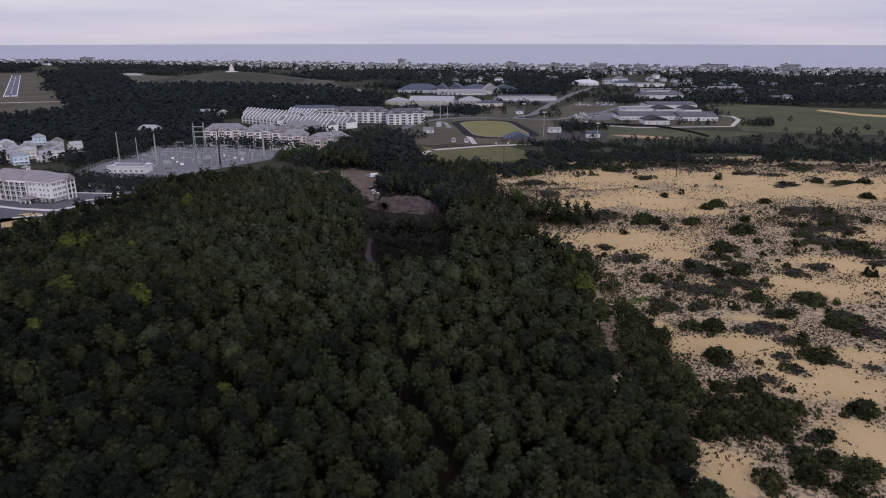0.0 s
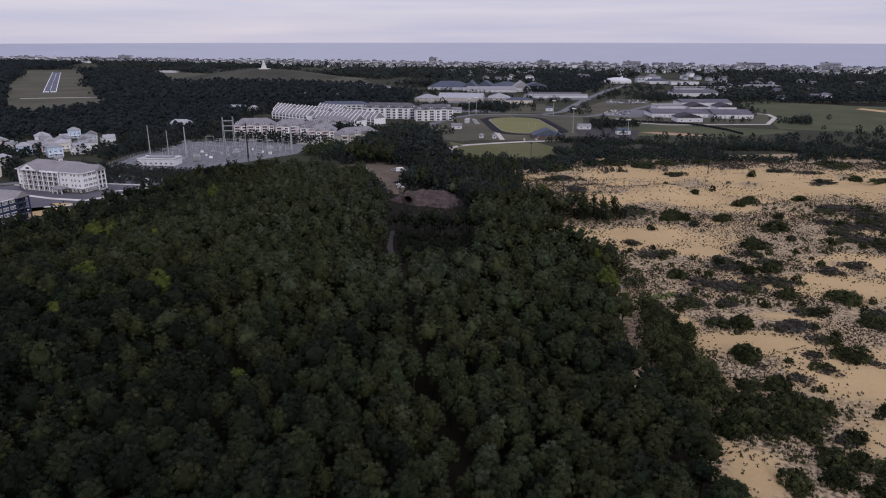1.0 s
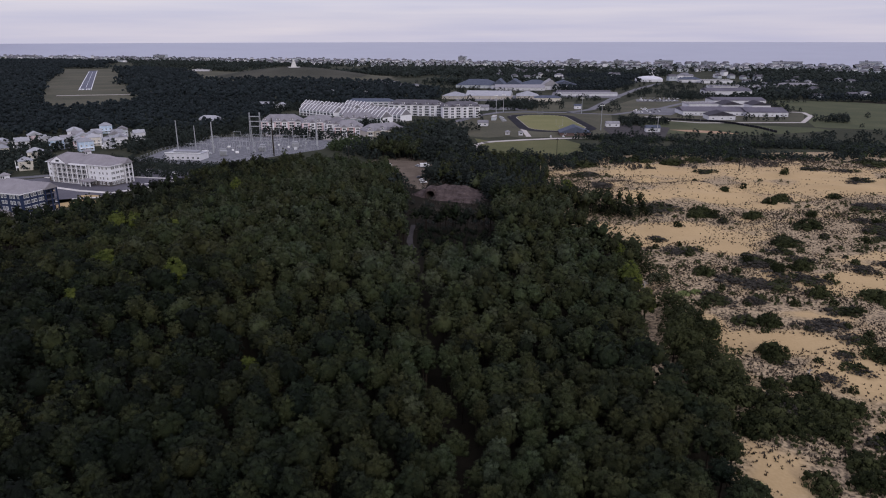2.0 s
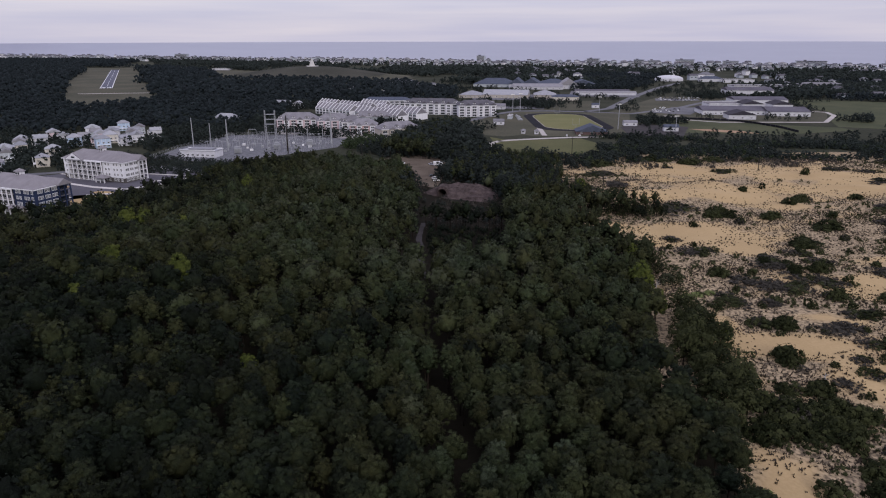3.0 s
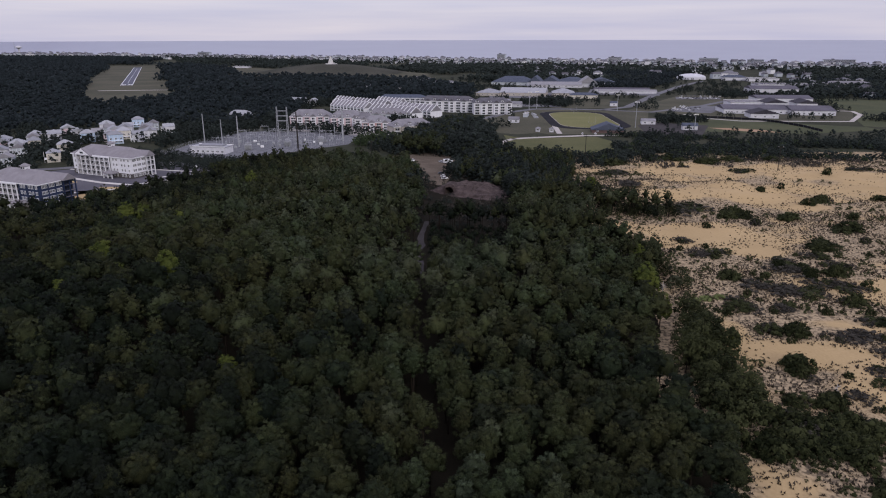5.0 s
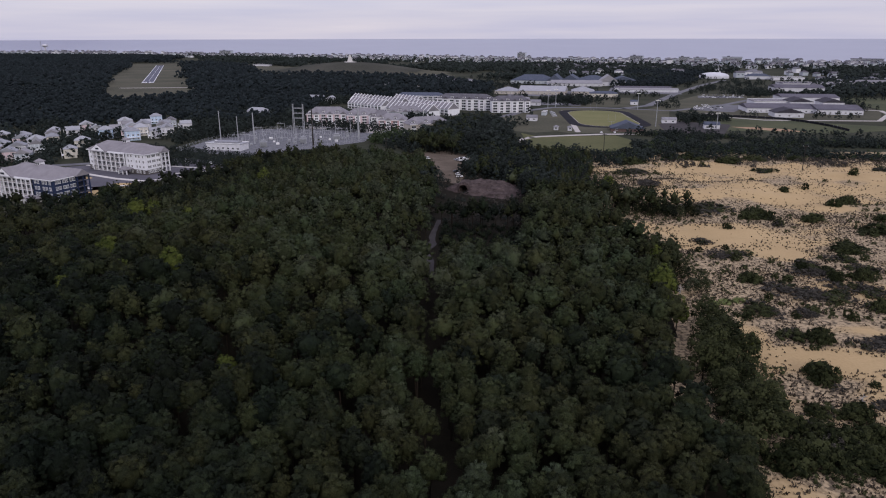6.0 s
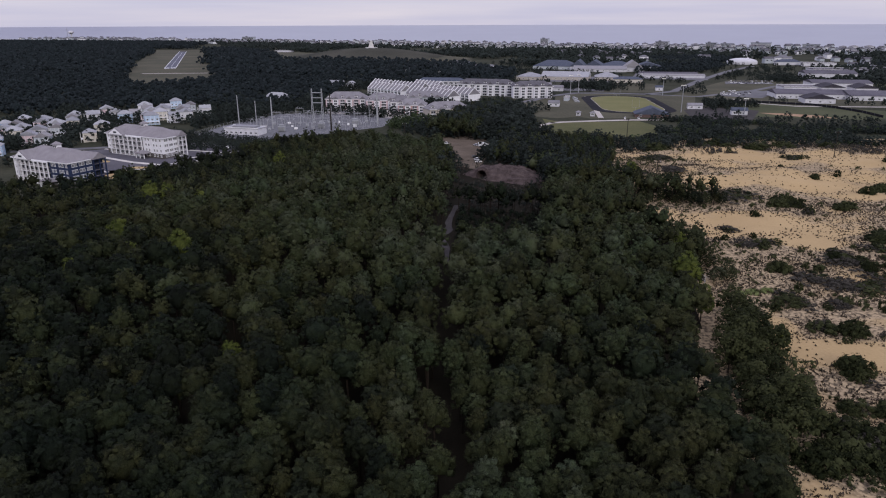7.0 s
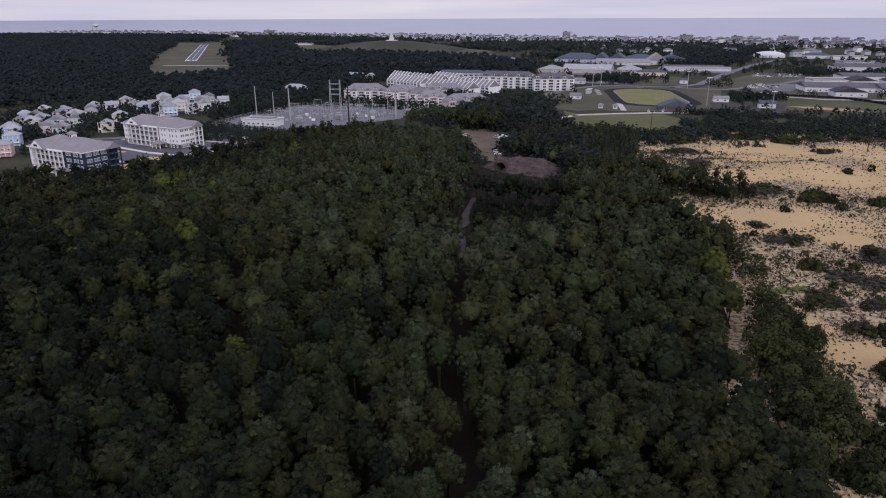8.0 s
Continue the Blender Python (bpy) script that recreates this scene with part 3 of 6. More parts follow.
YELLOWS = [(-101, 184, 1.0), (-126, 168, 0.7), (-116, 181, 0.75), (-135, 201, 0.85), (-141, 205, 0.7), (-173, 269, 1.0), (-166, 272, 0.9), (-135, 249, 0.8), (-130, 252, 0.6), (-149, 348, 0.95), (49, 224, 1.0), (52, 207, 0.75), (48, 216, 0.6), (50, 258, 0.7), (70, 192, 0.45), (37, 381, 0.9), (-14, 207, 0.5), (-60, 140, 0.6)]
for yx, yy, ys in YELLOWS:
    keep &= np.hypot(px - yx, py - yy + 1.5) > 3.2 + 2.6 * ys
px, py = px[keep], py[keep]
cxy, cyy = scatter(rng, CLUMP, 4.6)
k = near_line(cxy, cyy, SIDE_TRAIL) > 1.6
cxy, cyy = cxy[k], cyy[k]

fine = [pine_crown(rng, r, h, 40, 26, 0.17) for r, h in zip(rng.permutation(np.linspace(2.3, 3.9, 12)), rng.uniform(11.2, 14.8, 12))]
middle = [pine_crown(rng, r, h, 28, 13, 0.24) for r, h in zip(rng.permutation(np.linspace(2.3, 3.9, 10)), rng.uniform(11.0, 14.6, 10))]
coarse = [pine_crown(rng, r, h, 15, 7, 0.42, level=0) for r, h in zip(rng.permutation(np.linspace(2.4, 3.9, 10)), rng.uniform(10.8, 14.2, 10))]


def tone_at(x, y):
    """The tone of the trees by place and kind; haze and shade are painted in."""
    # paler with distance: aerial haze painted into the needle colour
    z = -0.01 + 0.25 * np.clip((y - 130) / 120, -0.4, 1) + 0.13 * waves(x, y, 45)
    # darker in the near west and along the western edge
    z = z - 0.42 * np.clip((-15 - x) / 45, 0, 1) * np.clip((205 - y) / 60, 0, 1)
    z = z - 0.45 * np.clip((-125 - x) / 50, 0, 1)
    # the clearing's back wall gets its shade as a darker tone
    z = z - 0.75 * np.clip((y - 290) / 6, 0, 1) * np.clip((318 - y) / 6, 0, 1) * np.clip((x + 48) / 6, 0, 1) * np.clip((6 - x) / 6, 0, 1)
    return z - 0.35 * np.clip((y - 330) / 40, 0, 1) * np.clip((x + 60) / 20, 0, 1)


order = np.argsort(np.hypot(px - 0, py - 60) + 0.0)
wide = order[(py[order] > 84)]
wide = wide[(py[wide] < 175) & (np.abs(px[wide] + 10) < 90)][:300]
single = np.zeros(len(px), bool)
single[wide] = True

pines = []
for i, tris in enumerate(fine):
    t = thing("pine_tree", "mature green loblolly pine with a rounded, tufted crown", "pine tree", group="pines of the near wood")
    part("trunk", trunk(rng, 12.5, 0.26), BARK, t)
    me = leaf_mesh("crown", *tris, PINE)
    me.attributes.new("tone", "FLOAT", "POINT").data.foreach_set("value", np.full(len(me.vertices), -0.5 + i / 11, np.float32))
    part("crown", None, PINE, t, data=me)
    pines.append(t)
used = set()
for x, y in zip(px[single], py[single]):
    i = int(np.clip(round((float(tone_at(x, y)) + rng.normal(0, 0.20) + 0.5) * 11), 0, 11))
    s = rng.uniform(0.84, 1.18)
    m = pose(x, y, float(land(x, y)), rng.uniform(-3, 3), rng.uniform(-3, 3), rng.uniform(0, 360)) @ Matrix.Diagonal((s, s, rng.uniform(0.9, 1.1), 1))
    if i in used:
        c = copy_thing(pines[i], m)
        c.matrix_basis = m
    else:
        pines[i].matrix_basis = m
        used.add(i)
for i in set(range(len(pines))) - used:
    for ob in [*pines[i].children, pines[i]]:
        bpy.data.objects.remove(ob)


def stunted(x, y):
    """Trees stay lower along the western edge of the wood and before the clearing."""
    rim = np.clip((y - 225) / 10, 0, 1) * np.clip((266 - y) / 4, 0, 1) * np.clip((x + 48) / 5, 0, 1) * np.clip((8 - x) / 8, 0, 1)
    return (1 - 0.16 * np.clip((-150 - x) / 45, 0, 1)) * (1 - 0.20 * rim)


rest = ~single
close = rest & (py < 240)
planted("pine_wood", middle, px[close], py[close], rng, PINE, "dense green pine wood with rounded crowns", "pine wood", 0.84, 1.18, size=stunted, tone_at=tone_at)
knoll = rest & (py > 372) & (px > -70)
far = rest & (py >= 240) & ~knoll
round_crowns = [crown(rng, rng.uniform(3.0, 4.4), rng.uniform(9.5, 12.5), 12, 12, 0.5, 0.04, 0.2, fat=1.15) for _ in range(8)]
low = px + 8 + 0.25 * (py - 480)
kind = rng.uniform(0, 1, px.size) + 0.35 * np.clip(low / 30, -0.6, 1)
planted("oak_wood", round_crowns, px[knoll & (kind < 0.62)], py[knoll & (kind < 0.62)], rng, OAK, "dark broad-leaved trees behind the bare mound", "oak wood", 0.72, 1.12, size=lambda x, y: np.where(x + 8 + 0.25 * (y - 480) > 0, 0.66, 1.0))
mixed = [pine_crown(rng, r, 11.5, 15, 7, 0.42, 0.12, level=0) for r in np.linspace(2.8, 4.0, 6)]
planted("mixed_wood", mixed, px[knoll & (kind >= 0.62) & (kind < 1.2)], py[knoll & (kind >= 0.62) & (kind < 1.2)], rng, PINE, "olive pines with low crowns behind the bare mound", "pine wood", 0.7, 1.05, size=lambda x, y: np.where(x + 8 + 0.25 * (y - 480) > 0, 0.68, 1.0), tone_at=lambda x, y: 0.1 + 0 * x)
planted("green_oaks", round_crowns, px[knoll & (kind >= 1.2)], py[knoll & (kind >= 1.2)], rng, LEAFGREEN, "mid-green bushy trees beside the practice field", "trees", 0.45, 0.75)
planted("pine_wood", coarse, px[far], py[far], rng, PINE, "dense dark pine wood around a clearing", "pine wood", 0.84, 1.2, size=stunted, tone_at=tone_at)
bx, by = scatter(rng, [(-130, -70), (50, -70), (54, 60), (-40, 54), (-130, 48)], 6.2)
under = [pine_crown(rng, r, h, 18, 6, 0.42) for r, h in zip(np.linspace(3.0, 4.2, 8), rng.uniform(11.0, 14.0, 8))]
planted("pine_wood", under, bx, by, rng, PINE, "dense green pine wood below the flight path", "pine wood", 0.8, 1.2, tone_at=tone_at)
yx, yy = scatter(rng, CLEARING, 3.0)
k = near_line(yx, yy, TRAIL) > 3.0
# low tone paints the clearing's deep shade onto these young pines
planted("young_pines", coarse, yx[k], yy[k], rng, PINE, "young pines filling a clearing, darkened to paint its shade", "pine wood", 0.24, 0.44, tone_at=lambda x, y: -0.5 + 0 * x)
tg = Geo()
for x, y in zip(px[rest & ~knoll], py[rest & ~knoll]):
    z = float(land(x, y))
    tg.rod((x, y, z - 0.3), (x, y, z + 8.2), 0.24, 0.12, 3)
me = tg.mesh("pine_trunks")
me.materials.append(BARK)
tagged(new("pine_trunks", me), "brown pine trunks standing in the wood", "tree trunks", "", "stuff")

# broad-leaved clump along the edge of the dunes
oaks = [crown(rng, rng.uniform(3.2, 4.1), rng.uniform(8.8, 11.5), 24, 30, 0.28, 0.2) for _ in range(5)]
oak_things = []
for i, tris in enumerate(oaks):
    t = thing("live_oak", "dark green wind-shaped oak at the edge of the dune", "tree", group="oaks along the dune")
    part("trunk", trunk(rng, 6.5, 0.2), BARK, t)
    part("crown", None, MYRTLE, t, data=leaf_mesh("crown", *tris, MYRTLE))
    oak_things.append(t)
for j, (x, y) in enumerate(zip(cxy, cyy)):
    i = j % len(oak_things)
    m = pose(x, y, float(land(x, y)), 0, 0, rng.uniform(0, 360)) @ Matrix.Scale(rng.uniform(0.8, 1.25), 4)
    if j < len(oak_things):
        oak_things[i].matrix_basis = m
    else:
        copy_thing(oak_things[i], m).matrix_basis = m

for poly in (EDGE, TONGUE):
    ex, ey = scatter(rng, poly, 4.4)
    k = near_line(ex, ey, SIDE_TRAIL) > 2.2
    planted("edge_thicket", oaks[:3], ex[k], ey[k], rng, PINE, "dense low dark trees closing the wood's edge", "thicket", 0.45, 0.78)

# a few trees with yellowing crowns
for x, y, s in YELLOWS:
    t = thing("yellowing_tree", "small tree with yellow-green autumn leaves among pines", "tree", pose(x, y, float(land(x, y)), 0, 0, 40 * s) @ Matrix.Scale(s * 1.2, 4), "yellowing trees")
    part("trunk", trunk(rng, 11.5, 0.2), BARK, t)
    part("crown", None, YELLOW, t, data=leaf_mesh("crown", *pine_crown(rng, 3.9, 13.2, 44, 24, 0.22, 0.3), YELLOW))

# bleached dead trees at the wood's edge
for x, y, h in ((49, 133, 11), (47, 139, 8), (56, 232, 7), (90, 168, 5)):
    t = thing("dead_tree", "bleached leafless dead tree with broken limbs", "dead tree", pose(x, y, float(land(x, y)), 4, 3, 50 * h), "dead trees")
    part("trunk", trunk(rng, h, 0.2, 9), DEADWOOD, t)

# ---- shrubs and tussocks on the dunes ----
SHRUBS_A = [(131, 301, 7.8), (142, 236, 7.2), (85, 208, 4.8), (92, 206, 4.4), (84, 256, 4.6), (154, 334, 8.3), (153, 313, 2.5), (182, 304, 2.6), (200, 310, 10.6), (202, 300, 4.9), (119, 236, 4), (123, 262, 4), (142, 212, 8.4), (183, 267, 3.5), (164, 357, 3.5), (110, 365, 6.9), (115, 344, 3.3), (134, 354, 6.1), (210, 335, 2.8), (234, 359, 3), (130, 252, 2.1), (106, 356, 7.4), (114, 356, 4.4), (152, 383, 4.4), (163, 395, 6.1), (138, 421, 3.1), (151, 428, 2), (191, 471, 3.1), (125, 445, 2), (91, 334, 2.5), (105, 499, 2.7)]
SHRUBS_B = [(220, 380, 8.6), (268, 446, 9.1), (281, 444, 5.5), (192, 394, 3.9), (260, 466, 4.7), (87, 527, 8.4), (56, 491, 9.6), (101, 527, 10.4), (126, 516, 9.3), (146, 526, 10.5), (174, 529, 6.8), (273, 519, 14.3), (269, 420, 5.3), (86, 184, 5.6), (118, 184, 6.4), (86, 140, 3.4), (75, 120, 4.3), (87, 130, 5.3), (95, 139, 3.8), (85, 122, 4), (98, 124, 5.3), (91, 117, 3.5), (114, 152, 4.5), (77, 151, 5.8), (67, 142, 5.5), (69, 157, 5.3), (69, 168, 5.2), (94, 130, 2.7), (73, 147, 5), (83, 154, 5.5), (81, 165, 3.7), (88, 165, 4.2)]
THICKETS_A = [(82, 285, 7.7), (75, 307, 5.2), (88, 366, 12.9), (95, 248, 8.8), (107, 244, 7.5), (107, 272, 8.1), (84, 228, 7.9), (95, 228, 4.7), (122, 284, 5.7), (111, 205, 7.2), (114, 196, 4.4), (121, 221, 6), (195, 344, 14.1), (211, 346, 12.7), (193, 317, 13.3), (207, 375, 13.7), (220, 369, 13.7), (146, 206, 7.2), (147, 222, 6.2), (147, 267, 6.2)]
THICKETS_B = [(163, 274, 6.4), (196, 283, 6.2), (234, 454, 12.6), (57, 460, 11.5), (64, 424, 10.7), (45, 415, 7.5), (139, 482, 8.8), (240, 495, 8.7), (106, 184, 3.7), (107, 176, 4.1), (97, 169, 3.9), (92, 157, 5.2), (96, 157, 3.4), (83, 148, 4.9), (88, 178, 2), (148, 202, 4.7), (124, 179, 2.5), (132, 177, 3), (221, 499, 9.5)]
THICKETS_C = [(108, 277, 6.5), (110, 265, 7), (116, 254, 8), (101, 244, 5), (127, 273, 6), (123, 251, 6), (188, 352, 7), (198, 346, 8), (216, 359, 8), (185, 332, 6), (193, 304, 7), (199, 295, 6), (87, 289, 5), (78, 284, 5)]
SHRUBS_C = [(76, 156, 5), (80, 151, 6), (89, 156, 5.5), (94, 154, 5), (75, 142, 4.5), (82, 145, 5.5), (89, 148, 5), (72, 146, 5), (113, 260, 3.5), (105, 270, 3), (192, 349, 4), (208, 352, 4)]
more = np.random.default_rng(23)
ex, ey = scatter(more, DUNES, 12.0, 0.5)
k = (ex < 0.72 * (ey + 17)) & (ey > 105) & (ey < 470) & (bare(ex, ey) < -0.12) & (waves(ex, ey, 26) > more.uniform(-0.6, 0.6, ex.size) - 0.5 * (ex > 0.52 * (ey + 17)))
EXTRA = [(float(x), float(y), float(r)) for x, y, r in zip(ex[k], ey[k], more.uniform(0.7, 2.0, int(k.sum())))][:100]
bush = [crown(rng, 1.0, 1.0, 14, 22, 0.08, 0.0, 0.1, fat=0.85) for _ in range(5)]
bush_mesh = [leaf_mesh("bush", *b, MYRTLE) for b in bush]
twig_mesh = [leaf_mesh("bush", *crown(rng, 1.0, 0.8, 15, 24, 0.06, 0.0, 0.1, fat=0.66), TWIGS) for _ in range(5)]
for x, y, r, dry in [(*q, 0) for q in SHRUBS_A + SHRUBS_B + SHRUBS_C + EXTRA] + [(*q, 1) for q in THICKETS_A + THICKETS_B + THICKETS_C]:
    # several stems: leafy shrubs stand high and close, dry thickets low, wide and open
    label = "low grey-brown leafless thicket on sand" if dry else "dark green wax myrtle shrub on sand"
    t = thing("dune_shrub", label, "shrub", pose(x, y, float(land(x, y)) - 0.15), "shrubs on the dunes")
    for i in range(max(2, min(7, int(r * 1.3)))):
        a, d = rng.uniform(0, 6.28), r * (0.92 if dry else 0.72) * math.sqrt(rng.uniform(0, 1)) * (i > 0)
        s = (r * rng.uniform(0.24, 0.50) + 0.6) * (1.2 - 0.4 * d / r)
        j = int(rng.integers(0, 5))
        tall = (min(s * 0.85, 2.0) if dry else min(s * 1.6, 3.8) * (1.1 - 0.45 * d / r)) * rng.uniform(0.7, 1.35)
        leafy = rng.uniform() < (0.22 if dry else 0.9)
        ob = part("foliage", None, MYRTLE, t, data=(bush_mesh if leafy else twig_mesh)[j])
        ob.matrix_basis = pose(d * math.cos(a), d * math.sin(a) * 0.75, 0, 0, 0, rng.uniform(0, 360)) @ Matrix.Diagonal((s * 1.25, s * 1.25, tall, 1))


def tussock(rng):
    """A few blades round a low tuft."""
    n = 4
    a = rng.uniform(0, 6.2832, n)
    p = np.stack([np.cos(a), np.sin(a), np.zeros(n)], 1) * rng.uniform(0.05, 0.30, (n, 1))
    q = np.stack([-np.sin(a), np.cos(a), np.zeros(n)], 1) * 0.20
    top = p * 1.8 + np.stack([np.zeros(n), np.zeros(n), rng.uniform(0.22, 0.46, n)], 1)
    return np.stack([p - q, p + q, top], 1).reshape(-1, 3), np.arange(3 * n).reshape(-1, 3)


tuft = [tussock(rng) for _ in range(8)]
qx, qy = scatter(rng, DUNES, 1.08, 0.5)
k = (qx < 0.72 * (qy + 17) + 12) & (qy > 60) & (qy < 540) & (rng.uniform(-0.6, 0.75, qx.size) > bare(qx, qy)) & (waves(qx, qy, 22) + 0.6 * waves(qy, qx, 7) > rng.uniform(-1.1, 0.6, qx.size))
qx, qy = qx[k], qy[k]
thin = rng.uniform(0, 1, qx.size) > np.clip((qy - 250) / 300, 0, 0.62) * (bare(qx, qy) > -0.45)
qx, qy = qx[thin], qy[thin]
planted("dune_tussocks", tuft, qx, qy, rng, GREYBUSH, "dark grey-brown dune grass tussocks and heather on sand", "dune grass", 0.5, 1.7)
qx, qy = scatter(rng, DUNES, 3.6, 0.5)
k = (qx < 0.72 * (qy + 17) + 12) & (qy > 60) & (qy < 540) & (rng.uniform(-0.9, 0.1, qx.size) - 0.25 * (qy > 330) > bare(qx, qy)) & (waves(qx + 90, qy, 30) + 0.5 * waves(qy, qx, 10) > rng.uniform(-0.6, 1.3, qx.size))
planted("low_bushes", [crown(rng, 0.9, 0.9, 4, 9, 0.24, 0.0, 0.0) for _ in range(4)], qx[k], qy[k], rng, MYRTLE, "low dark bushes scattered on dune sand", "bushes", 0.5, 2.1)
for x, y in ((71, 234), (76, 236), (67, 232), (60, 118), (62, 112)):
    t = thing("green_bush", "pale green bush on the open sand", "shrub", pose(x, y, float(land(x, y)) - 0.1), "green bushes")
    part("foliage", None, GREENBUSH, t, data=leaf_mesh("bush", *crown(rng, 2.4, 1.6, 16, 20, 0.2, 0.0, 0.1), GREENBUSH))

# scrub trees behind the dunes
BAND = [(20, 505), (40, 470), (60, 500), (120, 530), (230, 540), (420, 520), (620, 560), (620, 660), (300, 640), (190, 640), (110, 665), (30, 640), (0, 560)]
small = [crown(rng, rng.uniform(2.6, 3.6), rng.uniform(4.2, 6.5), 8, 7, 0.42, 0.05, fat=1.2) for _ in range(6)]
qx, qy = scatter(rng, BAND, 4.6)
k = (qx < 0.72 * qy + 40) & (waves(qx, qy, 38) + 0.6 * waves(qy, qx, 14) > -0.62) & ~((qx > 205) & (qx < 270) & (qy > 560) & (qy < 600)) & ~((qx < 62) & (qy > 555))
green = rng.uniform(0, 1, qx.size) < 0.3
planted("scrub_trees", small, qx[k & ~green], qy[k & ~green], rng, OAK, "band of low dark scrub oaks behind the dunes", "scrub", 0.4, 1.3)
planted("scrub_trees", small, qx[k & green], qy[k & green], rng, LEAFGREEN, "mid-green bushes in the scrub behind the dunes", "scrub", 0.35, 0.9)

FRONT = [(20, 490), (60, 478), (150, 500), (300, 508), (430, 498), (430, 535), (230, 548), (120, 538), (40, 522)]
fx, fy = scatter(rng, FRONT, 3.4, 0.5)
k = waves(fx, fy, 24) + 0.6 * waves(fy, fx, 9) > 0.05
planted("dry_thickets", small, fx[k], fy[k], rng, TWIGS, "grey leafless thickets at the back of the dunes", "thicket", 0.18, 0.5)

# ---- far woods ----
leaf_far = [crown(rng, rng.uniform(4.5, 6), rng.uniform(10, 13), 3, 0, 1.0, 0.2, 0.3, level=0, fat=1.75) for _ in range(8)]
leaf_near = [crown(rng, rng.uniform(4.0, 5.5), rng.uniform(9, 12), 6, 0, 1.1, 0.2, 0.3, fat=1.5) for _ in range(8)]
RUNWAY_CLEAR = [(-652, 860), (-600, 840), (-545, 930), (-695, 1190), (-780, 1310), (-1240, 2065), (-1410, 2040), (-935, 1280)]
RUNWAY_FIELD = RUNWAY_CLEAR
MEADOW = [(-700, 1490), (-650, 1412), (-330, 1415), (-240, 1440), (-300, 1640), (-560, 1760), (-700, 1800), (-1000, 2040), (-1090, 2010), (-850, 1770)]
WEST = [(-560, 520), (-470, 600), (-390, 660), (-330, 640), (-300, 640), (-285, 760), (-330, 930), (-290, 960), (-200, 935), (-140, 960), (-110, 1010), (-130, 1180), (-210, 1290), (-250, 1380),
        (-340, 1400), (-560, 1405), (-650, 1398), (-705, 1480), (-860, 1770), (-1100, 2000), (-1390, 2140), (-1500, 2500), (-2900, 3300), (-3300, 2900), (-1900, 1000), (-900, 560)]
qx, qy = scatter(rng, WEST, 12.0)
k = ~inside(qx + 16 * waves(qx, qy, 60), qy + 16 * waves(qy, qx, 50), RUNWAY_CLEAR) & (qx > -1.32 * qy) & (qy < 1000)
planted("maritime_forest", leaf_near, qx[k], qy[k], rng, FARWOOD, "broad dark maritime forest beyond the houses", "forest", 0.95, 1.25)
qx, qy = scatter(rng, WEST, 15.5)
k = ~inside(qx + 16 * waves(qx, qy, 60), qy + 16 * waves(qy, qx, 50), RUNWAY_CLEAR) & (qx > -1.32 * qy) & (qy < 2700) & (qy >= 1000)
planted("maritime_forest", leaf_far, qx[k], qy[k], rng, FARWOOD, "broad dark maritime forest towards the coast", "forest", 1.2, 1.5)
STRIP = [(-1150, 2060), (-700, 1830), (-560, 1790), (-300, 1660), (-240, 1500), (-110, 1380), (110, 1400), (330, 1560), (700, 1500), (1250, 1400), (1900, 1500), (1900, 2050), (1000, 1950), (300, 2000), (-300, 2150), (-1100, 2500), (-1600, 2700)]
qx, qy = scatter(rng, STRIP, 14.0)
k = (waves(qx, qy, 190) + 0.5 * waves(qy, qx, 60) > -0.25) & (qx < 0.7 * qy + 60)
planted("town_woods", leaf_far, qx[k], qy[k], rng, OAK, "dark woods between the town and the beach houses", "forest", 0.9, 1.4)
TOWN = [(-1700, 2700), (-300, 2150), (300, 1950), (1000, 1900), (1900, 1900), (1900, 2250), (400, 2400), (-1000, 2850), (-1900, 3150)]
qx, qy = scatter(rng, TOWN, 25.0)
planted("garden_trees", leaf_far, qx, qy, rng, OAK, "dark garden trees among beach houses", "trees", 0.5, 1.05)
EAST = [(300, 1060), (420, 1180), (360, 1330), (480, 1420), (1300, 1420), (1500, 1200), (900, 1080), (560, 1150)]
qx, qy = scatter(rng, EAST, 10.0)
k = (waves(qx, qy, 70) > -0.8) & (qx < 0.72 * qy + 40)
planted("street_trees", leaf_far, qx[k], qy[k], rng, OAK, "dark trees around a neighbourhood", "trees", 0.7, 1.2)
GROVE = [(72, 1262), (100, 1222), (146, 1210), (196, 1300), (268, 1500), (300, 1800), (112, 1800), (110, 1400)]
qx, qy = scatter(rng, GROVE, 10.0)
k = waves(qx, qy, 40) > -0.7
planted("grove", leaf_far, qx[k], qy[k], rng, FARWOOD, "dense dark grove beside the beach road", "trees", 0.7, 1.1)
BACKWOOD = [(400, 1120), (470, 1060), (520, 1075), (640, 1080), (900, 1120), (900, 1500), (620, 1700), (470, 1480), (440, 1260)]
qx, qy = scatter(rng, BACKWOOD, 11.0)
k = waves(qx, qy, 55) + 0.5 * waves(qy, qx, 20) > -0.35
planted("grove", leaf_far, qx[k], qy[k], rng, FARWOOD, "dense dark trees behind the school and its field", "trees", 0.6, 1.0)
GREEN_A = [(-158, 556), (-140, 540), (-118, 560), (-128, 606), (-152, 606)]
GREEN_B = [(-116, 552), (-72, 520), (-56, 540), (-60, 590), (-104, 604)]
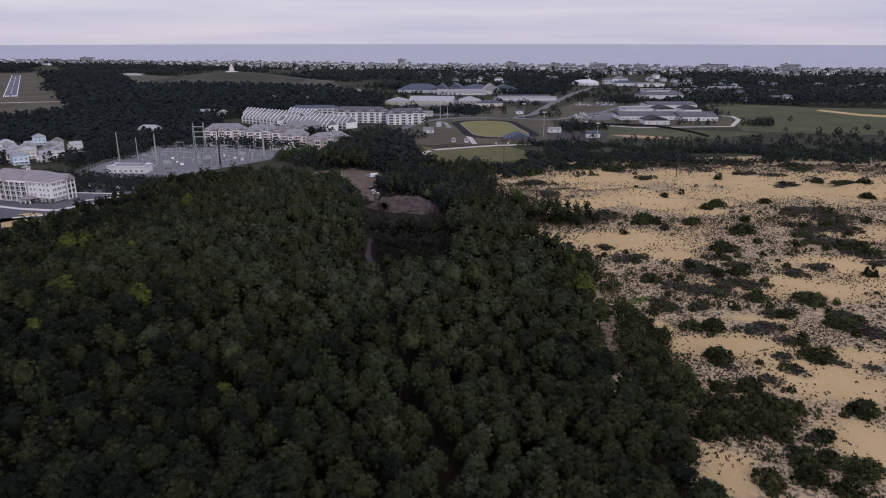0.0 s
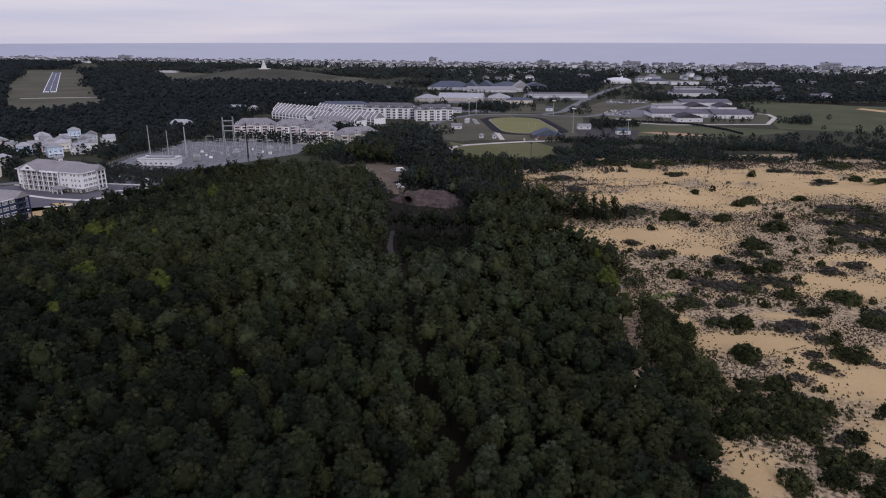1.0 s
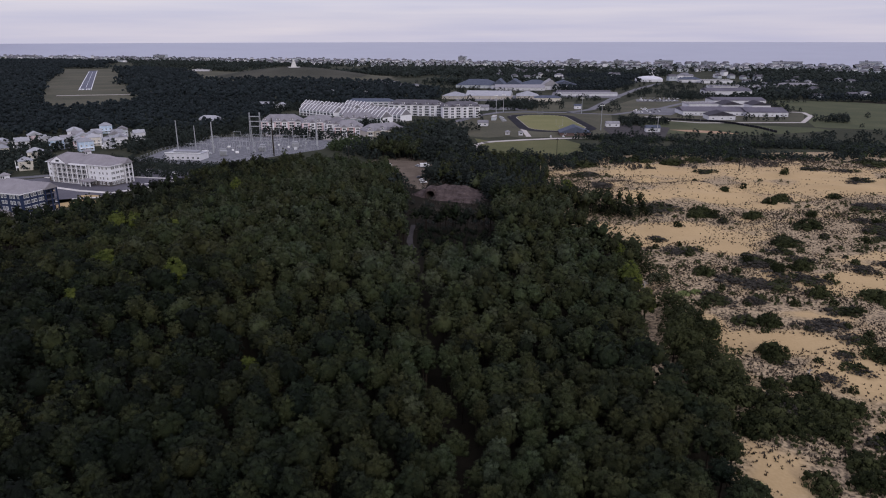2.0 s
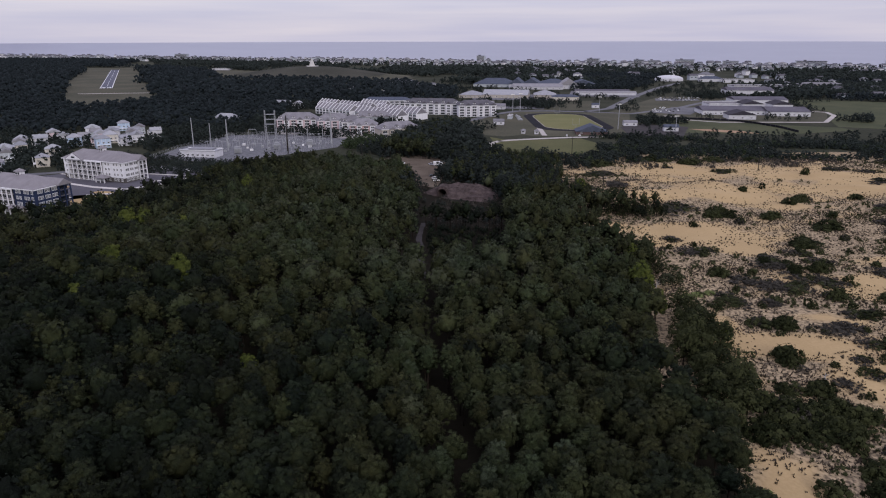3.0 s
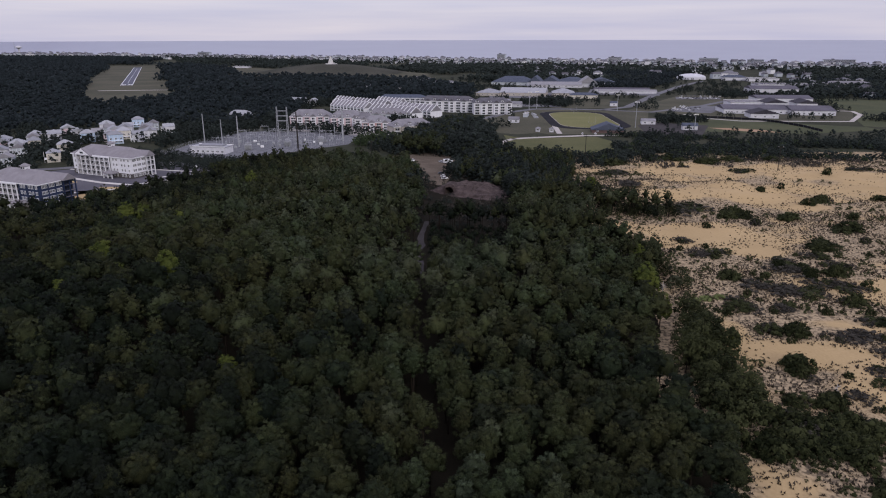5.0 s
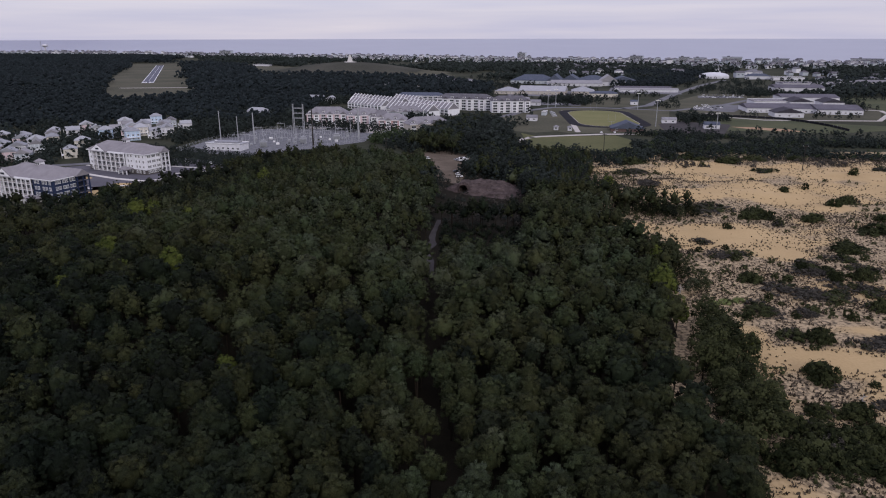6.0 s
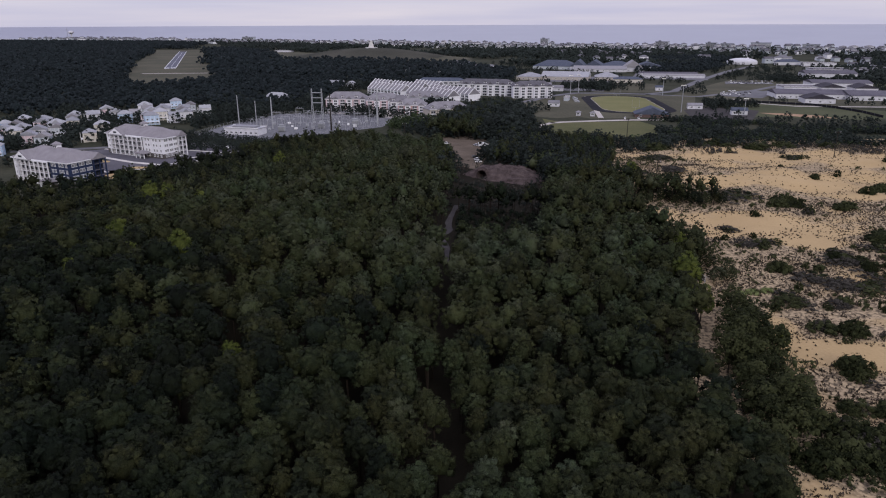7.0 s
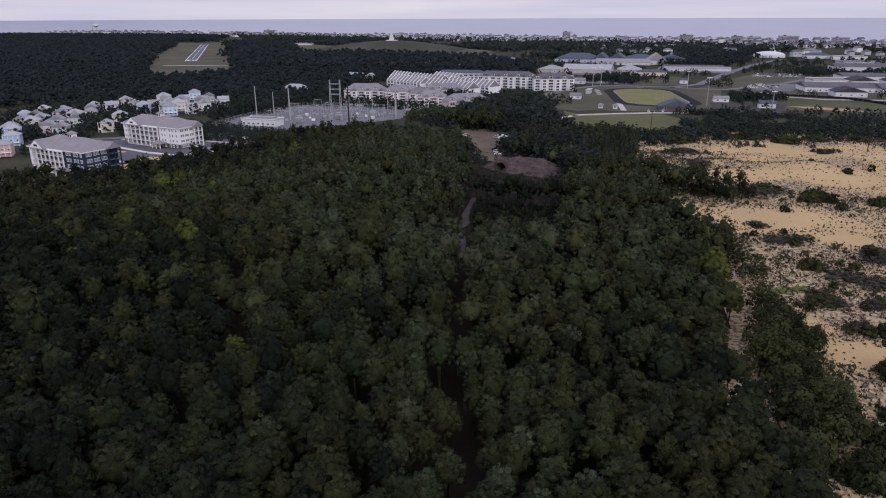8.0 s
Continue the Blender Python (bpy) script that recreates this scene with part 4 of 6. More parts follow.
GARDENS = [[(-330, 430), (-215, 428), (-205, 462), (-160, 480), (-110, 474), (-60, 515), (-110, 525), (-160, 500), (-230, 478), (-300, 500), (-345, 500)],
           [(-345, 520), (-280, 560), (-285, 620), (-230, 625), (-165, 605), (-150, 640), (-185, 650), (-270, 660), (-300, 740), (-400, 780), (-420, 700), (-370, 660), (-330, 610)],
           [(-480, 430), (-335, 380), (-330, 440), (-385, 560), (-500, 600)],
           [(-105, 510), (-60, 508), (-66, 560), (-120, 590), (-140, 600), (-135, 530)],
           [(-60, 560), (-40, 690), (-70, 720), (-110, 690), (-100, 590)], [(10, 905), (40, 950), (10, 1010), (-10, 960)], [(-30, 930), (30, 935), (20, 990), (-40, 985)],
           [(-250, 700), (-190, 705), (-130, 680), (-105, 700), (-160, 735), (-240, 760), (-270, 740)], [(120, 740), (175, 760), (170, 800), (125, 790)], [(250, 1090), (330, 1100), (330, 1160), (240, 1150)], [(350, 800), (385, 795), (385, 830), (350, 830)], [(-330, 640), (-262, 690), (-272, 780), (-300, 850), (-250, 885), (-245, 940), (-330, 935), (-285, 760)], [(-330, 545), (-376, 640), (-396, 700), (-345, 690), (-337, 771), (-290, 735), (-300, 680), (-297, 640), (-305, 600), (-300, 545), (-305, 512)]]
mid = [crown(rng, rng.uniform(3.2, 4.6), rng.uniform(7, 10), 11, 7, 0.5, 0.08, fat=1.25) for _ in range(8)]
hx, hy = scatter(rng, GARDENS[0], 5.0)
hx, hy = hx[hx < -128], hy[hx < -128]
planted("low_hedge", small, hx, hy, rng, OAK, "low dark hedge in front of the substation", "hedge", 0.5, 0.85)
for poly in (GREEN_A, GREEN_B):
    hx, hy = scatter(rng, poly, 7.0)
    planted("green_oaks", mid, hx, hy, rng, LEAFGREEN, "mid-green rounded oaks beside the substation", "trees", 0.7, 1.15)
gxy = [scatter(rng, p, 8.5) for p in GARDENS[1:]]
qx, qy = np.concatenate([g[0] for g in gxy]), np.concatenate([g[1] for g in gxy])
garden = (qx < -330) & (qy < 600) & (qy > 370)
k = garden & (waves(qx, qy, 18) > -0.1)
planted("garden_trees", mid, qx[k], qy[k], rng, OAK, "dark leafy trees between the pastel houses", "trees", 0.85, 1.35)
k = ~garden
planted("hedge_trees", mid, qx[k], qy[k], rng, OAK, "dark leafy trees and hedges around the buildings", "trees", 0.55, 1.2)
qx, qy = scatter(rng, [(-110, 540), (-30, 515), (-34, 560), (-52, 650), (-85, 690), (-104, 600)], 7.0)
planted("oak_knoll", mid, qx, qy, rng, OAK, "tall dark oaks on a wooded knoll", "trees", 1.5, 2.0)

# ---- fields, roads and lots on the plain ----
Z = 3.5


def field(name, outline, mat, label, category, z=Z + 0.06):
    area = sum(a[0] * b[1] - b[0] * a[1] for a, b in zip(outline, outline[1:] + outline[:1]))
    return structure(name, Geo().slab(outline if area > 0 else outline[::-1], z, 0.3), mat, label, category)


field("grass_field", [(-33, 640), (-27, 606), (-18, 560), (2, 522), (48, 530), (66, 560), (64, 615), (52, 640), (-14, 618)], GRASS, "mown green practice field beside the wood", "field")
field("grass_verge", [(-75, 775), (-40, 652), (-20, 645), (8, 665), (-6, 850), (-45, 830)], DRYGRASS, "worn dry grass around the small sheds", "field", Z + 0.05)
field("track_surround", [(-16, 668), (10, 650), (76, 662), (104, 690), (124, 862), (72, 874), (20, 878), (-14, 872), (-34, 830), (-28, 720)], DRYGRASS, "worn dry grass around the running track", "field", Z + 0.045)
field("ball_field", [(5, 1064), (90, 1030), (92, 905), (8, 896)], DRYGRASS, "dry yellow ball field behind the road", "field")
field("school_lawn", [(100, 880), (128, 866), (210, 790), (330, 800), (372, 912), (340, 1150), (200, 1120), (150, 1000)], DRYGRASS, "patchy lawn around the school", "field", Z + 0.04)
field("school_green", [(150, 800), (180, 805), (260, 770), (325, 752), (330, 730), (250, 690), (150, 690), (135, 740)], SCHOOLGRASS, "green outfield in front of the school", "field", Z + 0.07)
field("sports_green", [(372, 1000), (385, 1095), (547, 1058), (640, 1010), (640, 800), (538, 750), (431, 724), (325, 758), (335, 800), (375, 920)], SCHOOLGRASS, "wide green sports field", "field")
field("runway_grass", RUNWAY_FIELD, STRIPGRASS, "dry grass clearing around the airstrip", "field", Z + 0.05)
field("ball_field_clay", [(166, 722), (180, 708), (205, 696), (228, 694), (216, 712), (190, 722)], CLAY, "bare orange clay of a baseball infield", "field", Z + 0.12)
field("dark_fallow", [(480, 1085), (700, 1080), (700, 1000), (540, 1030)], FLOOR, "dark bare ground beyond the sports field", "field", Z + 0.1)
field("sand_strip", [(520, 985), (545, 920), (640, 850), (640, 880), (560, 940), (535, 1000)], SAND, "pale sand strip along the sports field", "ground", Z + 0.12)


def meadow(name, outline, mat, label, step=14.0, lift=0.7):
    """A field that follows the lie of the land."""
    mx, my = [p[0] for p in outline], [p[1] for p in outline]
    ax, ay = np.arange(min(mx), max(mx), step), np.arange(min(my), max(my), step)
    A, B = np.meshgrid(ax, ay)
    C = land(A, B) + lift
    n = len(ax)
    g = Geo()
    g.v = np.stack([A, B, C], -1).reshape(-1, 3).tolist()
    ok = inside(A + step / 2, B + step / 2, outline)
    g.f = [(j * n + i, j * n + i + 1, (j + 1) * n + i + 1, (j + 1) * n + i) for j in range(len(ay) - 1) for i in range(n - 1) if ok[j, i]]
    return structure(name, g, mat, label, "field")


meadow("meadow", MEADOW, STRIPGRASS, "dry grass meadow below the monument hill")
meadow("hill_grass", [(-700, 1560), (-640, 1430), (-505, 1420), (-380, 1425), (-330, 1520), (-330, 1620), (-505, 1700), (-680, 1640)], HEATH, "grassy slope of the monument hill", lift=1.3)
meadow("yard", [(-128, 470), (-97, 472), (-72, 440), (-62, 408), (-50, 404), (-48, 470), (-56, 500), (-74, 530), (-102, 514)], YARDSOIL, "trodden sandy yard with parked vehicles", 3.0, 0.12)

# airstrip
RUN_A, RUN_B = Vector((-797, 1203, 0)), Vector((-1238, 1922, 0))
rd = (RUN_B - RUN_A).normalized()
rs = Vector((-rd.y, rd.x, 0))
runway = structure("runway", Geo().strip([(RUN_A.x, RUN_A.y), (RUN_B.x, RUN_B.y)], 22, Z + 0.14), RUNWAYTOP, "grey asphalt airstrip with white edge lines", "runway")
for side in (-1, 1):
    a, b = RUN_A + rs * side * 10.2, RUN_B + rs * side * 10.2
    part("edge_line", Geo().strip([(a.x, a.y), (b.x, b.y)], 1.0, Z + 0.2, 0.05), PAINT, runway, "white painted edge line")
for e in range(40):
    a = RUN_A + rd * (60 + 18 * e)
    b = a + rd * 9
    part("centre_dash", Geo().strip([(a.x, a.y), (b.x, b.y)], 0.9, Z + 0.2, 0.05), PAINT, runway)
for k in (-7.5, -5, -2.5, 2.5, 5, 7.5):
    a = RUN_A + rs * k + rd * 4
    b = a + rd * 26
    part("threshold_bar", Geo().strip([(a.x, a.y), (b.x, b.y)], 1.4, Z + 0.2, 0.05), PAINT, runway)

structure("taxiway", Geo().strip([(-765, 1075), (-700, 1095), (-628, 1118), (-610, 1075)], 8, Z + 0.13), CONCRETE, "pale taxiway across the end of the airstrip", "taxiway")

# roads and lots
ROADS = [("road", [(-90, 740), (-62, 775), (-44, 834), (-14, 880), (25, 886), (70, 882), (105, 924), (160, 1113), (228, 1312), (300, 1480)], 11, ASPHALT, "grey two-lane road curving past the sports track"),
         ("road", [(70, 882), (127, 864), (204, 955), (248, 1029), (330, 1100)], 9, ASPHALT, "grey road leading to the school"),
         ("drive", [(-27, 540), (-28, 566), (-30, 584), (-28, 602), (-20, 616)], 5.5, CONCRETE, "pale sandy drive beside the field"),
         ("drive", [(-24, 612), (-14, 620), (10, 632), (44, 646), (76, 653)], 6.5, CONCRETE, "pale concrete apron between field and track"),
         ("drive", [(0, 843), (9, 760), (19, 655)], 5, CONCRETE, "pale path along the bleachers"),
         ("school_drive", [(164, 846), (180, 806), (212, 786), (328, 799), (364, 869), (370, 909), (340, 920)], 6, CONCRETE, "pale drive around the school"),
         ("estate_road", [(-470, 330), (-380, 395), (-330, 420), (-300, 440), (-262, 455), (-215, 440)], 8, ASPHALT, "grey road between the apartments and houses"),
         ("estate_road", [(-460, 460), (-400, 505), (-380, 560), (-395, 630)], 7, ASPHALT, "grey lane among pastel houses"),
         ("town_road", [(-290, 700), (-230, 650), (-190, 612), (-140, 608), (-105, 640)], 8, ASPHALT, "grey road in front of the townhouses"),
         ("dirt_drive", [(-120, 482), (-90, 486), (-62, 484), (-54, 460), (-56, 420), (-53, 400)], 4.2, DIRT, "bare sandy track past the mound"),
         ("dirt_drive", [(-43, 312), (-42, 300), (-38, 262), (-32, 240), (-29, 228)], 4.2, DIRT, "bare sandy track through the wood")]
for name, line, width, mat, label in ROADS:
    if name == "dirt_drive":
        pts = [(a[0] + (b[0] - a[0]) * k / 8, a[1] + (b[1] - a[1]) * k / 8) for a, b in zip(line, line[1:]) for k in range(8)]
        g = Geo()
        for i, (x, y) in enumerate(pts):
            w = (1.5 + 0.7 * float(waves(y, x, 9))) * min(1.0, (len(pts) - i) / 8)
            for e in (-1, -0.4, 0.4, 1):
                g.v.append((x + e * w + 0.8 * float(waves(x, y, 14)), y, float(land(x, y)) + 0.14 - 0.05 * abs(e)))
        g.f = [(4 * i + k, 4 * i + k + 1, 4 * i + k + 5, 4 * i + k + 4) for i in range(len(pts) - 1) for k in range(3)]
        structure(name, g, mat, label, "track")
    else:
        structure(name, Geo().strip(line, width, Z + 0.16), mat, label, "road")
LOTS = [("tennis_court", [(47, 1064), (75, 1067), (74, 1120), (47, 1126)], COURTBLUE, "blue painted tennis courts behind the ball field"),
        ("parking_lot", [(-338, 402), (-300, 362), (-262, 345), (-238, 372), (-222, 415), (-218, 430), (-245, 452), (-300, 436)], LOTASPHALT, "grey parking lot around the apartment blocks"),
        ("parking_lot", [(-258, 330), (-236, 352), (-250, 366), (-275, 352)], SAND, "raw pale sand between the apartment blocks"),
        ("parking_lot", [(150, 880), (196, 862), (236, 955), (190, 950)], ASPHALT, "grey school parking lot"),
        ("parking_lot", [(185, 1050), (250, 1060), (252, 1090), (190, 1090)], ASPHALT, "grey parking lot with parked cars"),
        ("gravel_yard", [(-290, 488), (-222, 474), (-160, 560), (-160, 590), (-190, 640), (-284, 622), (-295, 538)], GRAVEL, "pale gravel yard of the substation"),
        ("gravel_yard", [(-250, 640), (-140, 600), (-105, 640), (-150, 668), (-240, 672)], CONCRETE, "pale forecourt of the townhouses"),
        ("gravel_yard", [(-60, 915), (20, 905), (20, 940), (-60, 950)], ASPHALT, "grey lot behind the condominium"),
        ("gravel_yard", [(-90, 1040), (60, 1040), (80, 1150), (-90, 1150)], ASPHALT, "grey yard between the school buildings"),
        ("gravel_yard", [(60, 1120), (170, 1110), (180, 1230), (70, 1240)], ASPHALT, "grey yard with long sheds"),
        ("gravel_yard", [(100, 660), (150, 665), (170, 740), (120, 760), (98, 730)], DIRT, "bare ground with small sheds beside the track")]
for name, outline, mat, label in LOTS:
    field(name, outline, mat, label, name.replace("_", " "), Z + 0.10)
for a, b, w in (((-316, 399), (-268, 382), 3.0), ((-268, 382), (-244, 378), 3.4), ((-244, 378), (-228, 398), 3.0), ((-262, 428), (-222, 424), 1.8), ((-300, 368), (-262, 352), 2.2), ((-258, 360), (-236, 370), 2.4), ((-240, 404), (-222, 416), 2.0),
                ((-330, 404), (-312, 388), 1.8), ((-318, 420), (-258, 404), 1.6)):
    structure("kerb", Geo().strip([a, b], w, Z + 0.28, 0.25), PALEKERB, "pale concrete kerb and walk", "kerb")
for c in ((-290, 380), (-252, 368)):
    structure("kerb_island", Geo().slab([(c[0] + 7 * math.cos(q * 0.524), c[1] + 3.0 * math.sin(q * 0.524)) for q in range(12)], Z + 0.26, 0.2), SAND, "raised kerb island filled with pale sand", "kerb island")

# ---- running track ----
TRACK = pose(43, 776, 0, 0, 0, 8)


def stadium(a, b, r, n=10):
    out = []
    for cx0, cy0, s in ((a - r, b - r, 0), (-a + r, b - r, 90), (-a + r, -b + r, 180), (a - r, -b + r, 270)):
        out += [(cx0 + r * math.cos(radians(s + 90 * k / n)), cy0 + r * math.sin(radians(s + 90 * k / n))) for k in range(n + 1)]
    return out


track = thing("running_track", "black oval running track around a yellow-green field", "running track", TRACK @ pose(0, 0, Z + 0.1))
part("asphalt_ring", Geo().slab(stadium(41, 82, 30), 0.14, 0.2), DARKASPHALT, track, "black asphalt lanes")
part("infield", Geo().slab(stadium(30.5, 74, 29), 0.2, 0.2), INFIELD, track, "mown yellow-green infield")
part("kerb_ring", Geo().slab(stadium(31, 74.5, 29.2), 0.17, 0.2), CONCRETE, track)
for s in (-60, 60):
    goal = thing("goal_post", "slim grey football goal post on the infield", "goal post", TRACK @ pose(0, s, Z + 0.3), "goal posts")
    part("post", Geo().rod((0, 0, 0), (0, 0, 3), 0.08), STEEL, goal)
    part("crossbar", Geo().rod((-3.5, 0, 3), (3.5, 0, 3), 0.07), STEEL, goal)
    for e in (-3.5, 3.5):
        part("upright", Geo().rod((e, 0, 3), (e, 0, 10), 0.06), STEEL, goal)

# bleachers west of the track
for x, y, n in ((-9, 812, 4), (-6, 786, 4)):
    b = thing("bleachers", "pale aluminium bleachers facing the running track", "bleachers", pose(x, y, Z + 0.1, 0, 0, 98), "bleachers")
    for i in range(n):
        part("bench", Geo().box(0, i * 1.3, 0.5 + 0.5 * i, 16, 0.6, 0.12), STEEL, b)
    for e in (-7, -2.4, 2.4, 7):
        part("frame", Geo().add([(e, 0, 0), (e + 0.2, 0, 0), (e + 0.2, n * 1.3, 0), (e, n * 1.3, 0), (e, n * 1.3, 0.5 * n), (e + 0.2, n * 1.3, 0.5 * n)], [(0, 1, 2, 3), (3, 2, 5, 4), (0, 3, 4), (1, 5, 2), (0, 4, 5, 1)]), STEEL, b)

# ---- buildings ----
PANES = {}


def window(parent, x, y, z, w, h, turn, frame_mat=None):
    """A window set into a wall: a pane with a raised frame, facing its own -y."""
    key = (w, h)
    if key not in PANES:
        f = Geo()
        for a, b, c, d in ((0, 0, w + 0.3, 0.15), (0, h, w + 0.3, 0.15)):
            f.box(a, -0.04, b - 0.075, c, 0.16, d)
        for a in (-w / 2, 0, w / 2):
            f.box(a, -0.04, 0, 0.12, 0.14, h)
        fm = f.mesh("window")
        fm.materials.append(PAINT)
        pm = Geo().box(0, 0.0, 0, w, 0.06, h).mesh("pane")
        pm.materials.append(GLASS)
        PANES[key] = fm, pm
    ob = new("window", PANES[key][0])
    ob.parent = parent
    ob.matrix_basis = pose(x, y, z, 0, 0, turn)
    p = new("pane", PANES[key][1])
    p.parent = ob
    return ob


SHEETS = {}


def light_window(parent, x, y, z, w, h, turn):
    """A plain framed window in one mesh, glass and frame."""
    key = (w, h)
    if key not in SHEETS:
        g = Geo().box(0, 0.0, 0, w, 0.08, h)
        n = len(g.f)
        g.box(0, -0.03, -0.12, w + 0.3, 0.18, 0.14).box(0, -0.03, h, w + 0.3, 0.18, 0.14).box(0, -0.03, 0, 0.12, 0.14, h)
        me = g.mesh("window")
        me.materials.append(GLASS)
        me.materials.append(PAINT)
        for p in me.polygons:
            p.material_index = int(p.index >= n)
        SHEETS[key] = me
    ob = new("window", SHEETS[key])
    ob.parent, ob.matrix_basis = parent, pose(x, y, z, 0, 0, turn)
    return ob


def windows(parent, w, d, rows, cols, z0, storey, ww, wh, sides):
    """Rows of windows on the chosen sides of a box house."""
    for s in sides:
        span, off = (w, d) if s in "fb" else (d, w)
        for r in range(rows):
            for c in range(cols if s in "fb" else max(1, int(cols * d / w))):
                n = cols if s in "fb" else max(1, int(cols * d / w))
                u = (c + 0.5) / n * span - span / 2
                if s == "f":
                    window(parent, u, -d / 2 - 0.02, z0 + r * storey, ww, wh, 0)
                elif s == "b":
                    window(parent, u, d / 2 + 0.02, z0 + r * storey, ww, wh, 180)
                elif s == "r":
                    window(parent, w / 2 + 0.02, u, z0 + r * storey, ww, wh, 90)
                else:
                    window(parent, -w / 2 - 0.02, u, z0 + r * storey, ww, wh, -90)


def house(label, w, d, h, wall, roof, style, cupola=False, group="pastel houses"):
    t = thing("house", label, "house", None, group)
    g = Geo().box(0, 0, 0, w, d, h)
    rise = min(w, d) * 0.30
    part("wall", g, wall, t)
    if style == "hip":
        r = Geo().hip(0, 0, h, w, d, rise, 0.35)
    elif style == "cross":
        r = Geo().hip(0, 0, h, w, d, rise)
        r.gable(0, 0, h, d * 1.06, w * 0.42, rise * 0.9, 0.4, 0.2, pose(0, 0, 0, 0, 0, 90))
    else:
        r = Geo().gable(0, 0, h, d, w, rise, 0.5, 0.25, pose(0, 0, 0, 0, 0, 90))
    part("roof", r, roof, t)
    if style != "hip":
        gw = w if style == "gable" else w * 0.42
        gd = d / 2 if style == "gable" else d * 0.53
        part("gable", Geo().add([(-gw / 2, -gd, h), (gw / 2, -gd, h), (0, -gd, h + rise * 0.92), (-gw / 2, -gd + 0.3, h), (gw / 2, -gd + 0.3, h), (0, -gd + 0.3, h + rise * 0.92)], [(0, 1, 2), (4, 3, 5)]), wall, t)
    windows(t, w, d, 2, 3, 1.2, 3.0, 1.5, 1.7, "f")
    for f in range(2):
        window(t, w / 2 + 0.02, -d * 0.18, 1.2 + 3.0 * f, 1.5, 1.7, 90)
    p = Geo().box(0, -d / 2 - 1.1, 2.9, w * 0.9, 2.2, 0.25)
    part("porch_deck", p, PAINT, t, "white porch deck")
    for e in (-0.42, -0.14, 0.14, 0.42):
        part("porch_post", Geo().box(e * w, -d / 2 - 2.05, 0, 0.22, 0.22, h), PAINT, t)
    if cupola:
        c = part("cupola", Geo().box(0, 0, h + rise * 0.75, 2.2, 2.2, 1.6), PAINT, t)
        part("cupola_roof", Geo().hip(0, 0, h + rise * 0.75 + 1.6, 2.2, 2.2, 1.0, 0.3, 0.1), roof, c)
    return t


PROTO = [house("white two-storey house with porches and pale gabled roof", 13, 11, 8.6, WHITEWALL, ROOFWHITE, "gable"),
         house("white two-storey house with a pale cross-gabled roof", 14, 12, 8.8, WHITEWALL, ROOFWHITE, "cross"),
         house("pale blue two-storey house with white porch", 13, 11, 8.8, PALEBLUE, ROOFWHITE, "hip"),
         house("coral pink two-storey house with white porch", 12, 11, 8.4, CORAL, ROOFWHITE, "hip"),
         house("cream two-storey house with pale hip roof", 13, 12, 8.6, CREAM, ROOFWHITE, "hip"),
         house("grey-green two-storey house with gabled roof", 12, 12, 8.6, TEALWALL, ROOFGREY, "gable"),
         house("pale pink two-storey house with gabled roof", 13, 12, 8.4, PINKWALL, ROOFWHITE, "gable")]
HOUSES = [(-405, 413, 0), (-411, 438, 1), (-373, 383, 2), (-349, 353, 3), (-385, 425, 6), (-368, 420, 5), (-422, 458, 1), (-426, 483, 0), (-408, 478, 1), (-394, 463, 5), (-435, 530, 0), (-419, 533, 1),
          (-352, 447, 4), (-370, 483, 4), (-413, 555, 1), (-435, 571, 0), (-395, 558, 5), (-362, 535, 2), (-401, 584, 1), (-394, 602, 0), (-372, 562, 4), (-351, 570, 0), (-410, 643, 0), (-379, 621, 5), (-453, 473, 0),
          (-440, 500, 1), (-480, 452, 1), (-440, 420, 0), (-350, 600, 1), (-385, 585, 1), (-395, 405, 2), (-428, 446, 0), (-440, 470, 5), (-412, 500, 1), (-398, 448, 0), (-425, 515, 5), (-392, 540, 0), (-376, 548, 1), (-388, 572, 0), (-415, 600, 1), (-372, 600, 0), (-365, 585, 5), (-350, 550, 1), (-460, 500, 0), (-470, 430, 1), (-390, 372, 0), (-425, 395, 1)]
placed = set()
for x, y, k in HOUSES:
    if k < 2:
        k = int(rng.choice([0, 1, 2, 3, 4, 5, 6], p=[0.22, 0.22, 0.12, 0.06, 0.14, 0.14, 0.10]))
    m = pose(x, y, Z, 0, 0, rng.choice([35, 42, 30, -50, 38]))
    m = m @ Matrix.Scale(float(rng.uniform(0.78, 0.92)), 4)
    if k in placed:
        copy_thing(PROTO[k], m).matrix_basis = m
    else:
        PROTO[k].matrix_basis = m
        placed.add(k)


BLACKROOF = material("near_black_shingles", (0.034, 0.032, 0.040), (0.066, 0.063, 0.074), 0.9, 0.3, 12, 0.3)
TOWNROOF = material("weathered_grey_shingles", (0.135, 0.130, 0.142), (0.225, 0.218, 0.232), 0.9, 0.22, 14, 0.3, spread=0.25)
CONDOROOF = material("slate_shingles", (0.070, 0.068, 0.078), (0.130, 0.126, 0.140), 0.9, 0.25, 14, 0.3)
PLINTH = material("dark_stone_base", (0.060, 0.055, 0.055), (0.115, 0.105, 0.100), 0.9, 0.5, 10)
APTROOF = material("taupe_shingles", (0.175, 0.165, 0.175), (0.250, 0.238, 0.250), 0.9, 0.25, 14, 0.3)
BRIGHTWALL = material("fresh_white_siding", (0.60, 0.60, 0.62), (0.74, 0.74, 0.76), 0.75, 0.3, 10)


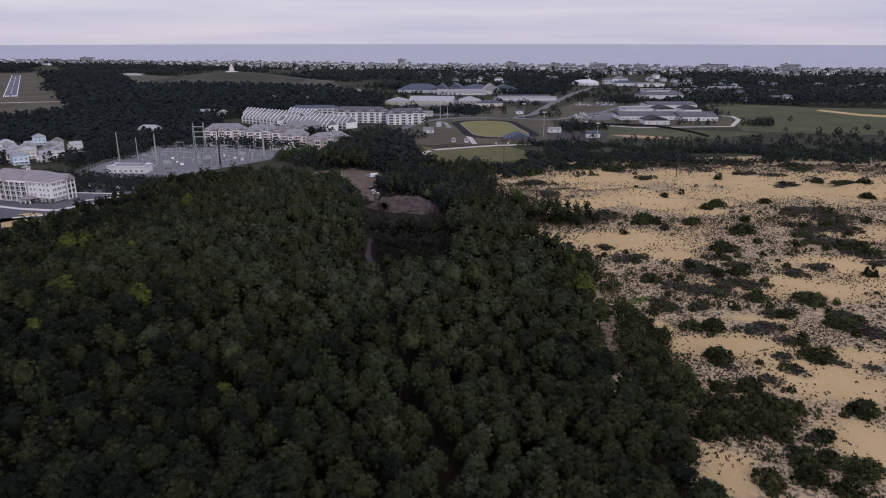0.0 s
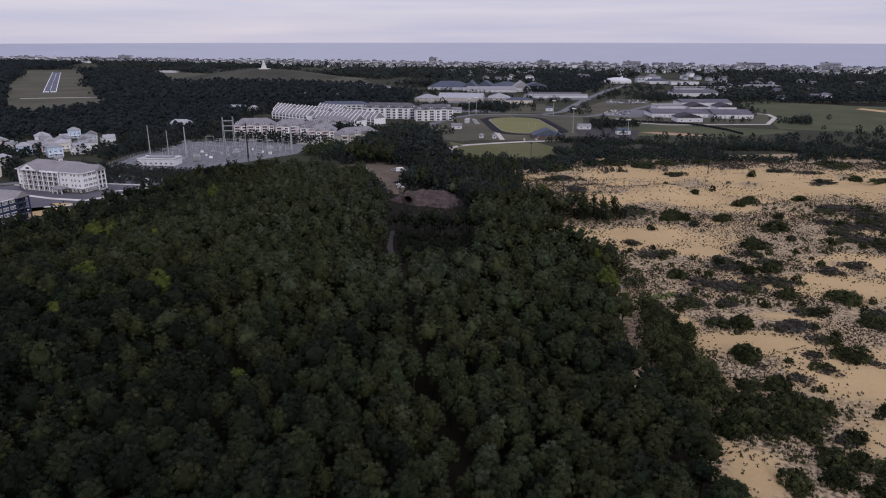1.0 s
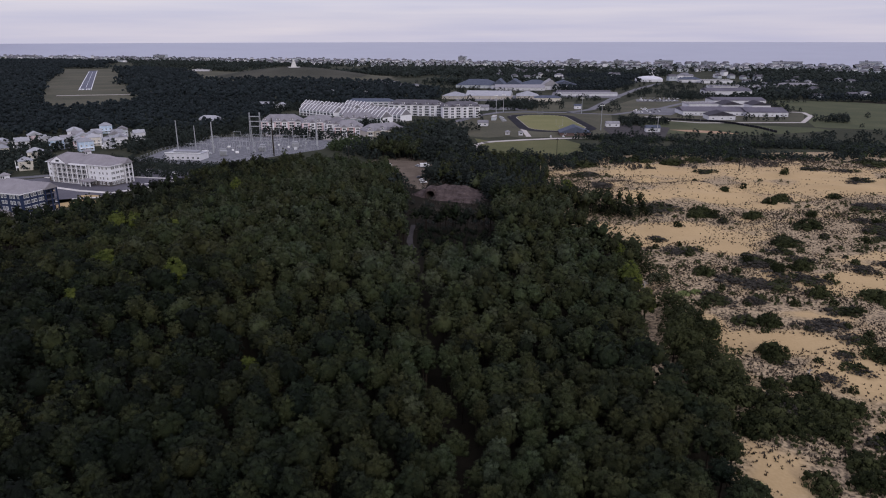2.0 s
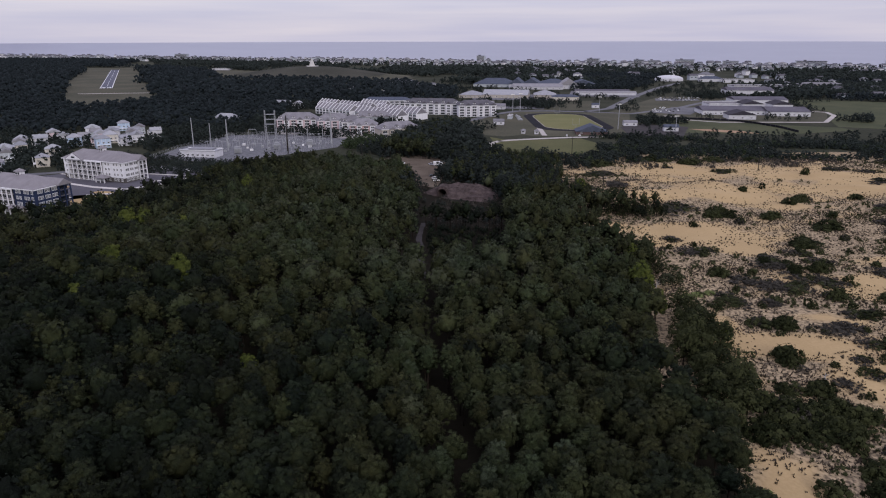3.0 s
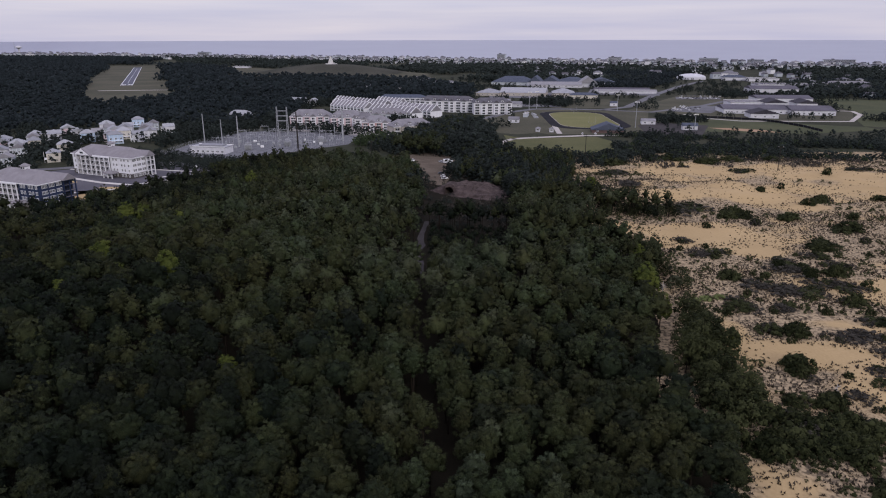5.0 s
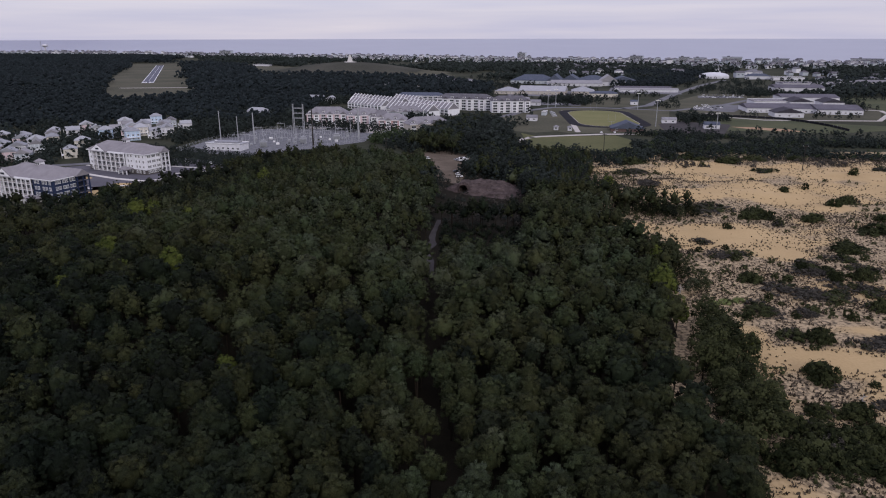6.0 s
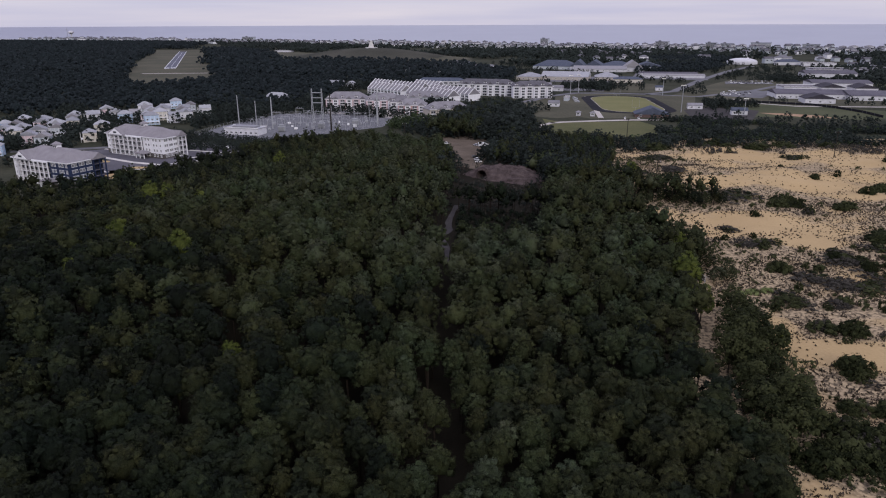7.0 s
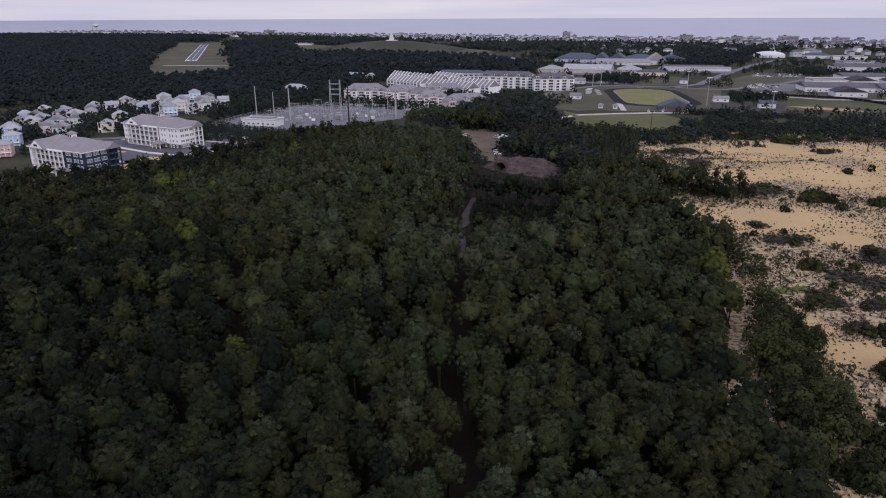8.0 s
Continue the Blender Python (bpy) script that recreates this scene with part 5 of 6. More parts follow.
def loggia_stack(t, m, bays, bay, height, depth, back, rail_mat):
    """Storeys of open balconies: dark glazing behind, decks, rails with balusters and full-height columns; x along the front."""
    deck = Geo().box(0, depth / 2, 0, bay, depth, 0.22).mesh("balcony")
    deck.materials.append(SHADEWALL)
    rail = Geo().box(0, 0.05, -0.05, bay, 0.14, 0.34).box(0, 0.05, 1.25, bay, 0.10, 0.10)
    for q in range(6):
        rail.box(-bay / 2 + (q + 0.5) * bay / 6, 0.05, 0.25, 0.05, 0.05, 1.0)
    rm = rail.mesh("railing")
    rm.materials.append(rail_mat)
    glazing = Geo().box(-bay * 0.18, depth - 0.05, 0.25, bay * 0.52, 0.1, 2.5).mesh("window")
    glazing.materials.append(GLASS)
    door = Geo().box(bay * 0.30, depth - 0.05, 0.25, bay * 0.26, 0.1, 2.4).mesh("balcony_door")
    door.materials.append(GLASS)
    part("loggia_wall", Geo().box(bays * bay / 2, depth + 0.1, 0, bays * bay, 0.2, height, m), back, t)
    for i in range(bays):
        for f in range(4):
            o = m @ pose((i + 0.5) * bay, 0, f * 3.3)
            d = new("balcony", deck)
            d.parent, d.matrix_basis = t, o
            q = new("railing", rm)
            q.parent = d
            for me in (glazing, door):
                w = new(me.name, me)
                w.parent, w.matrix_basis = t, o
    for i in range(bays + 1):
        part("column", Geo().box(i * bay, 0.1, 0, 0.62, 0.5, height, m), rail_mat, t)
    part("beam", Geo().box(bays * bay / 2, 0.1, height - 0.7, bays * bay, 0.45, 0.7, m), rail_mat, t)


def apartment(m, left_wall, right_wall, label, length=54.0, depth=27.0, height=13.2):
    """A four-storey block: x runs along the front, y to the back, the origin at the left front corner."""
    t = thing("apartment_block", label, "apartment block", m, "apartment blocks")
    trim = BRIGHTWALL
    dark = left_wall if right_wall is left_wall else right_wall
    # the body stands back behind the loggias; end bays and the eastern wing come forward
    part("wall", Geo().box(length * 0.34, depth / 2 + 1.4, 0, length * 0.68, depth - 2.8, height), left_wall, t)
    part("end_bay", Geo().box(length * 0.045, depth * 0.28, 0, length * 0.09, depth * 0.56, height), left_wall, t)
    part("side_wall", Geo().box(length * 0.83, depth * 0.33, 0, length * 0.34, depth * 0.66, height), right_wall, t)
    part("rear_wall", Geo().box(length * 0.83 - 1.3, depth * 0.83, 0, length * 0.34 - 2.8, depth * 0.34, height), right_wall, t)
    part("plinth", Geo().box(length * 0.83, depth * 0.33 - 0.12, 0, length * 0.34 + 0.3, depth * 0.66, 3.1), PLINTH, t, "dark grey stone ground storey")
    part("corner_plinth", Geo().box(length * 0.045 - 0.1, depth * 0.28 - 0.12, 0, length * 0.09, depth * 0.56, 3.1), PLINTH, t, "dark grey stone ground storey")
    r = Geo().hip(length / 2, depth / 2, height, length, depth, 5.4, 0.9, 0.35)
    r.gable(length * 0.235, 4.2, height, 12.6, length * 0.27, 4.6, 0.5, 0.3, pose(length * 0.235, 4.2, 0, 0, 0, 90) @ pose(-length * 0.235, -4.2, 0))
    r.hip(length * 0.85, depth * 0.30, height + 0.02, length * 0.26, depth * 0.5, 4.3, 1.1, 0.35)
    r.gable(length - 4.0, depth * 0.80, height + 0.03, 11.5, depth * 0.36, 3.2, 0.5, 0.3)
    part("roof", r, APTROOF, t, "taupe shingle roof with hips and cross gables")
    fascia = Geo().box(length / 2, -0.92, height - 0.1, length + 1.8, 0.10, 0.5).box(length + 0.92, depth / 2, height - 0.1, 0.10, depth + 1.8, 0.5)
    part("fascia", fascia, trim, t)
    gx0, gw = length * 0.235, length * 0.135
    part("gable", Geo().add([(gx0 - gw, -2.66 + e, height + 0.2) for e in (0, 0.3)] + [(gx0 + gw, -2.66 + e, height + 0.2) for e in (0, 0.3)] + [(gx0, -2.66 + e, height + 4.5) for e in (0, 0.3)],
                            [(0, 2, 4), (1, 5, 3), (0, 1, 3, 2)]), trim, t)
    part("gable_vent", Geo().box(gx0, -2.70, height + 1.2, 3.0, 0.1, 1.1), GLASS, t)
    ex = length + 2.2
    part("end_gable", Geo().add([(ex - e, depth * 0.80 - depth * 0.18, height + 0.2) for e in (0, 0.3)] + [(ex - e, depth * 0.80 + depth * 0.18, height + 0.2) for e in (0, 0.3)] + [(ex - e, depth * 0.80, height + 3.1) for e in (0, 0.3)],
                                [(0, 2, 4), (1, 5, 3), (0, 1, 3, 2)]), dark, t)
    c = part("cupola", Geo().box(length * 0.50, depth * 0.52, height + 4.2, 3.2, 3.2, 2.8), trim, t)
    part("cupola_roof", Geo().hip(length * 0.50, depth * 0.52, height + 7.0, 3.2, 3.2, 1.5, 0.6, 0.2), APTROOF, c)
    for e in (-0.8, 0.8):
        part("louvre", Geo().box(length * 0.50 + e, depth * 0.52 - 1.62, height + 5.4, 1.1, 0.08, 1.2), GLASS, c)
    loggia_stack(t, pose(length * 0.09, -1.2, 0), 7, length * 0.57 / 7, height, 2.55, left_wall, trim)
    loggia_stack(t, pose(length + 1.0, depth * 0.66, 0, 0, 0, 90), 2, depth * 0.17, height, 2.55, dark, trim if right_wall is left_wall else right_wall)
    for f in range(4):
        for u in (0.715, 0.765, 0.85, 0.90, 0.965):
            window(t, length * u, -(0.24 if f == 0 else 0.04), f * 3.3 + 1.0, 1.3, 1.7, 0)
        for u in (0.12, 0.20, 0.32, 0.40, 0.52, 0.60):
            window(t, length + (0.20 if f == 0 else 0.04), depth * u, f * 3.3 + 1.0, 1.3, 1.7, 90)
        window(t, length * 0.045, -0.06 - 0.2 * (f == 0), f * 3.3 + 1.0, 1.3, 1.7, 0)
    can = part("entrance_canopy", Geo().hip(length * 0.70, -2.4, 3.1, 8.5, 6.5, 1.5, 0.4, 0.35), APTROOF, t)
    for a in (-3.8, 0, 3.8):
        part("canopy_post", Geo().box(length * 0.70 + a, -5.2, 0, 0.5, 0.5, 3.15), trim, can)
    return t


apartment(pose(-307, 410, Z, 0, 0, -15), BRIGHTWALL, BRIGHTWALL, "white four-storey apartment block with stacked balconies and taupe hip roof", 54.0, 18.5)
apartment(pose(-299, 324, Z, 0, 0, -13), BRIGHTWALL, NAVY, "white and navy four-storey apartment block with balconies", 46.0, 22.0)


def row(m, units, unit, depth, height, wall, roof, label, fins=True, storeys=3, rise=3.6, dormers=False):
    """A terrace of townhouses; x along the front."""
    L = units * unit
    t = thing("townhouse_row", label, "townhouses", m, "townhouse rows")
    part("wall", Geo().box(0, 0, 0, L, depth, height), wall, t)
    storey = (height - 0.4) / storeys
    if fins:
        part("roof", Geo().gable(0, 0, height, L, depth, rise, 0.3, 0.25), roof, t)
        part("gable", Geo().add([(e * (L / 2 + 0.05), s * depth / 2, height + z) for e in (-1, 1) for s, z in ((-1, 0), (1, 0), (0, rise))], [(0, 1, 2), (3, 4, 5)]), wall, t)
        for i in range(units + 1):
            x = -L / 2 + i * unit
            part("party_wall", Geo().add([(x + e * 0.24, s * (depth / 2 + 0.9), z) for e in (-1, 1) for s, z in ((-1, 0), (-1, height + 0.5), (0, height + rise + 1.1), (1, height + 0.5), (1, 0))],
                                         [(0, 1, 2, 3, 4), (9, 8, 7, 6, 5), (0, 5, 6, 1), (1, 6, 7, 2), (2, 7, 8, 3), (3, 8, 9, 4)]), BRIGHTWALL, t, "white parapet between roofs")
    else:
        part("roof", Geo().hip(0, 0, height, L, depth, rise, 0.9, 0.3, inset=depth * 0.45), roof, t)
        part("fascia", Geo().box(0, -depth / 2 - 0.92, height - 0.05, L + 1.8, 0.08, 0.4), PAINT, t)
    for i in range(units):
        x = -L / 2 + (i + 0.5) * unit
        bay = dormers and i % 2
        face = -depth / 2 - (2.2 if bay else 0.0)
        if bay:
            b = part("bay", Geo().box(x, -depth / 2 - 1.0, 0, unit * 0.8, 2.4, height + 0.4), BRIGHTWALL if storeys > 2 else wall, t)
            turned = pose(x, -depth / 2 + 1.6, 0, 0, 0, 90) @ pose(-x, depth / 2 - 1.6, 0)
            part("bay_roof", Geo().gable(x, -depth / 2 + 1.6, height + 0.4, 8.4, unit * 0.8, 2.6, 0.4, 0.2, turned), roof, b)
            part("bay_gable", Geo().add([(x - unit * 0.4, -depth / 2 - 2.25, height + 0.4), (x + unit * 0.4, -depth / 2 - 2.25, height + 0.4), (x, -depth / 2 - 2.25, height + 2.9)], [(0, 1, 2)]), BRIGHTWALL, b)
        elif dormers:
            d = part("dormer", Geo().box(x, -depth * 0.27, height + 0.6, unit * 0.45, depth * 0.3, 2.3), BRIGHTWALL, t)
            turned = pose(x, -depth * 0.27, 0, 0, 0, 90) @ pose(-x, depth * 0.27, 0)
            part("dormer_roof", Geo().gable(x, -depth * 0.27, height + 2.9, depth * 0.3, unit * 0.45, 1.1, 0.3, 0.15, turned), roof, d)
            light_window(d, x, -depth * 0.42 - 0.03, height + 1.2, unit * 0.26, 1.3, 0)
        for f in range(storeys):
            light_window(t, x, face - 0.04, 0.45 + f * storey, unit * (0.42 if bay else 0.62), storey * 0.66, 0)
            if f and not bay:
                part("balcony", Geo().box(x, -depth / 2 - 0.8, f * storey, unit * 0.8, 1.6, 0.2).box(x, -depth / 2 - 1.55, f * storey + 1.0, unit * 0.8, 0.1, 0.1), PAINT, t)
    for f in range(storeys):
        for q in (-0.3, 0.0, 0.3):
            light_window(t, L / 2 + 0.04, q * depth, 0.7 + f * storey, 1.4, storey * 0.55, 90)
    return t


row(pose(-241, 693, Z, 0, 0, 12), 6, 7, 20, 8.4, PINKWALL, TOWNROOF, "pale pink three-storey townhouses with grey roofs", False, 3, 6.6, True)
row(pose(-200, 688, Z, 0, 0, 20), 5, 7, 20, 8.4, PINKWALL, TOWNROOF, "pink and white three-storey townhouses with balconies", False, 3, 6.6, True)
row(pose(-160, 656, Z, 0, 0, 8), 4, 6.5, 18, 8.0, CORAL, TOWNROOF, "coral three-storey townhouses with grey roofs", False, 3, 6.0, True)
row(pose(-178, 676, Z, 0, 0, 14), 3, 6.5, 18, 8.4, BRIGHTWALL, TOWNROOF, "white three-storey townhouses with grey roofs", False, 3, 6.2, True)
row(pose(-168, 730, Z, 0, 0, 6), 6, 6.5, 18, 8.0, TEALWALL, TOWNROOF, "grey-green townhouses with pale dormered roof", False, 2, 5.6, True)
row(pose(-123, 640, Z, 0, 0, 36), 6, 6.6, 18, 7.4, TAN, TOWNROOF, "tan townhouses with dark garage doors", False, 2, 6.0, True)
for x, y, n in ((-232, 812, 10), (-168, 766, 11), (-214, 838, 9), (-150, 792, 11), (-258, 868, 5), (-196, 862, 7)):
    row(pose(x, y, Z, 0, 0, -35), n, 6.5, 17, 7.0, TEALWALL, TOWNROOF, "grey townhouses with white parapets rising over grey roofs", True, 2, 6.4)
row(pose(-118, 838, Z, 0, 0, -4), 9, 7.5, 20, 13.0, BRIGHTWALL, CONDOROOF, "white four-storey condominium with dark hip roof", False, 4, 5.6, True)
row(pose(-62, 820, Z, 0, 0, 14), 6, 7.5, 20, 13.0, BRIGHTWALL, CONDOROOF, "white four-storey condominium wing with dark roof", False, 4, 5.6, True)
row(pose(-190, 905, Z, 0, 0, 6), 9, 7, 18, 10, WHITEWALL, ROOFBLUE, "long white building with blue-grey roof", False, 3, 4.0)


def block(name, label, category, m, w, d, h, wall, roof, kind="flat", rise=2.0, cols=8, storeys=1, sides="f"):
    t = thing(name, label, category, m)
    part("wall", Geo().box(0, 0, 0, w, d, h), wall, t)
    if kind == "flat":
        part("roof", Geo().box(0, 0, h, w + 0.6, d + 0.6, 0.5), roof, t)
        part("parapet", Geo().box(0, -d / 2 - 0.2, h + 0.5, w + 0.6, 0.25, 0.4).box(0, d / 2 + 0.2, h + 0.5, w + 0.6, 0.25, 0.4), PAINT, t)
    elif kind == "hip":
        part("roof", Geo().hip(0, 0, h, w, d, rise), roof, t)
    elif kind == "gable":
        part("roof", Geo().gable(0, 0, h, w, d, rise), roof, t)
        part("gable", Geo().add([(e * (w / 2 + 0.02), s * d / 2, h + z) for e in (-1, 1) for s, z in ((-1, 0), (1, 0), (0, rise))], [(0, 1, 2), (3, 4, 5)]), wall, t)
    else:
        part("roof", Geo().gable(0, 0, h, d, w, rise, 0.6, 0.3, pose(0, 0, 0, 0, 0, 90)), roof, t)
        part("gable", Geo().add([(s * w / 2, e * (d / 2 + 0.02), h + z) for e in (-1, 1) for s, z in ((-1, 0), (1, 0), (0, rise))], [(0, 1, 2), (3, 4, 5)]), wall, t)
    if cols:
        windows(t, w, d, storeys, cols, 1.2, 3.2, 2.0, 1.5, sides)
    return t


# the school by the sports field
S = [("cream school gymnasium with a dark gabled roof", 244, 828, 30, 24, 5, WHITEWALL, BLACKROOF, "front", 4.5, 3), ("long cream school wing with grey roof", 247, 884, 74, 40, 5, WHITEWALL, METALROOF, "gable", 4.0, 12),
     ("long cream school wing with blue-grey roof", 308, 878, 48, 44, 5, WHITEWALL, METALROOF, "gable", 4.2, 9), ("pale flat-roofed school block", 262, 946, 60, 36, 7, WHITEWALL, ROOFGREY, "flat", 0, 0),
     ("grey-roofed school block behind the front wings", 312, 1000, 70, 40, 8.5, WHITEWALL, METALROOF, "gable", 3, 0), ("tall grey-roofed school hall", 285, 936, 26, 30, 8, WHITEWALL, BLACKROOF, "front", 4, 0),
     ("tall dark-roofed school hall", 322, 938, 24, 30, 7.5, WHITEWALL, BLACKROOF, "front", 4, 0),
     ("low school block with purple-grey roof", 350, 1182, 72, 38, 8, WHITEWALL, METALROOF, "gable", 4, 8), ("flat school block in the distance", 405, 1285, 110, 40, 8, WHITEWALL, METALROOF, "flat", 0, 10),
     ("white shed beside the school drive", 145, 705, 14, 8, 4, WHITEWALL, ROOFBLUE, "gable", 2.5, 2), ("white concession building beside the track", 110, 745, 14, 9, 3.5, WHITEWALL, ROOFPALE, "gable", 2, 2),
     ("brick field house with blue-grey gabled roof", 64, 676, 30, 20, 2.8, BRICK, ROOFBLUE, "front", 6, 3), ("small white shed with pale roof", -30, 738, 11, 8, 3.4, WHITEWALL, ROOFPALE, "gable", 2.6, 2),
     ("small white ticket hut beside the track", -2, 668, 4, 4, 3, WHITEWALL, ROOFPALE, "hip", 1.4, 1), ("small white ticket hut beside the path", 11, 666, 4, 4, 3, WHITEWALL, ROOFPALE, "hip", 1.4, 1),
     ("pale press box behind the bleachers", -20, 795, 5, 14, 3.6, TEALWALL, ROOFGREY, "flat", 0, 0),
     ("tan school building with long pale metal roof", -38, 1092, 70, 44, 5, TAN, ROOFWHITE, "gable", 6.5, 8), ("tan school wing with pale roof", -92, 1085, 36, 34, 4.5, TAN, ROOFWHITE, "hip", 5.5, 5),
     ("tan gymnasium with rounded pale roof", 22, 1085, 34, 38, 5.5, TAN, ROOFWHITE, "hip", 6.5, 0), ("blue-roofed high school wing", -70, 1335, 80, 48, 5.5, TEALWALL, ROOFBLUE, "hip", 10, 8),
     ("blue-roofed high school wing with white gables", 0, 1322, 30, 50, 8, WHITEWALL, ROOFBLUE, "front", 9, 3), ("blue-grey roofed high school hall", 40, 1330, 60, 50, 7, TEALWALL, ROOFBLUE, "hip", 8, 6),
     ("high school wing with a steep white front gable", -28, 1308, 26, 46, 7, WHITEWALL, ROOFBLUE, "front", 11, 2), ("high school wing with a broad white front gable", 66, 1300, 34, 50, 7, WHITEWALL, ROOFGREY, "front", 11, 2), ("blue-roofed high school wing at the end", 92, 1310, 50, 40, 7, WHITEWALL, ROOFBLUE, "front", 8, 3), ("pale high school building in front", 10, 1275, 90, 32, 4.5, WHITEWALL, ROOFPALE, "gable", 5, 8),
     ("blue-grey building in front of the high school", 52, 1050, 40, 20, 5, CREAM, ROOFBLUE, "hip", 3, 4), ("long pale shed in a yard", 118, 1190, 90, 14, 4, WHITEWALL, METALROOF, "gable", 2, 0),
     ("long grey shed in a yard", 124, 1150, 90, 12, 4, WHITEWALL, ROOFGREY, "gable", 2, 0), ("white hut beside the road", 88, 935, 9, 8, 4, WHITEWALL, ROOFBLUE, "gable", 2, 1),
     ("white garage with grey roof near the road", -40, 905, 18, 10, 4, WHITEWALL, ROOFPALE, "gable", 3, 2), ("white cottage near the condominium", -58, 930, 20, 12, 5, WHITEWALL, ROOFPALE, "gable", 3, 3),
     ("long pale shop building", 420, 1500, 60, 22, 6, WHITEWALL, METALROOF, "flat", 0, 0), ("blue-roofed store near the dome", 372, 1530, 46, 26, 6, WHITEWALL, ROOFBLUE, "hip", 5, 0),
     ("long dark roofed building behind the school", 520, 1340, 80, 30, 7, CREAM, ROOFGREY, "hip", 4, 0), ("pale visitor building on the meadow", -905, 1925, 50, 20, 5, WHITEWALL, METALROOF, "flat", 0, 0),
     ("wide white hall with a pale hip roof among trees", -330, 712, 34, 22, 4.5, WHITEWALL, ROOFWHITE, "hip", 6.5, 6), ("white cottage with pale gables at the forest's edge", -332, 894, 20, 12, 5, WHITEWALL, ROOFWHITE, "gable", 4.5, 3),
     ("small white cottage beside the forest", -308, 884, 14, 10, 5, WHITEWALL, ROOFWHITE, "front", 4.5, 2), ("pale low building at the meadow's edge", -690, 1730, 36, 14, 4, WHITEWALL, METALROOF, "flat", 0, 0), ("white low store near the beach road", -2900, 2900, 120, 40, 9, WHITEWALL, METALROOF, "flat", 0, 0)]
for label, x, y, w, d, h, wall, roof, kind, rise, cols in S:
    name = "school_building" if "school" in label else "building"
    block(name, label, "school" if "school" in label else "building", pose(x, y, float(land(x, y)), 0, 0, 2 if x > 0 else -4), w, d, h, wall, roof, kind, rise, cols)

dome = thing("domed_hall", "large white shallow domed hall among dark trees", "hall", pose(290, 1545, Z))
g = Geo()
n = 20
for j in range(7):
    a = radians(90 * j / 6.2)
    g.v += [(30 * math.cos(a) * math.cos(6.2832 * k / n), 22 * math.cos(a) * math.sin(6.2832 * k / n), 4 + 8 * math.sin(a)) for k in range(n)]
g.f = [(j * n + k, j * n + (k + 1) % n, (j + 1) * n + (k + 1) % n, (j + 1) * n + k) for j in range(6) for k in range(n)] + [tuple(range(6 * n, 7 * n))]
part("dome", g, WHITEWALL, dome, "smooth white dome")
part("wall", Geo().slab([(30 * math.cos(6.2832 * k / n), 22 * math.sin(6.2832 * k / n)) for k in range(n)], 4.05, 4.05), WHITEWALL, dome)

# ---- monument on its hill ----
mz = float(land(*MONUMENT))
mon = thing("monument_pylon", "tall pale granite pylon on a terraced base", "monument", pose(*MONUMENT, mz, 0, 0, 30))
part("terrace", Geo().slab([(15 * math.cos(6.2832 * k / 5), 15 * math.sin(6.2832 * k / 5)) for k in range(5)], 2.2, 3.4), GRANITE, mon)
part("shaft", Geo().add([(-4.6, -3.4, 2.2), (4.6, -3.4, 2.2), (4.6, 3.4, 2.2), (-4.6, 3.4, 2.2), (-1.8, -1.4, 16), (1.8, -1.4, 16), (1.8, 1.4, 16), (-1.8, 1.4, 16)],
                        [(0, 1, 5, 4), (1, 2, 6, 5), (2, 3, 7, 6), (3, 0, 4, 7), (4, 5, 6, 7)]), GRANITE, mon)
part("cap", Geo().hip(0, 0, 16, 4, 3.2, 1.8, 0.2, 0.4), GRANITE, mon)
part("wing", Geo().add([(-6.5, 0.8, 2.2), (-6.5, -0.8, 2.2), (6.5, -0.8, 2.2), (6.5, 0.8, 2.2), (-3, -0.6, 14), (3, -0.6, 14), (3, 0.6, 14), (-3, 0.6, 14)], [(0, 1, 4, 7), (1, 2, 5, 4), (2, 3, 6, 5), (3, 0, 7, 6), (4, 5, 6, 7)]), GRANITE, mon)

tower = thing("water_tower", "pale water tower with a flared tank and thin mast", "water tower", pose(-2780, 3260, 2))
part("stem", Geo().rod((0, 0, 0), (0, 0, 32), 5, 4, 12), WHITEWALL, tower)
part("tank", Geo().rod((0, 0, 30), (0, 0, 36), 5, 15, 16).rod((0, 0, 36), (0, 0, 42), 15, 14, 16).rod((0, 0, 42), (0, 0, 46), 14, 5, 16), WHITEWALL, tower)
mast = thing("radio_mast", "thin grey radio mast near the water tower", "mast", pose(-2830, 3290, 2))
part("pole", Geo().rod((0, 0, 0), (0, 0, 64), 1.3, 0.6, 6), STEEL, mast)
part("antenna", Geo().rod((-2.5, 0, 54), (2.5, 0, 54), 0.5, 0.5, 6), STEEL, mast)

# ---- substation ----
hut = block("control_building", "white flat-roofed substation control building", "building", pose(-255, 503, Z, 0, 0, -3), 30, 13, 5, WHITEWALL, ROOFWHITE, "flat", 0, 7)
part("upper_roof", Geo().box(1, 0, 5.5, 20, 8, 1.2), ROOFWHITE, hut)


def mast_pole(x, y, h, r, mat, label, arms=()):
    t = thing("power_pole", label, "power pole", pose(x, y, float(land(x, y))), "power poles")
    part("pole", Geo().rod((0, 0, -0.5), (0, 0, h), r, r * 0.55, 8), mat, t)
    for z, w in arms:
        part("crossarm", Geo().box(0, 0, z, w, 0.3, 0.3), mat, t)
        for e in (-0.48, 0, 0.48):
            part("insulator", Geo().rod((e * w, 0, z + 0.3), (e * w, 0, z + 0.9), 0.14, 0.1, 6), STEEL, t)
    return t


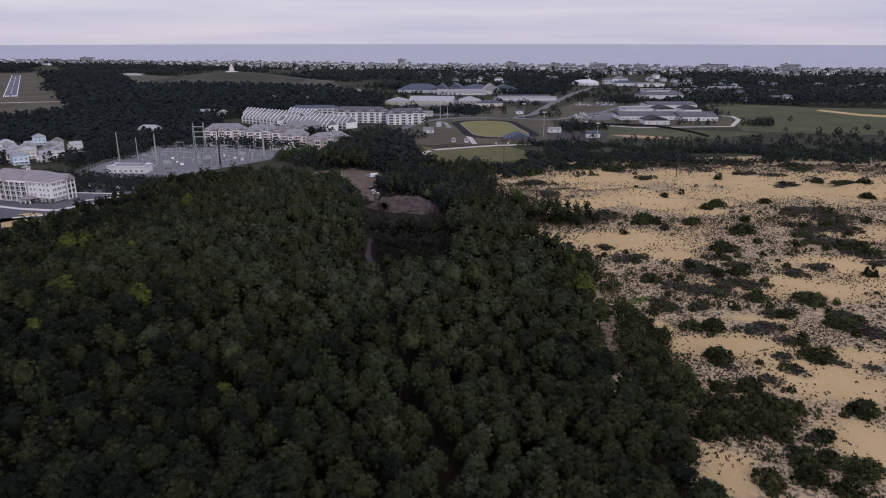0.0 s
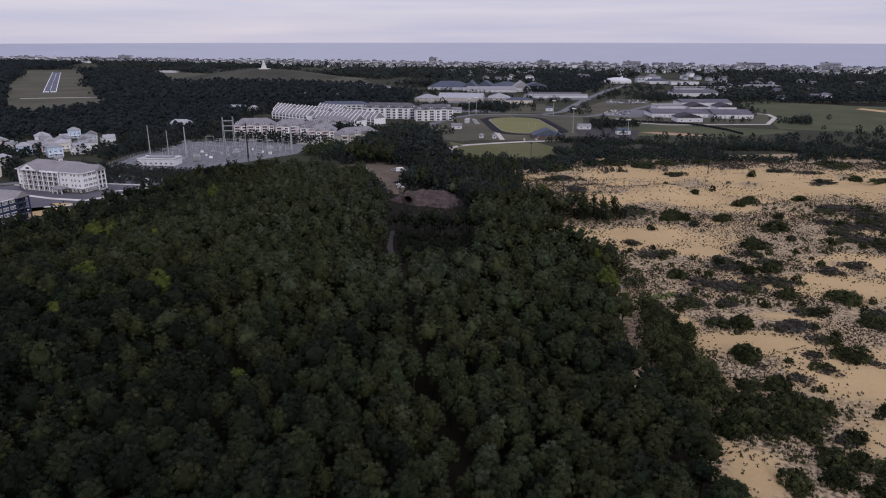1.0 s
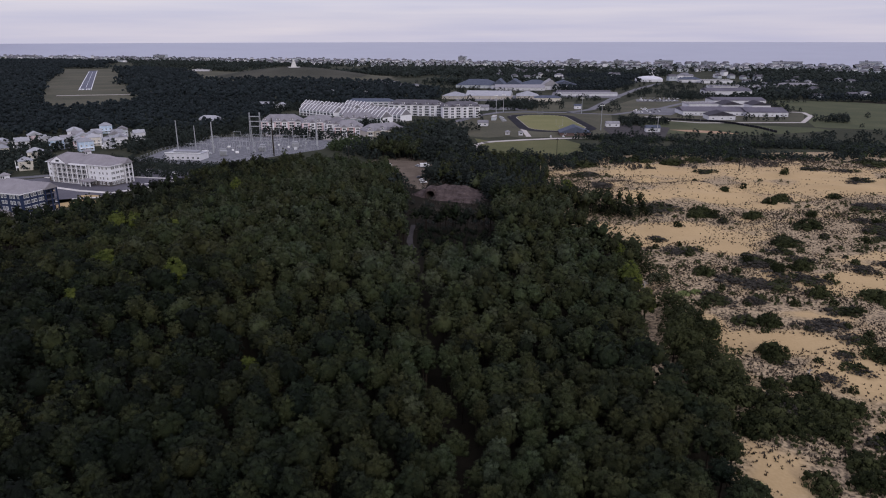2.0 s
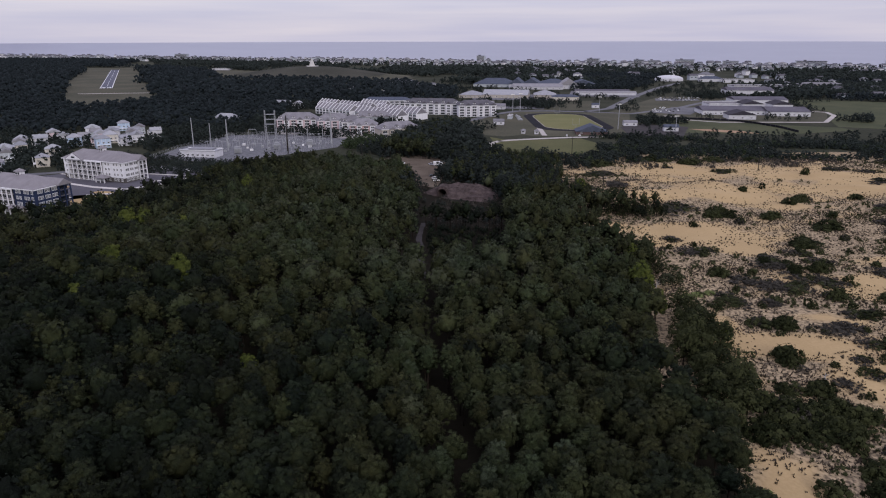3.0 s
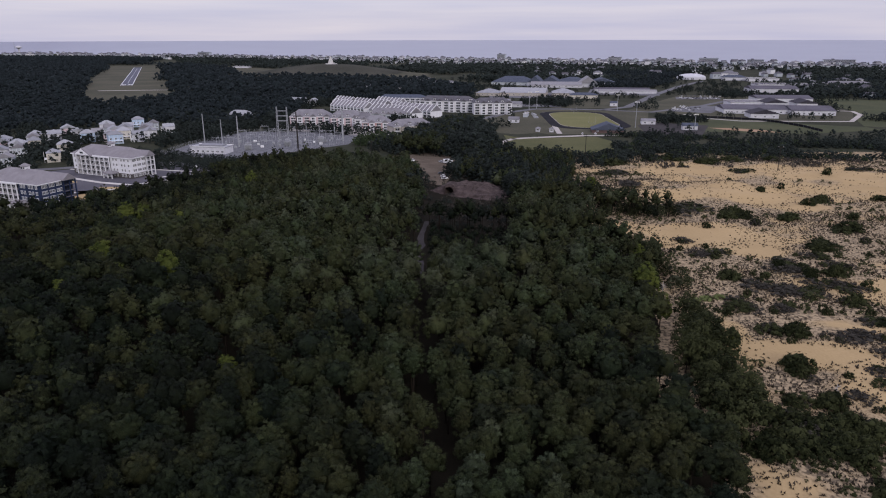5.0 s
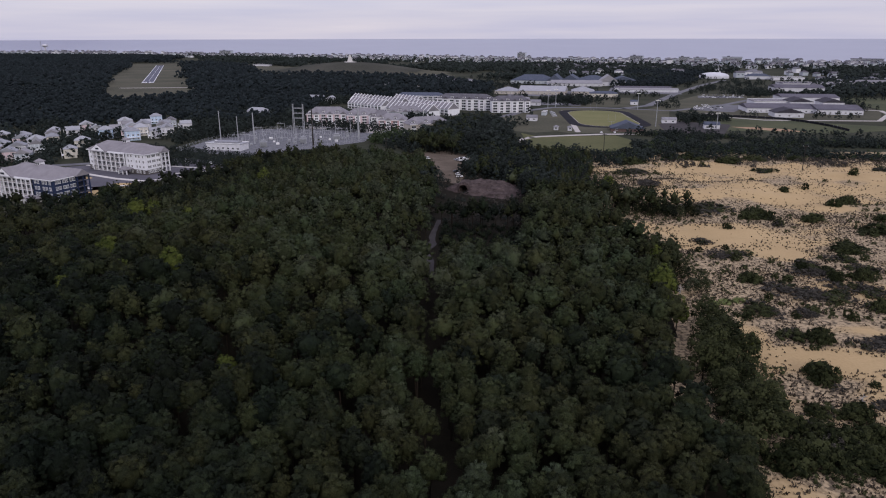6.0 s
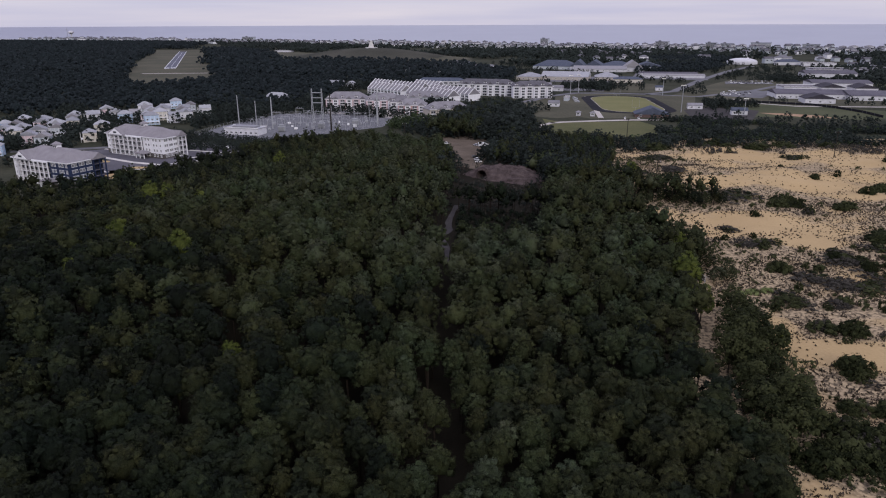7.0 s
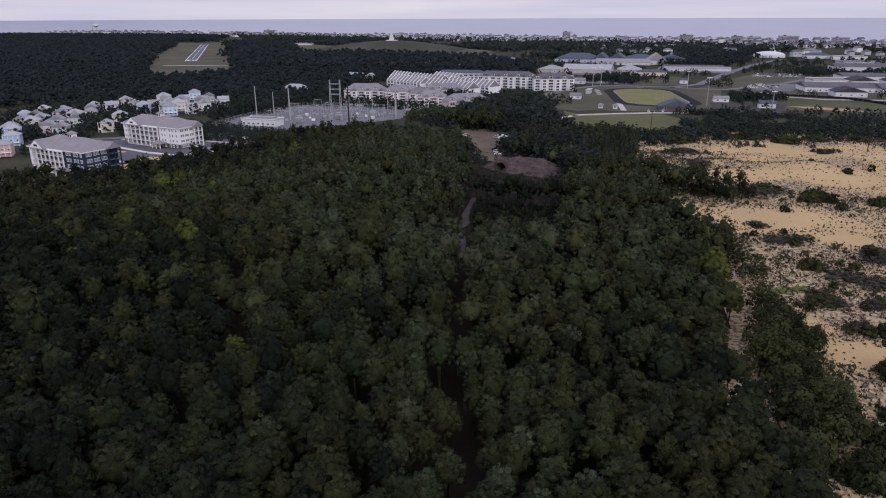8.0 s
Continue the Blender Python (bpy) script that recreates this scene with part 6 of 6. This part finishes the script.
mast_pole(-281, 540, 26, 0.55, STEEL, "tall pale steel lightning mast")
mast_pole(-268, 546, 21, 0.5, STEEL, "slim pale steel lightning mast")
mast_pole(-246, 532, 26, 0.75, STEEL, "thick pale steel line pole")
mast_pole(-170, 578, 29, 1.0, STEEL, "thick pale steel line pole at the yard's edge", ((24, 6),))
mast_pole(-190, 522, 31, 0.75, POLEWOOD, "dark brown line pole", ((27, 5),))
for x, y in ((-205, 560), (-198, 596), (-185, 600), (-212, 600)):
    mast_pole(x, y, 17, 0.35, STEEL, "slim grey bus support pole")
gantry = thing("line_gantry", "tall lattice steel gantry with three crossbeams", "gantry", pose(-234, 598, Z, 0, 0, 8))
for e in (-4.6, 4.6):
    for q in (-0.8, 0.8):
        part("leg", Geo().rod((e + q, 0, 0), (e + q * 0.4, 0, 27), 0.35, 0.25, 6), STEEL, gantry)
    for z in range(2, 26, 3):
        part("brace", Geo().rod((e - 0.7, 0, z), (e + 0.7, 0, z + 2.4), 0.12, 0.12, 5), STEEL, gantry)
for z in (14, 18.5, 23):
    part("crossbeam", Geo().box(0, 0, z, 9.4, 0.8, 0.6), STEEL, gantry)
gear = np.random.default_rng(31)
for i in range(11):
    for j in range(5):
        x, y = -272 + i * 9.6 + j * 4.0 + gear.uniform(-1.5, 1.5), 545 + j * 16 - i * 1.2 + gear.uniform(-2, 2)
        if not inside(x, y, [(-290, 492), (-222, 478), (-163, 562), (-165, 590), (-192, 635), (-282, 618), (-292, 538)]):
            continue
        top = float(gear.choice([3.6, 4.4, 5.2, 7.2], p=[0.35, 0.3, 0.2, 0.15]))
        span = float(gear.uniform(2.4, 4.6))
        t = thing("bus_frame", "low grey steel bus frame with insulators", "switchgear", pose(x, y, Z, 0, 0, float(gear.choice([8, 98, 10]))), "switchgear in the yard")
        for e in (-span, span):
            part("leg", Geo().box(e, 0, 0, 0.24, 0.24, top), STEEL, t)
        part("beam", Geo().box(0, 0, top, span * 2 + 0.4, 0.3, 0.28), STEEL, t)
        for e in (-0.6, 0, 0.6):
            part("insulator", Geo().rod((e * span, 0, top + 0.28), (e * span, 0, top + 1.1), 0.16, 0.12, 6), STEEL, t)
        part("busbar", Geo().rod((-span * 0.6, -4, top + 1.1), (-span * 0.6, 4, top + 1.1), 0.07, 0.07, 5), STEEL, t)
for i in range(9):
    for j in range(3):
        x, y = -266 + i * 10.5 + gear.uniform(-2, 2), 514 + j * 17 + i * 5.0 + gear.uniform(-2, 2)
        t = thing("breaker", "grey circuit breaker cabinet with three bushings", "switchgear", pose(x, y, Z, 0, 0, 8), "breakers in the yard")
        w = float(gear.uniform(1.2, 2.6))
        part("cabinet", Geo().box(0, 0, 0.2, w, 1.6, float(gear.uniform(1.2, 2.2))), PAINT if (i + j) % 4 == 0 else STEEL, t)
        for e in (-1, 0, 1):
            part("bushing", Geo().rod((e * w * 0.4, 0, 1.2), (e * w * 0.6, 0, 3.4), 0.16, 0.09, 6), STEEL, t)
for x, y in ((-232, 520), (-208, 545), (-186, 566)):
    t = thing("transformer", "grey power transformer with cooling fins", "transformer", pose(x, y, Z, 0, 0, 12), "transformers")
    part("tank", Geo().box(0, 0, 0.3, 5.5, 3.2, 4.0), STEEL, t)
    part("conservator", Geo().rod((-2, 0, 5.3), (2, 0, 5.3), 0.6, 0.6, 10), STEEL, t)
    for e in range(6):
        part("fin", Geo().box(-2.4 + e * 0.95, -2.1, 0.6, 0.25, 0.9, 3.2), STEEL, t)
FENCE = [(-292, 490), (-222, 474), (-160, 562), (-162, 592), (-190, 640), (-284, 622), (-295, 538)]
fence = thing("substation_fence", "grey wire fence around the substation yard", "fence")
for a, b in zip(FENCE, FENCE[1:] + FENCE[:1]):
    n = int(math.dist(a, b) / 5)
    for i in range(n):
        x, y = a[0] + (b[0] - a[0]) * i / n, a[1] + (b[1] - a[1]) * i / n
        part("post", Geo().box(x, y, Z, 0.15, 0.15, 2.4), STEEL, fence)
    for z in (0.4, 1.4, 2.3):
        part("rail", Geo().rod((*a, Z + z), (*b, Z + z), 0.05, 0.05, 4), STEEL, fence)

# ---- other poles ----
for x, y, h in ((-118, 484, 15), (38, 512, 19), (166, 488, 17), (52, 405, 9)):
    mast_pole(x, y, h, 0.30, POLEWOOD, "dark wooden utility pole with a crossarm", ((h - 1.2, 3),))
for x, y, h in ((-20, 872, 22), (-11, 884, 22), (94, 712, 26), (149, 700, 16), (88, 872, 20)):
    t = thing("floodlight_pole", "tall pale floodlight pole beside the sports track", "floodlight", pose(x, y, Z), "floodlight poles")
    part("pole", Geo().rod((0, 0, 0), (0, 0, h), 0.4, 0.22, 8), STEEL, t)
    part("lamp_bar", Geo().box(0, -0.3, h - 1.2, 4.2, 0.4, 0.3), STEEL, t)
    for e in (-1.8, -0.6, 0.6, 1.8):
        part("lamp", Geo().box(e, -0.6, h - 0.9, 0.8, 0.5, 0.7), LAMPGLASS, t)

# ---- cars ----
def car(paint):
    t = thing("car", "parked %s car on a lot" % paint.name.split("_")[-1].split(".")[0], "car", None, "parked cars")
    part("body", Geo().add([(-2.2, -0.9, 0.35), (2.2, -0.9, 0.35), (2.2, 0.9, 0.35), (-2.2, 0.9, 0.35), (-2.15, -0.86, 0.95), (2.1, -0.86, 0.9), (2.1, 0.86, 0.9), (-2.15, 0.86, 0.95)],
                           [(3, 2, 1, 0), (4, 5, 6, 7), (0, 1, 5, 4), (1, 2, 6, 5), (2, 3, 7, 6), (3, 0, 4, 7)]), paint, t)
    part("cabin", Geo().add([(-1.9, -0.82, 0.92), (1.0, -0.82, 0.9), (1.0, 0.82, 0.9), (-1.9, 0.82, 0.92), (-1.5, -0.66, 1.48), (0.3, -0.66, 1.48), (0.3, 0.66, 1.48), (-1.5, 0.66, 1.48)],
                            [(4, 5, 6, 7), (0, 1, 5, 4), (1, 2, 6, 5), (2, 3, 7, 6), (3, 0, 4, 7)]), GLASS, t)
    part("cabin_roof", Geo().box(-0.6, 0, 1.48, 1.9, 1.36, 0.06), paint, t)
    for a in (-1.35, 1.35):
        for b in (-0.85, 0.85):
            part("wheel", Geo().rod((a, b - 0.1, 0.33), (a, b + 0.1, 0.33), 0.33, 0.33, 10), RUBBER, t)
    return t


cars = [car(p) for p in CARPAINTS]
spots = [(-88, 487, 1.5), (-66, 485, 1.6), (-58, 440, 1.3), (-55, 432, 1.2), (-53, 424, 1.2), (-22, 552, 1.0), (-234, 440, 1.3), (-255, 444, 1.0), (52, 655, 1.0), (40, 652, 1.0), (-330, 398, 1.0), (-322, 392, 1.0)]
spots += [(195 + 6 * (i % 9), 1055 + 10 * (i // 9), 1.0) for i in range(27) if i % 4] + [(156 + 5 * (i % 7) + 4 * (i // 7), 890 + 16 * (i // 7), 1.0) for i in range(24) if i % 3] + [(200 + 7 * i, 1100 + 3 * (i % 2), 1.0) for i in range(9)]
spots += [(-165 + 7 * i, 622 - 2 * i, 1.0) for i in range(6)] + [(-245 + 6 * i, 668 + i, 1.0) for i in range(7)] + [(-40 + 7 * i, 925, 1.0) for i in range(6)]
for i, (x, y, s) in enumerate(spots):
    k = 0 if s > 1 else int(rng.choice([0, 0, 1, 2]))
    m = pose(x, y, float(land(x, y)) + 0.2, 0, 0, rng.uniform(0, 180) if s > 1 else rng.choice([0, 90, 95]))
    if i < 3:
        cars[i].matrix_basis = m
    else:
        copy_thing(cars[k], m)
van = thing("box_van", "white box van parked on the sandy track", "van", pose(-60, 482, Z + 0.4, 0, 0, 20))
part("cargo_box", Geo().box(-1, 0, 0.7, 5.2, 2.3, 2.5), PAINT, van)
part("cab", Geo().box(2.4, 0, 0.5, 1.7, 2.1, 1.7), PAINT, van)
part("windscreen", Geo().box(3.24, 0, 1.3, 0.06, 1.8, 0.8), GLASS, van)
for a in (-2.4, 2.3):
    for b in (-0.95, 0.95):
        part("wheel", Geo().rod((a, b - 0.15, 0.42), (a, b + 0.15, 0.42), 0.42, 0.42, 10), RUBBER, van)

# ---- bare mound in the wood ----
MOUTH = (-43, 379)
g = Geo()
n = 96
for j in range(n):
    for i in range(n):
        x, y = MOUND[0] + (i / (n - 1) - 0.5) * 54, MOUND[1] + (j / (n - 1) - 0.5) * 58
        u, v = (x - MOUND[0]) / 22, (y - MOUND[1]) / 22
        a = math.atan2(v, u)
        r = math.hypot(u, v) * (1 + 0.10 * math.sin(3 * a + 1) + 0.06 * math.sin(7 * a))
        s = max(0.0, 1 - (r * 1.04) ** 2.6)
        # the top falls away to the east, in dug terraces
        hgt = s * (6.2 - 0.085 * (x - MOUND[0] + 15) + 0.8 * float(waves(x, y, 13)) + 0.5 * float(waves(y, x, 4)) + 0.25 * float(waves(x - y, y, 1.7)))
        step = 1.5
        f = hgt / step - math.floor(hgt / step)
        hgt = 0.45 * hgt + 0.55 * step * (math.floor(hgt / step) + min(1.0, max(0.0, (f - 0.55) / 0.45)))
        hgt -= 0.6 * s * max(0.0, math.sin(9 * a + 2.5 * r)) ** 3
        # a dug-out hollow in the western flank and a gully across the middle
        hgt -= 1.4 * math.exp(-((x + 21 + 0.35 * (y - 385)) / 1.6) ** 2) * s
        # the western shoulder stands up steeply round the mouth of a dug-out
        face = min(1.0, max(0.0, (y - 378.0) / 2.2)) * min(1.0, max(0.0, (400 - y) / 10))
        hgt = max(hgt, 5.6 * math.exp(-((x - MOUTH[0]) / 4.6) ** 4) * face)
        g.v.append((x, y, float(land(x, y)) + hgt - 0.35 * (r > 1) + 0.05))
mz = float(land(MOUTH[0], MOUTH[1])) + 2.3
for j in range(n - 1):
    for i in range(n - 1):
        quad = (j * n + i, j * n + i + 1, (j + 1) * n + i + 1, (j + 1) * n + i)
        qx, qy, qz = (sum(g.v[k][c] for k in quad) / 4 for c in range(3))
        if not (qy < 384 and math.hypot(qx - MOUTH[0], qz - mz) < 2.3):
            g.f.append(quad)
mound = structure("mound", g, MOUNDSOIL, "bare brown earth mound with dug terraces in a clearing", "mound")
mound.data.polygons.foreach_set("use_smooth", np.ones(len(mound.data.polygons), bool))

hollow = Geo()
for k, (y, q) in enumerate(((377.9, 3.0), (377.6, 2.6), (380, 2.4), (384, 2.2), (388, 1.6))):
    hollow.v += [(MOUTH[0] + q * math.cos(0.3927 * c), y + 0.5 * math.sin(0.3927 * c), mz + q * math.sin(0.3927 * c)) for c in range(16)]
    if k:
        hollow.f += [(16 * (k - 1) + c, 16 * (k - 1) + (c + 1) % 16, 16 * k + (c + 1) % 16, 16 * k + c) for c in range(16)]
hollow.f.append(tuple(range(64, 80)))
part("hollow", hollow, MOUNDSOIL, mound, "dark dug-out mouth in the flank")

wx, wy = scatter(rng, [(-64, 300), (-2, 300), (6, 345), (-2, 384), (-16, 408), (-40, 430), (-66, 430)], 3.0, 0.5)
k = (np.hypot((wx - MOUND[0]) / 17, (wy - MOUND[1]) / 20) > 1) & (near_line(wx, wy, TRAIL) > 1.8) & (waves(wx, wy, 9) > -0.35)
dry = rng.uniform(0, 1, wx.size) < 0.6
planted("clearing_scrub", small, wx[k & ~dry], wy[k & ~dry], rng, OAK, "low dark scrub around the bare mound", "scrub", 0.15, 0.5)
planted("clearing_scrub", small, wx[k & dry], wy[k & dry], rng, TWIGS, "grey-brown leafless scrub around the bare mound", "scrub", 0.15, 0.4)

# ---- beach town ----
def beach_house(w, d, h, wall, roof, kind):
    t = thing("beach_house", "pale wooden beach house on the shore" if wall is WHITEWALL else "weathered beach house with a pitched roof", "house", None, "beach houses")
    part("wall", Geo().box(0, 0, 0, w, d, h + 1.5), wall, t)
    part("roof", Geo().hip(0, 0, h + 1.5, w, d, 3.2) if kind else Geo().gable(0, 0, h + 1.5, w, d, 3.4), roof, t)
    for e in (-0.26, 0.26):
        part("window", Geo().box(e * w, -d / 2 - 0.03, h * 0.62, w * 0.16, 0.1, 1.8), GLASS, t)
    part("deck", Geo().box(0, -d / 2 - 1.2, h * 0.5, w, 2.4, 0.3), PAINT, t)
    return t


beach = [beach_house(14, 12, 8, WHITEWALL, ROOFDARK, 1), beach_house(16, 13, 9, TEALWALL, ROOFDARK, 0), beach_house(13, 12, 9.5, TEALWALL, CONDOROOF, 0),
         beach_house(18, 14, 8.5, WHITEWALL, ROOFGREY, 1), beach_house(15, 12, 10, TEALWALL, ROOFDARK, 1), beach_house(15, 13, 8, WHITEWALL, ROOFDARK, 0)]
done = set()
k = 0
for i in range(170):
    x = -1050 + 2500 * (i + rng.uniform(0, 1)) / 170
    y = float(coast(x)) - (45 if i % 2 else rng.uniform(80, 260))
    j = int(rng.integers(0, 6))
    m = pose(x, y, Z - 1.0, 0, 0, rng.choice([15, -75, 17, 105])) @ Matrix.Scale(rng.uniform(0.8, 1.25), 4)
    if j in done:
        copy_thing(beach[j], m).matrix_basis = m
    else:
        beach[j].matrix_basis = m
        done.add(j)
walls, roofs, panes = Geo(), Geo(), Geo()
walls_b, roofs_b = Geo(), Geo()


def far_house(x, y, s):
    q, w, r = (walls, panes, roofs) if rng.uniform() < 0.32 else (walls_b, panes, roofs_b)
    m = pose(x, y, float(land(x, y)) - 0.5, 0, 0, rng.choice([15, 105, 10, 100])) @ Matrix.Scale(s, 4)
    a, b, h = rng.uniform(11, 18), rng.uniform(9, 14), rng.uniform(5.5, 10)
    q.box(0, 0, 0, a, b, h, m)
    (r.hip if rng.uniform() < 0.5 else r.gable)(0, 0, h, a, b, 3.2, 0.6, 0.25, m)
    for e in (-0.25, 0.25):
        w.box(e * a, -b / 2 - 0.05, h * 0.55, a * 0.2, 0.1, 1.6, m)
        w.box(a / 2 + 0.05, e * b, h * 0.55, 0.1, b * 0.2, 1.6, m)


for i in range(900):
    x = rng.uniform(-3700, 1900)
    far_house(x, float(coast(x)) - rng.uniform(40, 480) - (0 if x > -900 else -30), 1.0)
for i in range(110):
    far_house(rng.uniform(380, 1350), rng.uniform(1110, 1750), 0.9)
for i in range(26):
    far_house(rng.uniform(-330, -180), rng.uniform(1180, 1420), 0.9)
for i in range(40):
    far_house(rng.uniform(-100, 600), rng.uniform(1560, 2000), 1.1)
for name, geo, mat, label in (("town_walls", walls, BRIGHTWALL, "white walls of far beach houses"), ("town_roofs", roofs, ROOFDARK, "slate-grey roofs of far beach houses"), ("town_panes", panes, GLASS, "dark windows of far beach houses"),
                              ("town_walls", walls_b, TEALWALL, "grey-green walls of far beach houses"), ("town_roofs", roofs_b, CONDOROOF, "dark roofs of far beach houses")):
    me = geo.mesh(name)
    me.materials.append(mat)
    tagged(new(name, me), label, "houses", "", "stuff")

for x, y, w, h in ((196, 2444, 42, 20), (348, 2440, 34, 17), (397, 2440, 40, 15), (496, 2430, 60, 18), (877, 2380, 90, 16), (1110, 2330, 60, 18), (-1663, 3120, 70, 18), (-205, 2640, 30, 24), (640, 2420, 50, 14)):
    t = thing("hotel", "grey multi-storey beach hotel on the shore", "hotel", pose(x, y, 2.5, 0, 0, -14), "beach hotels")
    part("wall", Geo().box(0, 0, 0, w, 18, h), TEALWALL, t)
    part("roof", Geo().box(0, 0, h, w + 1, 19, 0.8).box(-w * 0.2, 0, h + 0.8, 8, 6, 3), ROOFDARK, t)
    for f in range(int(h / 3.2)):
        part("balcony", Geo().box(0, -9.6, f * 3.2 + 0.1, w, 1.4, 0.5), PAINT, t)
        part("window_band", Geo().box(0, -9.05, f * 3.2 + 0.9, w * 0.95, 0.1, 1.9), GLASS, t)

# dark screen fence round the ball field
BALL_FENCE = [(153, 812), (193, 809), (232, 795), (248, 775), (262, 742), (268, 707)]
screen = thing("field_fence", "dark green screen fence around the ball field", "fence")
for a, b in zip(BALL_FENCE, BALL_FENCE[1:]):
    part("screen", Geo().strip([a, b], 0.12, Z + 2.3, 2.2), DARKASPHALT, screen)
    for q in range(5):
        part("post", Geo().box(a[0] + (b[0] - a[0]) * q / 5, a[1] + (b[1] - a[1]) * q / 5, Z, 0.16, 0.16, 2.6), STEEL, screen)

# ---- loose trees over the plain ----
PLAIN = [(-310, 640), (-60, 700), (60, 640), (330, 640), (640, 700), (700, 1300), (320, 1500), (-200, 1480), (-260, 1000)]
qx, qy = scatter(rng, PLAIN, 15.0, 0.5)
k = (waves(qx, qy, 60) + 0.7 * waves(qy, qx, 22) > -0.10)
for label, x, y, w, d, h, wall, roof, kind, rise, cols in S:
    k &= ~((np.abs(qx - x) < w / 2 + 7) & (qy - y < d / 2 + 5) & (y - qy < d / 2 + 26))
for name, line, width, mat, label in ROADS:
    k &= near_line(qx, qy, line) > width / 2 + 7
k &= ~((np.abs(qx - 45) < 75) & (qy > 620) & (qy < 900)) & ~((qx > 150) & (qx < 340) & (qy > 680) & (qy < 800)) & ~((qx > 375) & (qx < 640) & (qy > 740) & (qy < 1040))
k &= ~((qx > -290) & (qx < -40) & (qy > 640) & (qy < 930)) & ~((qx > 145) & (qx < 255) & (qy > 850) & (qy < 1100))
planted("loose_trees", mid, qx[k], qy[k], rng, OAK, "scattered dark trees between the school buildings", "trees", 0.5, 1.1)
AMONG = [(-396, 497), (-389, 498), (-373, 448), (-366, 449), (-350, 444), (-341, 447), (-389, 522), (-387, 534), (-370, 526), (-378, 408), (-360, 420), (-345, 408), (-335, 355), (-410, 507), (-384, 512), (-356, 428)]
for i, (x, y) in enumerate(AMONG):
    t = thing("garden_tree", "dark green round-crowned tree between pastel houses", "tree", pose(x, y, Z, 0, 0, 47 * i) @ Matrix.Scale(0.85 + 0.07 * (i % 5), 4), "trees among the houses")
    part("trunk", trunk(rng, 6.5, 0.22), BARK, t)
    part("crown", None, OAK, t, data=leaf_mesh("crown", *mid[i % 8], OAK))
for x, y, s in ((-215, 712, 0.8), (-172, 700, 0.7), (-140, 716, 0.8), (-190, 740, 0.7), (-128, 700, 0.6), (-250, 735, 0.9), (-95, 715, 0.8), (-330, 740, 0.9), (380, 830, 1.1), (372, 822, 0.9), (388, 838, 0.8), (420, 850, 0.9), (350, 1010, 0.9), (470, 770, 1.0), (520, 740, 1.1)):
    t = thing("broadleaf_tree", "dark green round-crowned tree beside the buildings", "tree", pose(x, y, Z, 0, 0, 100 * s) @ Matrix.Scale(s, 4), "trees by the buildings")
    part("trunk", trunk(rng, 6.5, 0.22), BARK, t)
    part("crown", None, OAK, t, data=leaf_mesh("crown", *mid[int(10 * s) % 8], OAK))
